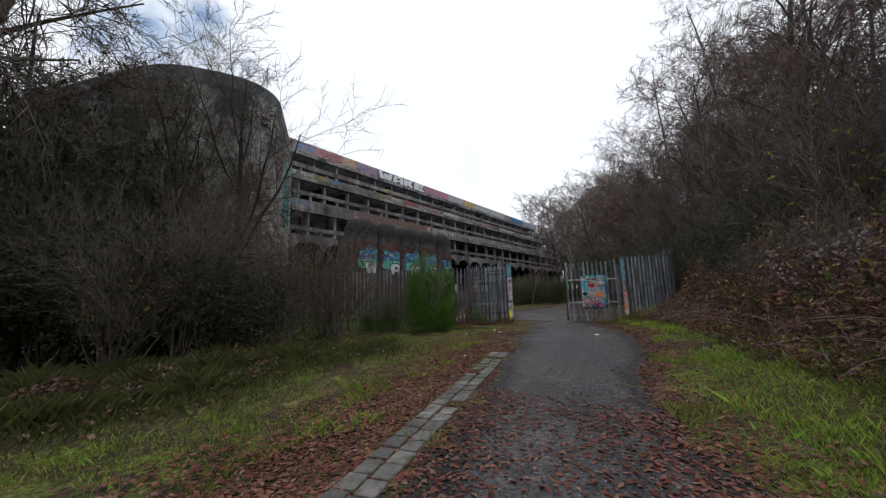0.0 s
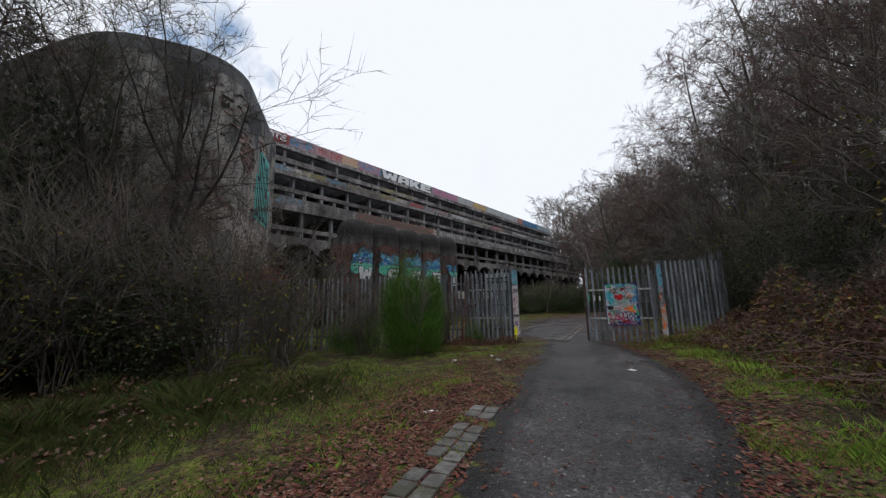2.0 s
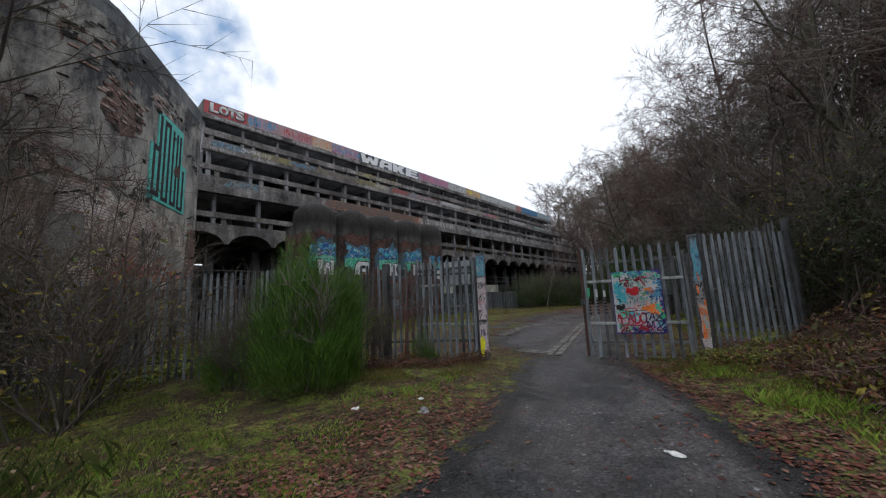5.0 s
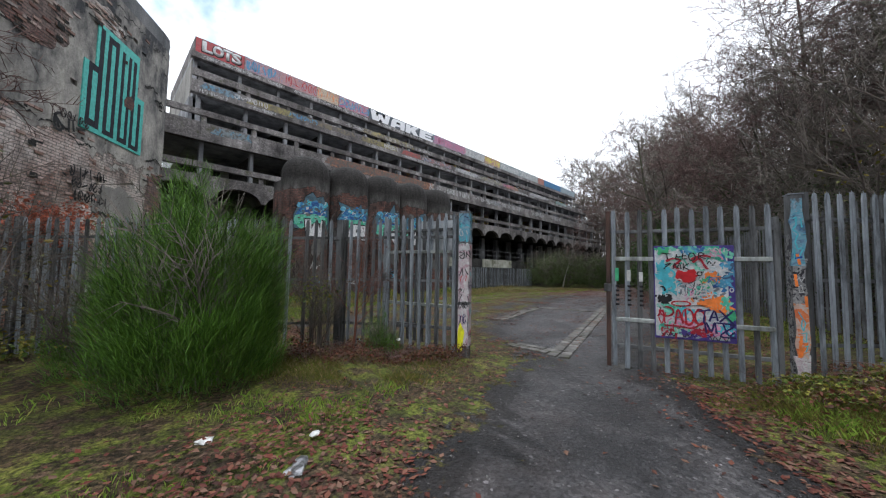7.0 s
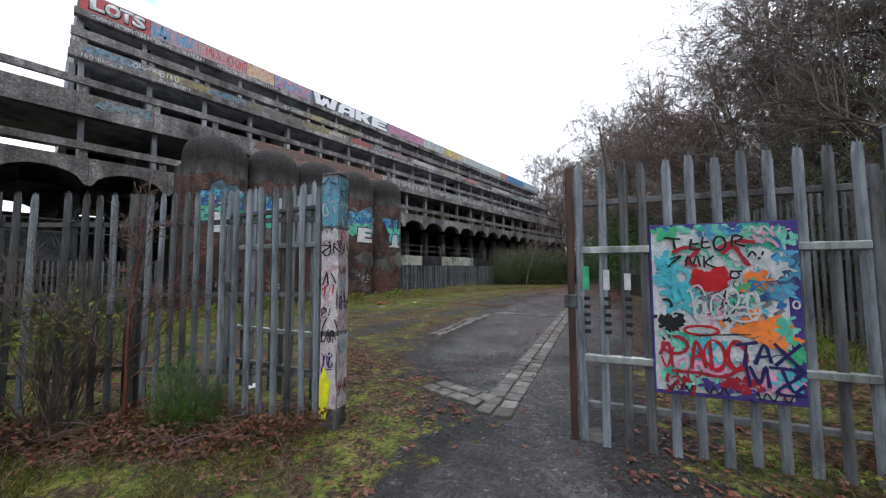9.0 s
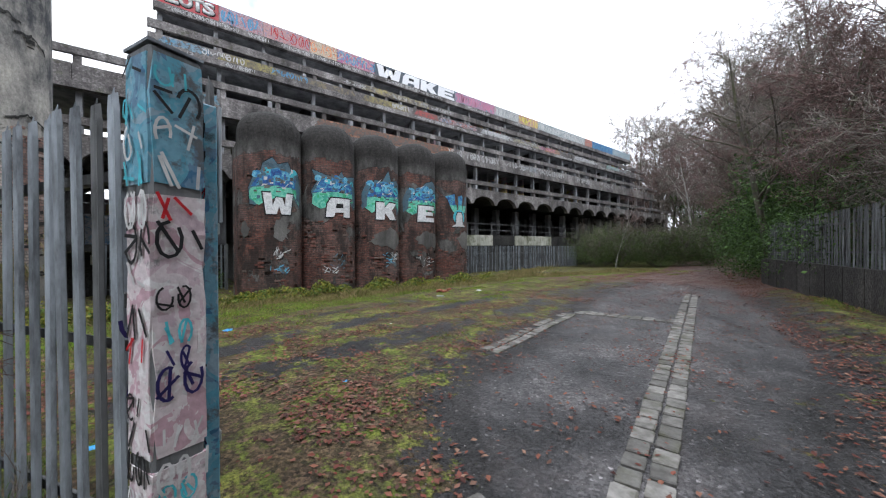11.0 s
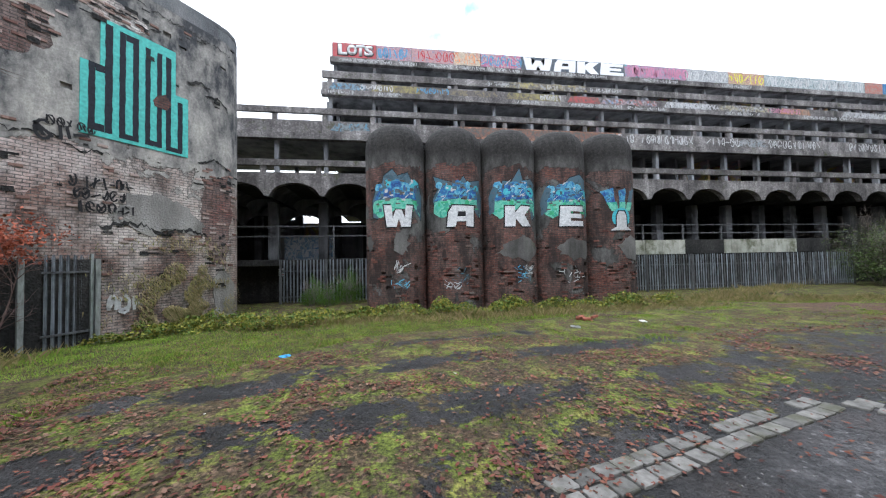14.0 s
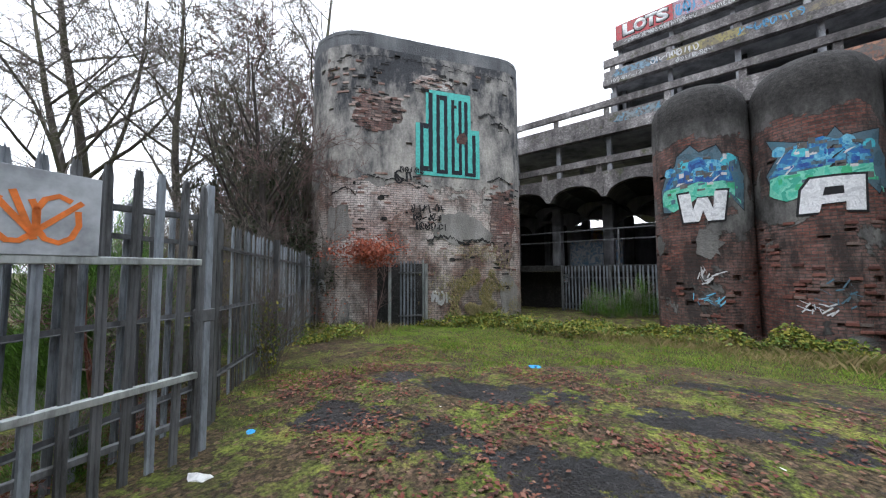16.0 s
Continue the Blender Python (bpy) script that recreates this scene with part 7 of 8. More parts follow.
def strands(seed, n, r, h, width=0.0035):
    """The fine upright whips of a broom bush, in a rounded uneven crown."""
    q = random.Random(seed)
    verts, faces = [], []
    lobes = []
    for _ in range(34):
        k = q.random() ** 0.6
        lobes.append((q.uniform(0, math.tau), r * 0.85 * k, q.uniform(0.35, 1.0) * (1.05 - 0.45 * k * k)))
    for _ in range(n):
        la, lr, lh = lobes[q.randrange(len(lobes))]
        cx, cy = math.cos(la) * lr, math.sin(la) * lr
        a = q.uniform(0, math.tau)
        rad = r * 0.27 * q.random() ** 0.5
        z = h * lh * (0.95 * q.random() ** 0.6 - 0.2 * (rad / (r * 0.27)) ** 2)
        if z < 0.02:
            continue
        root = Vector((cx + math.cos(a) * rad * 0.8, cy + math.sin(a) * rad * 0.8, z))
        out = Vector((root.x, root.y, 0)) / r
        d = (Vector((out.x * 0.9 + q.gauss(0, 0.7), out.y * 0.9 + q.gauss(0, 0.7), 1))).normalized()
        L = h * q.uniform(0.025, 0.085)
        s = Vector((q.uniform(-1, 1), q.uniform(-1, 1), 0)).normalized() * width
        b = len(verts)
        mid = root + d * L * 0.55
        tip = root + d * L + out * L * 0.2
        verts += [root - s, root + s, mid + s, mid - s, tip]
        faces += [(b, b + 1, b + 2, b + 3), (b + 3, b + 2, b + 4)]
    return raw("whip_crown", verts, faces)


BROOM = mat_on(strands(3, 38000, 1.0, 2.5, 0.003), M_BROOM)
BROOM_S = mat_on(strands(4, 6000, 1.1, 2.3, 0.006), M_BROOM)
BROOM_STEM = multi_stem(12, 16, 1.5, 0.8, M_TWIG)
for x, y, s in ((-8.45, 9.8, 1.12), (-9.75, 8.95, 0.62), (-8.02, 12.42, 0.36), (-23.6, 14.2, 0.75), (-23.4, 12.6, 0.6), (-22.9, 13.4, 0.5), (-10.9, 9.0, 0.5)):
    t = thing("broom_bush", "bright green broom bush of fine upright whips", "bush", Matrix.LocRotScale((x, y, ground_z(x, y)), Euler((0, 0, vr.uniform(0, 6))), (s * 0.94, s * 0.94, s * 1.26)), "broom bushes")
    part("whip_crown", BROOM if s > 0.9 else BROOM_S, None, t)
    part("stem_base", BROOM_STEM, None, t)
# evergreens beside the far drive and along the bank
for x, y, s in ((-7.6, 38.2, 1.1), (-7.4, 42.4, 1.25), (-8.3, 46.4, 1.3), (-8.3, 35.6, 0.9), (-8.9, 39, 1.05), (-7.5, 37, 1.3), (-10.2, 43.5, 1.0), (-7.3, 33.6, 0.8), (-5.2, 36.5, 1.4), (-5.6, 30.5, 1.0),  (-6.5, 46, 1.6), (-10, 54, 1.5),  (-6.9, 36.2, 1.5), (-13.5, 62, 1.8), (-11, 68, 2.2), (-15.5, 70, 2.0), (-8, 60, 2.2), (-19, 74, 2.2), (-12, 76, 2.6), (-5, 56, 2.2), (-23, 78, 2.0)):
    shrub(x, y, None, EVER[vr.randrange(2)], "evergreen_bush", "dark green leafy evergreen bush", "bush", (s, s, s), vr.uniform(0, 360))
for x, y, s in ((-1.0, 19.6, 0.8), (1.0, 17.2, 0.9), (3.8, 13.5, 0.85), (-3.2, 25, 0.9), (2.5, 22, 1.2), (6.5, 14, 1.1), (5.5, 18.5, 1.3), (-1.5, 30, 1.3), (0.5, 26, 1.3), (8, 10.5, 1.3), (9, 15, 1.4), (-4.2, 28.6, 1.1), (-1.4, 22.6, 1.0)):
    shrub(x, y, BARE[vr.randrange(3)], HOLLY[vr.randrange(2)], "holly_bush", "dull dark holly in the bare undergrowth of the bank", "bush", (s, s, s), vr.uniform(0, 360))
for x, y, s in ((-22.2, 45, 1.2), (-20.3, 47, 1.35), (-18.2, 49.5, 1.4), (-16.4, 50.5, 1.25), (-22.8, 49, 1.5), (-15.2, 53, 1.0), (-20, 53, 1.3), (-23.5, 55, 1.3), (-17.5, 57, 1.3), (-22.5, 61, 1.4), (-16.2, 61, 1.5), (-18.5, 66, 1.8), (-21, 70, 1.9), (-15.4, 66, 1.9)):
    shrub(x, y, BARE[vr.randrange(3)], GORSE[vr.randrange(2)], "thicket_shrub", "dense dull green thicket shrub by the far drive", "shrub", (s, s, s * 0.9), vr.uniform(0, 360))
for x, y, s, k in [(vr.uniform(-1, 12), vr.uniform(8, 34), vr.uniform(1.0, 1.7), vr.randrange(3)) for _ in range(34)]:
    if x - road_x(y) > 5.2:
        shrub(x, y, BARE[k], THIN[k % 2], "bare_shrub", "tangled leafless undergrowth shrub on the bank", "shrub", (s, s, s), vr.uniform(0, 360))
plant_tree("birch_b", -20.2, 45.5, 0.62, 200, 8, "thin leaning white birch sapling")
# tall ivy-clad stems south of the tower, and a fan of bare branches
for x, y, s, h in ((-13.2, 0.6, 1.1, 2.3), (-15.0, 2.2, 1.2, 2.5), (-16.5, -0.5, 1.5, 2.6)):
    shrub(x, y, BARE[0], IVY[vr.randrange(2)], "ivy_clad_tree", "tall ivy-smothered tree crowding the tower", "tree", (s, s, h), vr.uniform(0, 360))
CURVY = [(13, 40, 0.46, 0.22, 0.09), (7, 42, 0.5, 0.26, 0.05), (6, 42, 0.5, 0.3, 0.02), (6, 42, 0.5, 0.3, 0.0)]
TREES["thorn_a"] = tree_meshes(23, 9.2, 0.15, CURVY, M_BARK_DARK, M_BARK, 0.12, 0.1, 0.006)
TREES["thorn_b"] = tree_meshes(27, 8.0, 0.12, CURVY, M_BARK_DARK, M_BARK, -0.1, 0.12, 0.006)
TREE_WORDS["thorn"] = ("dark bare tree with crooked branches before the tower", "tree")
plant_tree("thorn_a", -13.0, 4.3, 1.05, 60)
plant_tree("thorn_b", -13.7, 3.5, 1.0, 150)
# red-leaved beech by the tower door
RL = mat_on(leaves(31, 2600, 1.3, 0.65, 1.05, 0.045, 0.1, 0.75), M_REDLEAF)
RL_THIN = mat_on(leaves(32, 70, 1.15, 0.6, 1.0, 0.055, 0.1, 0.5), M_REDLEAF)
t = thing("beech_sapling", "beech sapling keeping its rust-red dead leaves", "shrub", Matrix.Translation((*tw(-3.05, 0.75), 0.0)))
part("branchwork", multi_stem(45, 4, 2.6, 0.35, M_TWIG_RED, 1.0, ((6, 50, 0.4, 0.2, 0.02), (6, 42, 0.5, 0.25, 0.0))), None, t)
part("foliage", RL, None, t, m=Matrix.Translation((0, 0, 2.1)))
for x, y, z, n in ((*tw(-4.2, 0.9), 0.6, 1),):
    t = thing("beech_sapling", "small beech seedling with orange-red leaves", "shrub", Matrix.LocRotScale((x, y, z - 0.3), None, (0.6, 0.6, 1.0)))
    part("foliage", RL_THIN, None, t)


# ---- brambles, bracken, grass and leaves ----
M_RANK = leafy("rank_grass", [(0.026, 0.04, 0.009), (0.05, 0.075, 0.014), (0.09, 0.095, 0.026), (0.065, 0.05, 0.022)])
M_LUSH = leafy("lush_grass", [(0.1, 0.19, 0.016), (0.2, 0.33, 0.036), (0.28, 0.4, 0.06), (0.15, 0.25, 0.025), (0.36, 0.34, 0.1)])


def scatter(name, label, cat, n, place, mat, size, tall, seed, flat=False, lift_z=0.0):
    """Many leaves or blades as one object; place(r) gives x, y or None."""
    r = random.Random(seed)
    verts, faces = [], []
    for _ in range(n):
        p = place(r)
        if p is None:
            continue
        x, y = p[0], p[1]
        z = ground_z(x, y) + lift_z + (p[2] if len(p) > 2 else 0.0)
        a = r.uniform(0, math.tau)
        b = len(verts)
        if flat:
            s = size * r.uniform(0.6, 1.4)
            ca, sa = math.cos(a), math.sin(a)
            t1, t2 = r.uniform(0, 0.5) * s, r.uniform(-0.2, 0.5) * s
            verts += [(x - ca * s, y - sa * s, z + 0.008), (x + sa * s * 0.6, y - ca * s * 0.6, z + 0.01 + t1), (x + ca * s, y + sa * s, z + 0.01 + max(0, t2)), (x - sa * s * 0.6, y + ca * s * 0.6, z + 0.008 + t1 * 0.5)]
            faces += [(b, b + 1, b + 2), (b, b + 2, b + 3)]
        else:
            h, w = tall * r.uniform(0.5, 1.4) * (0.7 + 1.5 * max(0.0, noise.noise(Vector((x * 1.3, y * 1.3, 6))))), size * r.uniform(0.7, 1.3)
            ca, sa = math.cos(a), math.sin(a)
            bx, by = r.gauss(0, 0.45) * h, r.gauss(0, 0.45) * h
            verts += [(x - ca * w, y - sa * w, z - 0.02), (x + ca * w, y + sa * w, z - 0.02), (x + ca * w * 0.6 + bx * 0.4, y + sa * w * 0.6 + by * 0.4, z + h * 0.6), (x + bx, y + by, z + h)]
            faces += [(b, b + 1, b + 2), (b, b + 2, b + 3)]
    return tagged(part(name, raw(name, verts, faces), mat), label, cat, kind="stuff")


def verge(r):
    y = r.uniform(-4, 8)
    left = r.random() < 0.62
    a, b = road_edges(y)
    if left:
        d = r.random() ** 1.4 * 7.5
        if d < 1.5 and r.random() < 0.75:
            return None
        x = a - d + 0.1
    else:
        x = b + r.random() ** 1.3 * 3.2 - 0.1
    if noise.noise(Vector((x * 0.8, y * 0.8, 4))) < -0.15:
        return None
    return x, y


def yard(r):
    x, y = r.uniform(-20, -9), r.uniform(11, 34)
    a, _ = road_edges(y)
    k = noise.noise(Vector((x * 0.45, y * 0.45, 8)))
    edge = smoothstep(-10, -17.5, x + (y - 18) * 0.28)
    if k * 0.8 + edge * 1.1 < 0.1 + 0.5 * road_wear(x, y) + 0.25 * r.random():
        return None
    return x, y


scatter("verge_grass", "short damp green grass on the verge", "grass", 130000, verge, M_GRASS, 0.0021, 0.06, 1)
scatter("yard_grass", "patchy bright green grass in the yard", "grass", 150000, yard, M_GRASS, 0.0034, 0.042, 2)


def lush(r):
    """Long bright grass in clumps along both verges."""
    y = r.uniform(-3, 14.5)
    a, b = road_edges(y)
    x = a - 0.9 - abs(r.gauss(0, 2.2)) if r.random() < 0.42 else b + 0.15 + abs(r.gauss(0, 1.0))
    if noise.noise(Vector((x * 0.9, y * 0.9, 21))) + 0.5 * noise.noise(Vector((x * 2.6, y * 2.6, 4))) < 0.16 or (x < a and y > 12.2):
        return None
    return x, y


def long_blades(r):
    y = r.uniform(-2, 13)
    x = road_edges(y)[1] + 0.5 + abs(r.gauss(0, 0.9))
    return (x, y) if noise.noise(Vector((x * 1.1, y * 1.1, 51))) > -0.05 else None


def yard_lush(r):
    x, y = r.uniform(-19, -12.5), 8 + 34 * r.random() ** 1.25
    if noise.noise(Vector((x * 0.5, y * 0.5, 31))) + 0.5 * smoothstep(-12.8, -15.5, x) < 0.1:
        return None
    return x, y


scatter("lush_grass", "long bright green grass tufts along the drive", "grass", 64000, lush, M_LUSH, 0.0022, 0.065, 61)
scatter("lush_grass", "long arching pale green blades on the verge", "grass", 6500, long_blades, M_LUSH, 0.0034, 0.11, 63)
scatter("lush_grass", "bright green turf before the tower and drums", "grass", 105000, yard_lush, M_LUSH, 0.0036, 0.05, 62)


def far_bank(r):
    y = 17.5 + 20 * r.random()
    x = road_x(y) + 2.9 + abs(r.gauss(0, 0.8))
    if noise.noise(Vector((x * 0.9, y * 0.5, 12))) < -0.25:
        return None
    return x, y


scatter("bank_grass", "bright green grass strip under the wooded bank", "grass", 34000, far_bank, M_GRASS, 0.004, 0.07, 41)


def tufts(spots, spread):
    def f(r):
        x, y = spots[r.randrange(len(spots))]
        return x + r.gauss(0, spread), y + r.gauss(0, spread)
    return f


fence_line = [Vector((-7.1 - 0.25 * i, 13.2 - 0.22 * i)) for i in range(9)]
near_fence = [(p.x + 0.6 * d, p.y - 0.7 * d) for p in fence_line for d in (0.15, 0.55, 1.0)] + [(-2.4 + 0.25 * i, 14.9 + 0.3 * i) for i in range(4)]
scatter("dry_tufts", "short straw-coloured grass at the fence foot", "grass", 7000, tufts(near_fence, 0.25), M_STRAW, 0.0012, 0.075, 3)
scatter("mossy_grass", "mossy yellow-green grass at the gate and fence foot", "grass", 70000, tufts(near_fence + [(-2.3 + 0.33 * i + 0.3 * (i % 2), 13.8 - i * 0.8) for i in range(6)] + [(-3.6, 14.7), (-3.3, 14.3), (-3.0, 13.9), (-2.7, 14.6), (-2.3, 14.2)], 0.26), M_MOSSY, 0.0016, 0.05, 31)


def bramble_patch(name, label, n, spots, spread, high, mat, size, seed):
    """Leaves in low mounded tangles round the given spots."""
    r = random.Random(seed)
    verts, faces = [], []
    for _ in range(n):
        sx, sy = spots[r.randrange(len(spots))]
        x, y = sx + r.gauss(0, spread), sy + r.gauss(0, spread)
        top = high * max(0.08, 0.55 + 1.1 * noise.noise(Vector((x * 1.4, y * 1.4, seed))))
        c = Vector((x, y, ground_z(x, y) + 0.01 + top * r.random() ** 0.6))
        a = Vector((r.gauss(0, 1), r.gauss(0, 1), r.gauss(0, 0.45))).normalized()
        b = a.orthogonal().normalized()
        b.rotate(Matrix.Rotation(r.uniform(0, math.tau), 3, a))
        s2 = size * r.uniform(0.5, 1.4)
        q = len(verts)
        verts += [c - a * s2, c + b * s2 * 0.6 + Vector((0, 0, s2 * 0.2)), c + a * s2, c - b * s2 * 0.6]
        faces += [(q, q + 1, q + 2), (q, q + 2, q + 3)]
    return tagged(part(name, raw(name, verts, faces), mat), label, "undergrowth", kind="stuff")


def bramble_canes(label, n, spots, spread, length, seed):
    r = random.Random(seed)
    w = Wood()
    for _ in range(n):
        sx, sy = spots[r.randrange(len(spots))]
        x, y = sx + r.gauss(0, spread), sy + r.gauss(0, spread)
        p, a = Vector((x, y, ground_z(x, y) - 0.01)), r.uniform(0, math.tau)
        d = Vector((math.cos(a) * 0.5, math.sin(a) * 0.5, 1)).normalized()
        pts, L = [p], length * r.uniform(0.5, 1.2)
        for _ in range(5):
            pts.append(pts[-1] + d * L / 5)
            d = (d + Vector((math.cos(a) * 0.3, math.sin(a) * 0.3, -0.28)) + Vector((r.gauss(0, 0.1), r.gauss(0, 0.1), 0))).normalized()
        w.tube(pts, 0.0035, 0.0015, 3)
    return tagged(part("bramble_stems", w.mesh("bramble_stems", M_TWIG_RED), None), label, "undergrowth", kind="stuff")


foot_left = [(p.x + 0.6 * d, p.y - 0.7 * d) for p in fence_line for d in (0.0, 0.25, 0.45)]
foot_right = [(-2.0 + 0.33 * i + 0.35 * (i % 3), 14.2 - i * 0.5) for i in range(9)] + [(-2.75, 14.95), (-2.45, 15.2), (-2.2, 15.5), (-2.5, 14.6), (-2.0, 15.1)]
bramble_patch("bramble_leaves", "red-brown bramble leaves at the fence foot", 5200, foot_left, 0.16, 0.4, M_BRAMBLE_R, 0.022, 32)
bramble_patch("bramble_leaves", "green bramble leaves by the gate post", 5200, foot_right, 0.2, 0.3, M_BRAMBLE_G, 0.022, 33)
bramble_canes("thin red bramble stems tangled at the fence foot", 420, foot_left, 0.18, 0.6, 34)
bramble_patch("bramble_leaves", "red-brown bramble and leaf tangle by the gate post", 4200, foot_right, 0.3, 0.22, M_BRAMBLE_R, 0.024, 38)
bramble_canes("thin bramble stems tangled by the gate post", 300, foot_right, 0.2, 0.55, 35)
LEAFY_T = mat_on(leaves(51, 260, 0.55, 0.45, 0.7, 0.035, 0.15), M_BRAMBLE_G)
t = shrub(-8.75, 11.55, BARE[2], None, "leafy_shrub", "thin shrub with a few yellow-green leaves against the fence", "shrub", (0.42, 0.42, 0.5), 40)
part("foliage", LEAFY_T, None, t, m=Matrix.Translation((0, 0, 1.7)) @ Matrix.Diagonal((2.0, 2.0, 1.6, 1.0)))
shrub(-10.45, 10.75, BARE[2], mat_on(leaves(52, 420, 0.75, 0.55, 2.6, 0.07, 0.2), M_BRAMBLE_G), "leafy_shrub", "thin shrub with dark green leaves climbing the fence", "shrub", (0.42, 0.42, 0.55), 80)
wall_foot = [(-18.6 + vr.uniform(-0.6, 0.5), 12 + i * 0.5) for i in range(34)] + [(-20 - i * 0.5, 30 + i * 1.2) for i in range(12)] + [(-19.6 + i * 0.3, 31 + i * 1.0) for i in range(12)] + [(-14 - vr.random() * 3, 6.5 + vr.random() * 5) for i in range(6)]
scatter("dry_tufts", "rank straw-coloured grass along the wall foot", "grass", 34000, tufts(wall_foot, 0.5), M_STRAW, 0.003, 0.17, 4)
tall_left = [(-6.5 - vr.random() * 3.5, 0.2 + vr.random() * 5.5) for _ in range(26)]
scatter("rank_grass", "rank dark green grass before the thicket", "grass", 42000, tufts(tall_left, 0.6), M_RANK, 0.0018, 0.2, 14)
bramble_patch("dead_bracken", "dead brown bracken lying before the thicket", 9000, tall_left, 0.55, 0.3, M_BRACKEN, 0.035, 39)


def leaf_spot(r):
    y = r.uniform(-3, 14.5)
    a, b = road_edges(y)
    if r.random() < 0.66:
        if r.random() < 0.55 * smoothstep(7.5, 8.5, y) + 0.38 * smoothstep(10, 11.5, y):
            return None
        return a + r.gauss(-0.7, 0.8), y
    if r.random() < 0.93:
        return b + r.gauss(-0.25, 0.6), y
    return r.uniform(a, b), y


def thin_leaves(r):
    x, y = leaf_spot(r) or (0.0, 99.0)
    a, b = road_edges(min(y, 20))
    if y > 90 or (y > 4.5 and a + 0.15 < x < b - 0.2 and r.random() < 0.93):
        return None
    return x, y


def leaf_spot2(r):
    x, y = r.uniform(-18, -2.5), 11.0 + 31 * r.random() ** 1.6
    if y < 14.2 and x > -9.5:
        return None
    if x > road_x(y) + 5.0:
        return None
    w = road_wear(x, y)
    p = 0.22 + 0.7 * (1 - abs(2 * w - 1)) + 0.35 * smoothstep(22, 27, y)
    if w < 0.25:
        p = 0.7
    elif w > 0.5 and x < road_edges(y)[0]:
        p = 0.14
    if road_x(y) + 1.4 < x < road_x(y) + 3.4 and y > 16.5:
        p = 1.6
    elif w > 0.8 and y < 17 and x > -8.2:
        p = 0.03 + 0.12 * smoothstep(14.8, 16, y)
    p *= smoothstep(10.0, 13.5, y + 1.2 * noise.noise(Vector((x * 0.8, y * 0.8, 2)))) * smoothstep(-18, -15.5, x + noise.noise(Vector((x, y, 5))))
    p *= 1.0 - 0.8 * smoothstep(-12.8, -14.5, x + 0.1 * (y - 16))
    p *= 0.14 + 1.5 * max(0.0, 0.16 + noise.noise(Vector((x * 1.1, y * 0.7, 1))))
    return (x, y) if r.random() < p else None


scatter("fallen_leaves", "sodden brown fallen leaves on the drive and verge", "leaves", 60000, thin_leaves, M_LEAFFALL, 0.028, 0, 5, True, 0.026)
scatter("fallen_leaves", "scattered dead leaves across the yard", "leaves", 190000, leaf_spot2, M_LEAFFALL, 0.028, 0, 6, True, 0.042)


def bank(r):
    y = r.uniform(-4, 14.8)
    s = r.uniform(3.0, 8.5)
    x = road_x(y) + s
    top = (0.25 + 1.7 * smoothstep(2.9, 4.2, s)) * (0.8 + 0.9 * noise.noise(Vector((x * 0.8, y * 0.8, 2))))
    top *= 1 - 0.55 * smoothstep(10, 14, y)
    return x, y, max(0.02, top * r.random() ** 0.45)


def bank_leaf(name, label, n, mat, size, seed, slim=0.4):
    r = random.Random(seed)
    verts, faces = [], []
    for _ in range(n):
        x, y, h = bank(r)
        c = Vector((x, y, ground_z(x, y) + h))
        a = Vector((r.gauss(0, 1), r.gauss(0, 1), r.gauss(0, 0.9))).normalized()
        b = a.orthogonal().normalized()
        b.rotate(Matrix.Rotation(r.uniform(0, math.tau), 3, a))
        s = size * r.uniform(0.5, 1.5)
        q = len(verts)
        verts += [c - a * s, c + b * s * slim + a.cross(b) * s * 0.2, c + a * s, c - b * s * slim]
        faces += [(q, q + 1, q + 2), (q, q + 2, q + 3)]
    return tagged(part(name, raw(name, verts, faces), mat), label, "undergrowth", kind="stuff")


bank_leaf("dead_bracken", "collapsed red-brown dead bracken on the bank", 95000, M_BRACKEN, 0.032, 8, 0.26)
bank_leaf("bramble_leaves", "yellowing bramble leaves over the bank", 9000, M_BRAMBLE, 0.05, 9)
bank_leaf("bramble_leaves", "dark red bramble leaves over the bank", 14000, M_BRAMBLE_R, 0.045, 19)
bw = Wood()
br2 = random.Random(10)
for _ in range(1500):
    x, y, h = bank(br2)
    p = Vector((x, y, ground_z(x, y)))
    a = br2.uniform(0, math.tau)
    d = Vector((math.cos(a) * 0.5, math.sin(a) * 0.5, 1)).normalized()
    pts = [p]
    L = br2.uniform(0.8, 2.0) * (0.5 if y > 11 else 1)
    for i in range(6):
        pts.append(pts[-1] + d * L / 6)
        d = (d + Vector((math.cos(a) * 0.28, math.sin(a) * 0.28, -0.24)) + Vector((br2.gauss(0, 0.08), br2.gauss(0, 0.08), 0))).normalized()
    bw.tube(pts, 0.007, 0.003, 3)
tagged(part("bramble_stems", bw.mesh("bramble_stems", M_TWIG_RED), None), "arching brown bramble and fern stems on the bank", "undergrowth", kind="stuff")

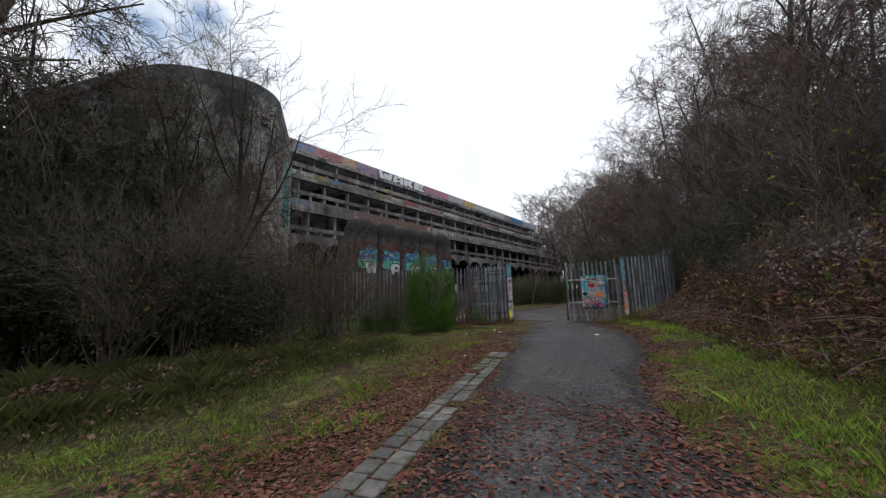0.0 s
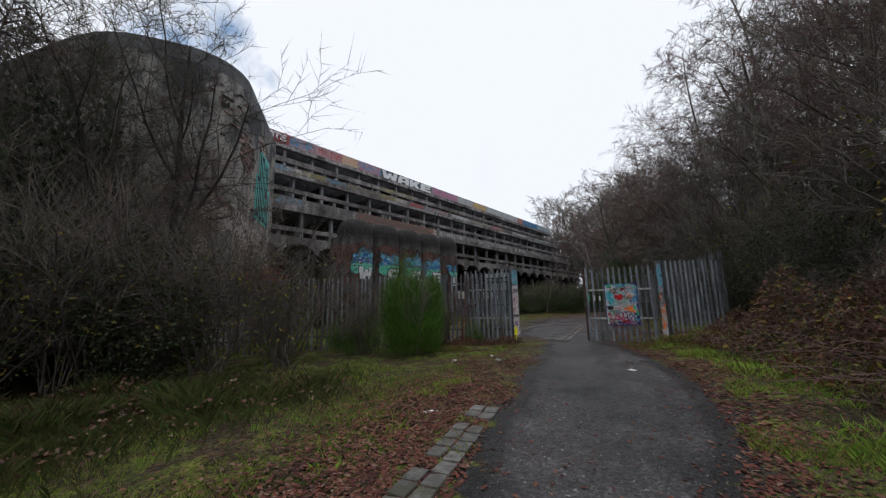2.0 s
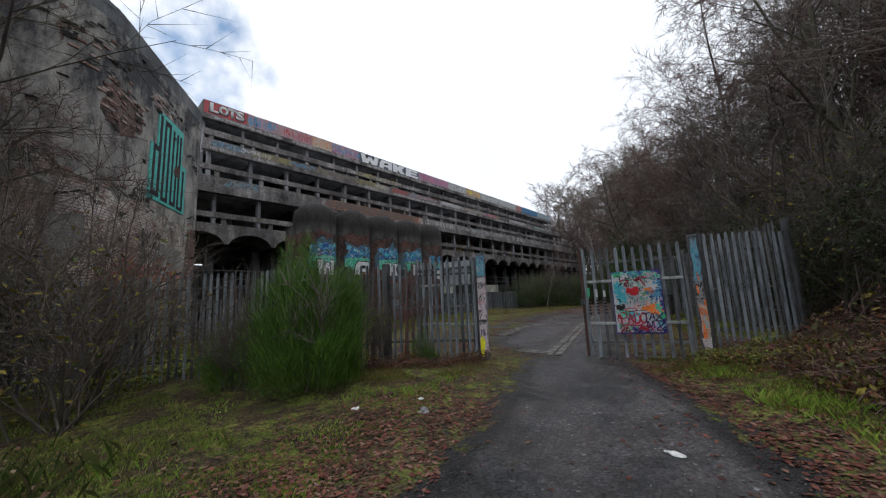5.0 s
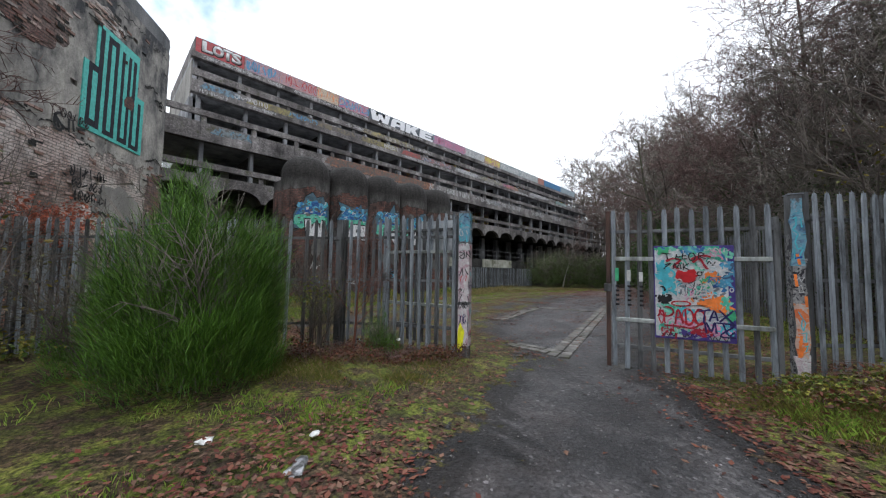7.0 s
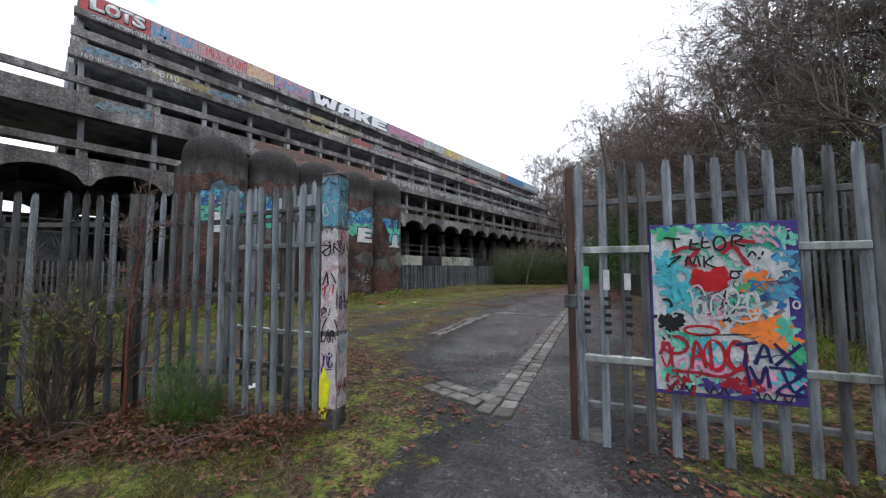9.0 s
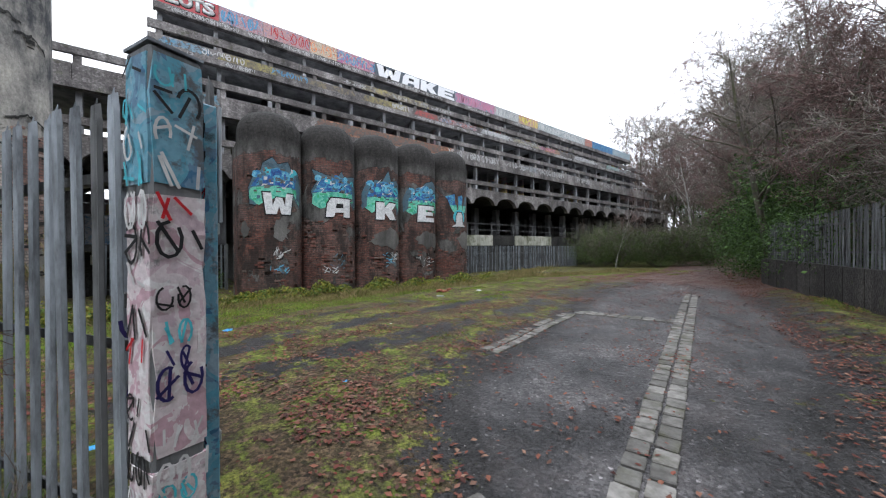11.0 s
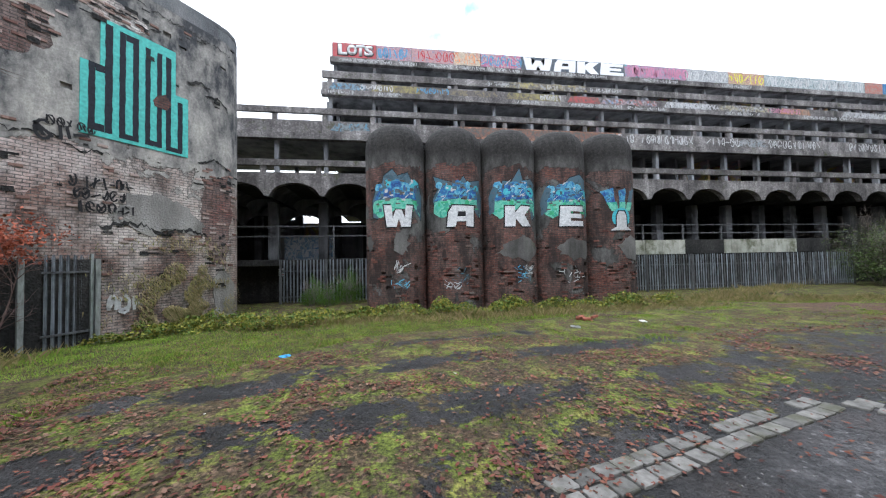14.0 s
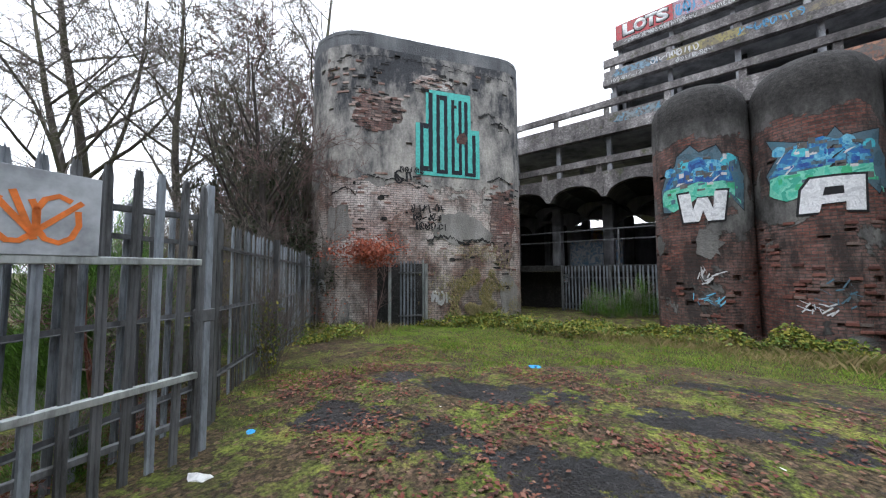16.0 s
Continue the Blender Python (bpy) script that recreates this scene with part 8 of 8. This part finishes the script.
# seeded willowherb stalks rising from the bracken
hw = random.Random(18)
SEED_M = leafy("seed_fluff", [(0.16, 0.12, 0.115), (0.1, 0.07, 0.065), (0.24, 0.2, 0.19)])
for k in range(3):
    wv = Wood()
    fl_v, fl_f = [], []
    for _ in range(9):
        p = Vector((hw.gauss(0, 0.25), hw.gauss(0, 0.25), 0))
        d = Vector((hw.gauss(0, 0.15), hw.gauss(0, 0.15), 1)).normalized()
        L = hw.uniform(1.3, 2.0)
        wv.tube([p, p + d * L * 0.5, p + d * L + Vector((hw.gauss(0, 0.1), hw.gauss(0, 0.1), 0))], 0.006, 0.003, 3)
        for _ in range(30):
            c = p + d * L * hw.uniform(0.68, 1.0) + Vector((hw.gauss(0, 0.045), hw.gauss(0, 0.045), 0))
            a = Vector((hw.gauss(0, 1), hw.gauss(0, 1), hw.gauss(0, 1))).normalized() * 0.03
            b2 = a.orthogonal() * 0.5
            q = len(fl_v)
            fl_v += [c - a, c + b2, c + a, c - b2]
            fl_f += [(q, q + 1, q + 2), (q, q + 2, q + 3)]
    stalk_me, fluff_me = wv.mesh("stalk_cluster", M_TWIG_RED), mat_on(raw("seed_fluff", fl_v, fl_f), SEED_M)
    for j in range(6):
        y = hw.uniform(2, 13)
        x = road_x(y) + hw.uniform(4.0, 7.0)
        t = thing("willowherb_clump", "dead willowherb stalks with pale fluffy seed heads", "weeds", Matrix.Translation((x, y, ground_z(x, y))) @ pose(0, 0, 0, 0, 0, hw.uniform(0, 360)), "willowherb")
        part("stalk", stalk_me, None, t)
        tagged(part("seed_fluff", fluff_me, None, t), kind="stuff")


drum_foot = [(-19.25 + vr.uniform(-0.25, 0.45), 14.8 + i * 0.27) for i in range(48)] + [(-17.6 - vr.random() * 1.6, 9.0 + i * 0.3) for i in range(20)]
bramble_patch("bramble_leaves", "green and yellow bramble leaves along the brick drums", 26000, drum_foot, 0.26, 0.5, M_BRAMBLE_G, 0.045, 12)
bramble_canes("thin bramble stems along the brick drums", 300, drum_foot, 0.3, 0.8, 36)
tower_foot = [tw(0.8 + vr.gauss(0, 0.9), abs(vr.gauss(0.15, 0.4))) for _ in range(24)] + [(-13.2 + vr.gauss(0, 0.5), 8 + vr.gauss(0, 0.9)) for _ in range(14)]
bramble_patch("bramble_leaves", "bramble leaves at the tower foot", 7000, tower_foot, 0.2, 0.45, M_BRAMBLE_G, 0.04, 37)

# ---- litter ----
def crumple(size, seed, stretch_x=1.0, flatness=0.5):
    r = random.Random(seed)
    bm = bmesh.new()
    bmesh.ops.create_icosphere(bm, subdivisions=2, radius=size)
    for v in bm.verts:
        v.co *= r.uniform(0.6, 1.15)
        v.co.x *= stretch_x
        v.co.z = max(-size * 0.3, v.co.z) * flatness
    return bm


M_FOIL = plain("crumpled_foil", (0.3, 0.3, 0.31), 0.3, 0.7, 0.5, 25)
M_PLASTIC = plain("white_plastic", (0.7, 0.7, 0.68), 0.35)
M_BLUEP = plain("blue_plastic", (0.05, 0.3, 0.6), 0.35)
for x, y, s, sx, m, lab, cat, nm in (
    (-5.6, 9.95, 0.1, 1.8, M_FOIL, "crumpled silver snack bag on the verge", "litter", "litter_bag"),
    (-6.65, 9.56, 0.07, 1.2, M_PLASTIC, "white plastic scrap in the grass", "litter", "plastic_scrap"),
    (-5.95, 10.25, 0.045, 1.6, M_PLASTIC, "flattened white carton by the drive", "litter", "carton"),
    (-2.75, 10.4, 0.05, 2.0, M_PLASTIC, "flattened white wrapper on the drive", "litter", "wrapper"),
    (-4.45, 6.3, 0.09, 1.3, M_PLASTIC, "torn paper scrap among leaves", "litter", "paper_scrap"),
    (-9.4, 15.1, 0.07, 1.4, M_BLUEP, "crushed blue drinks can on the moss", "litter", "drinks_can"),
    (-8.75, 13.35, 0.1, 1.7, M_PLASTIC, "plastic bottle with blue label by the gate", "litter", "plastic_bottle"),
    (-9.4, 12.75, 0.08, 2.0, M_BLUEP, "blue plastic strip in the grass", "litter", "plastic_strip"),
    (-13.6, 14.2, 0.08, 1.5, M_BLUEP, "turquoise wrapper on the grass", "litter", "wrapper"),
    (-11.2, 14.0, 0.06, 1.2, M_PLASTIC, "white paper scrap in the yard", "litter", "paper_scrap"),
    (-12.0, 17.2, 0.06, 1.2, M_PLASTIC, "white cup lid in the yard", "litter", "cup_lid"),
    (-15.3, 21.2, 0.12, 2.2, M_FOIL, "crumpled sheet of grey plastic on the grass", "litter", "plastic_sheet"),
    (-15.5, 23.4, 0.08, 1.8, M_PLASTIC, "white wrapper on the grass", "litter", "wrapper"),
    (-4.8, 14.75, 0.14, 1.2, M_SETT, "loose lump of stone by the gate", "stone", "stone")):
    tagged(part(nm, crumple(s, int(x * 100), sx, 0.45), m, m=Matrix.Translation((x, y, ground_z(x, y) + s * 0.12 + (0.03 if nm in ("carton", "wrapper") else 0))) @ pose(0, 0, 0, 0, 0, x * 70)), lab, cat)
pile = thing("brick_rubble", "small heap of broken red brick on the grass", "rubble", Matrix.Translation((-16.2, 22.1, ground_z(-16.2, 22.1))))
M_RB = plain("loose_brick", (0.26, 0.09, 0.06), 0.9, 0, 0.4)
for i in range(9):
    part("brick", cuboid(-0.11, 0.11, -0.05, 0.05, -0.035, 0.035, 0.008), M_RB, pile, m=pose(vr.uniform(-0.25, 0.25), vr.uniform(-0.2, 0.2), 0.04 + 0.05 * (i // 4), vr.uniform(-15, 15), vr.uniform(-15, 15), vr.uniform(0, 180)))
sg = thing("warning_sign", "small white warning notice on the dark wall", "sign", Matrix.Translation((X4 - 0.9, 10.6, 1.35)))
part("sign_plate", cuboid(-0.01, 0.01, -0.14, 0.14, 0.0, 0.4, 0.003), M_PLASTIC, sg)
for q in range(3):
    part("text_bar", cuboid(0.011, 0.014, -0.1, 0.1, 0.06 + q * 0.1, 0.1 + q * 0.1), M_RED if q == 0 else M_BLACK, sg)

# reddish sapling at the fence and dry growth on the tower foot
M_SAPL = plain("orange_sapling_bark", (0.15, 0.058, 0.036), 0.7)
sap_trunk, sap_crown = tree_meshes(46, 2.35, 0.026, [(15, 50, 0.34, 0.2, 0.04), (7, 45, 0.5, 0.25, 0.0), (5, 42, 0.55, 0.25, 0.0)], M_SAPL, M_TWIG_RED, 0.05, 0.35, 0.003)
t = thing("sapling", "thin orange-barked sapling growing against the fence", "sapling", Matrix.Translation((-8.3, 12.0, ground_z(-8.3, 12.0))))
part("trunk", sap_trunk, None, t)
part("crown", sap_crown, None, t)
wl_r = random.Random(61)
wv, wf = [], []
for _ in range(6500):
    u = wl_r.gauss(1.2, 0.7)
    z = abs(wl_r.gauss(0, 1)) * 1.1 + 0.3
    if z > 3.0 or noise.noise(Vector((u * 1.6, z * 1.6, 3))) < -0.05:
        continue
    p, nr = on_tower(u)
    c = Vector((p.x + nr.x * 0.06, p.y + nr.y * 0.06, z))
    a = Vector((wl_r.gauss(0, 0.4), wl_r.gauss(0, 0.4), -1)).normalized() * wl_r.uniform(0.05, 0.16)
    b2 = Vector((-nr.y, nr.x, 0)) * 0.014
    q = len(wv)
    off = Vector((nr.x, nr.y, 0)) * wl_r.uniform(0, 0.12)
    wv += [c - b2, c + b2, c + a + off]
    wf += [(q, q + 1, q + 2)]
tagged(part("wall_growth", raw("wall_growth", wv, wf), M_STRAW), "dry hanging grass and creepers on the tower foot", "creeper", kind="stuff")

# loose gravel on the drive
gr = random.Random(71)
gv, gf = [], []
for _ in range(20000):
    y = gr.uniform(-2, 27)
    a, b = road_edges(y)
    x = gr.uniform(a, b)
    z = ground_z(x, y) + 0.03
    s = 0.004 + 0.011 * gr.random() ** 3
    q = len(gv)
    t = gr.uniform(0, math.tau)
    gv += [(x + s * math.cos(t + k * 2.1) * gr.uniform(0.7, 1.2), y + s * math.sin(t + k * 2.1) * gr.uniform(0.7, 1.2), z - 0.003) for k in range(3)] + [(x, y, z + s * gr.uniform(0.5, 1.0))]
    gf += [(q, q + 1, q + 3), (q + 1, q + 2, q + 3), (q + 2, q, q + 3)]
tagged(part("gravel", raw("gravel", gv, gf), leafy("gravel_stone", [(0.06, 0.06, 0.06), (0.14, 0.135, 0.13), (0.3, 0.29, 0.28)], 0.8)), "loose grey gravel chips on the drive", "gravel", kind="stuff")

# low twiggy growth standing in the bracken
for _ in range(20):
    y = vr.uniform(0, 13)
    x = road_x(y) + vr.uniform(3.9, 7.2)
    k, sc = vr.randrange(3), vr.uniform(0.32, 0.6)
    shrub(x, y, BARE[k], THIN[k % 2], "bramble_bush", "tangled bramble bush with yellowing leaves", "bush", (sc, sc, sc), vr.uniform(0, 360))
# bricks standing proud of the eroded drum faces
BR = make(cuboid(-0.5, 0.5, -0.5, 0.5, -0.5, 0.5, 0.06), "brick")
gb = Graph("proud_brick", 0.9)
bcol = gb.ramp(gb.rnd(), [(0.0, (0.07, 0.03, 0.025)), (0.5, (0.15, 0.06, 0.046)), (0.8, (0.22, 0.1, 0.078)), (1.0, (0.14, 0.115, 0.1))])
bcol = gb.mix(0.6, bcol, gb.ramp(gb.noise(gb.pos(), 20, 5, 0.7), [(0.3, 0.45), (0.7, 1.4)]), "MULTIPLY")
BR.materials.append(gb.color(bcol).bump(gb.noise(gb.pos(), 45, 4), 0.5, 0.01).mat)
pb = random.Random(91)
for yc in DRUM_Y:
    w = drum_where(yc)
    for _ in range(56):
        course = pb.randint(2, 38)
        z = course * 0.082
        s = (pb.randint(-6, 5) + (0.5 if course % 2 else 0.0)) * 0.235
        if (yc > 20 and 1.85 < z < 3.05 and abs(s - 0.2) < 1.1) or (yc < 17 and 2.2 < z < 3.2):
            continue
        if abs(s) > 1.35 or noise.noise(Vector((s * 1.3, z * 0.8, yc))) < -0.1:
            continue
        p, nr = w(s)
        part("brick", BR, None, drums, m=Matrix.LocRotScale((p.x - nr.x * 0.02, p.y - nr.y * 0.02, z + 0.04), Euler((0, 0, math.atan2(nr.y, nr.x) + pb.uniform(-0.06, 0.06))), (0.09, 0.222, 0.07)))
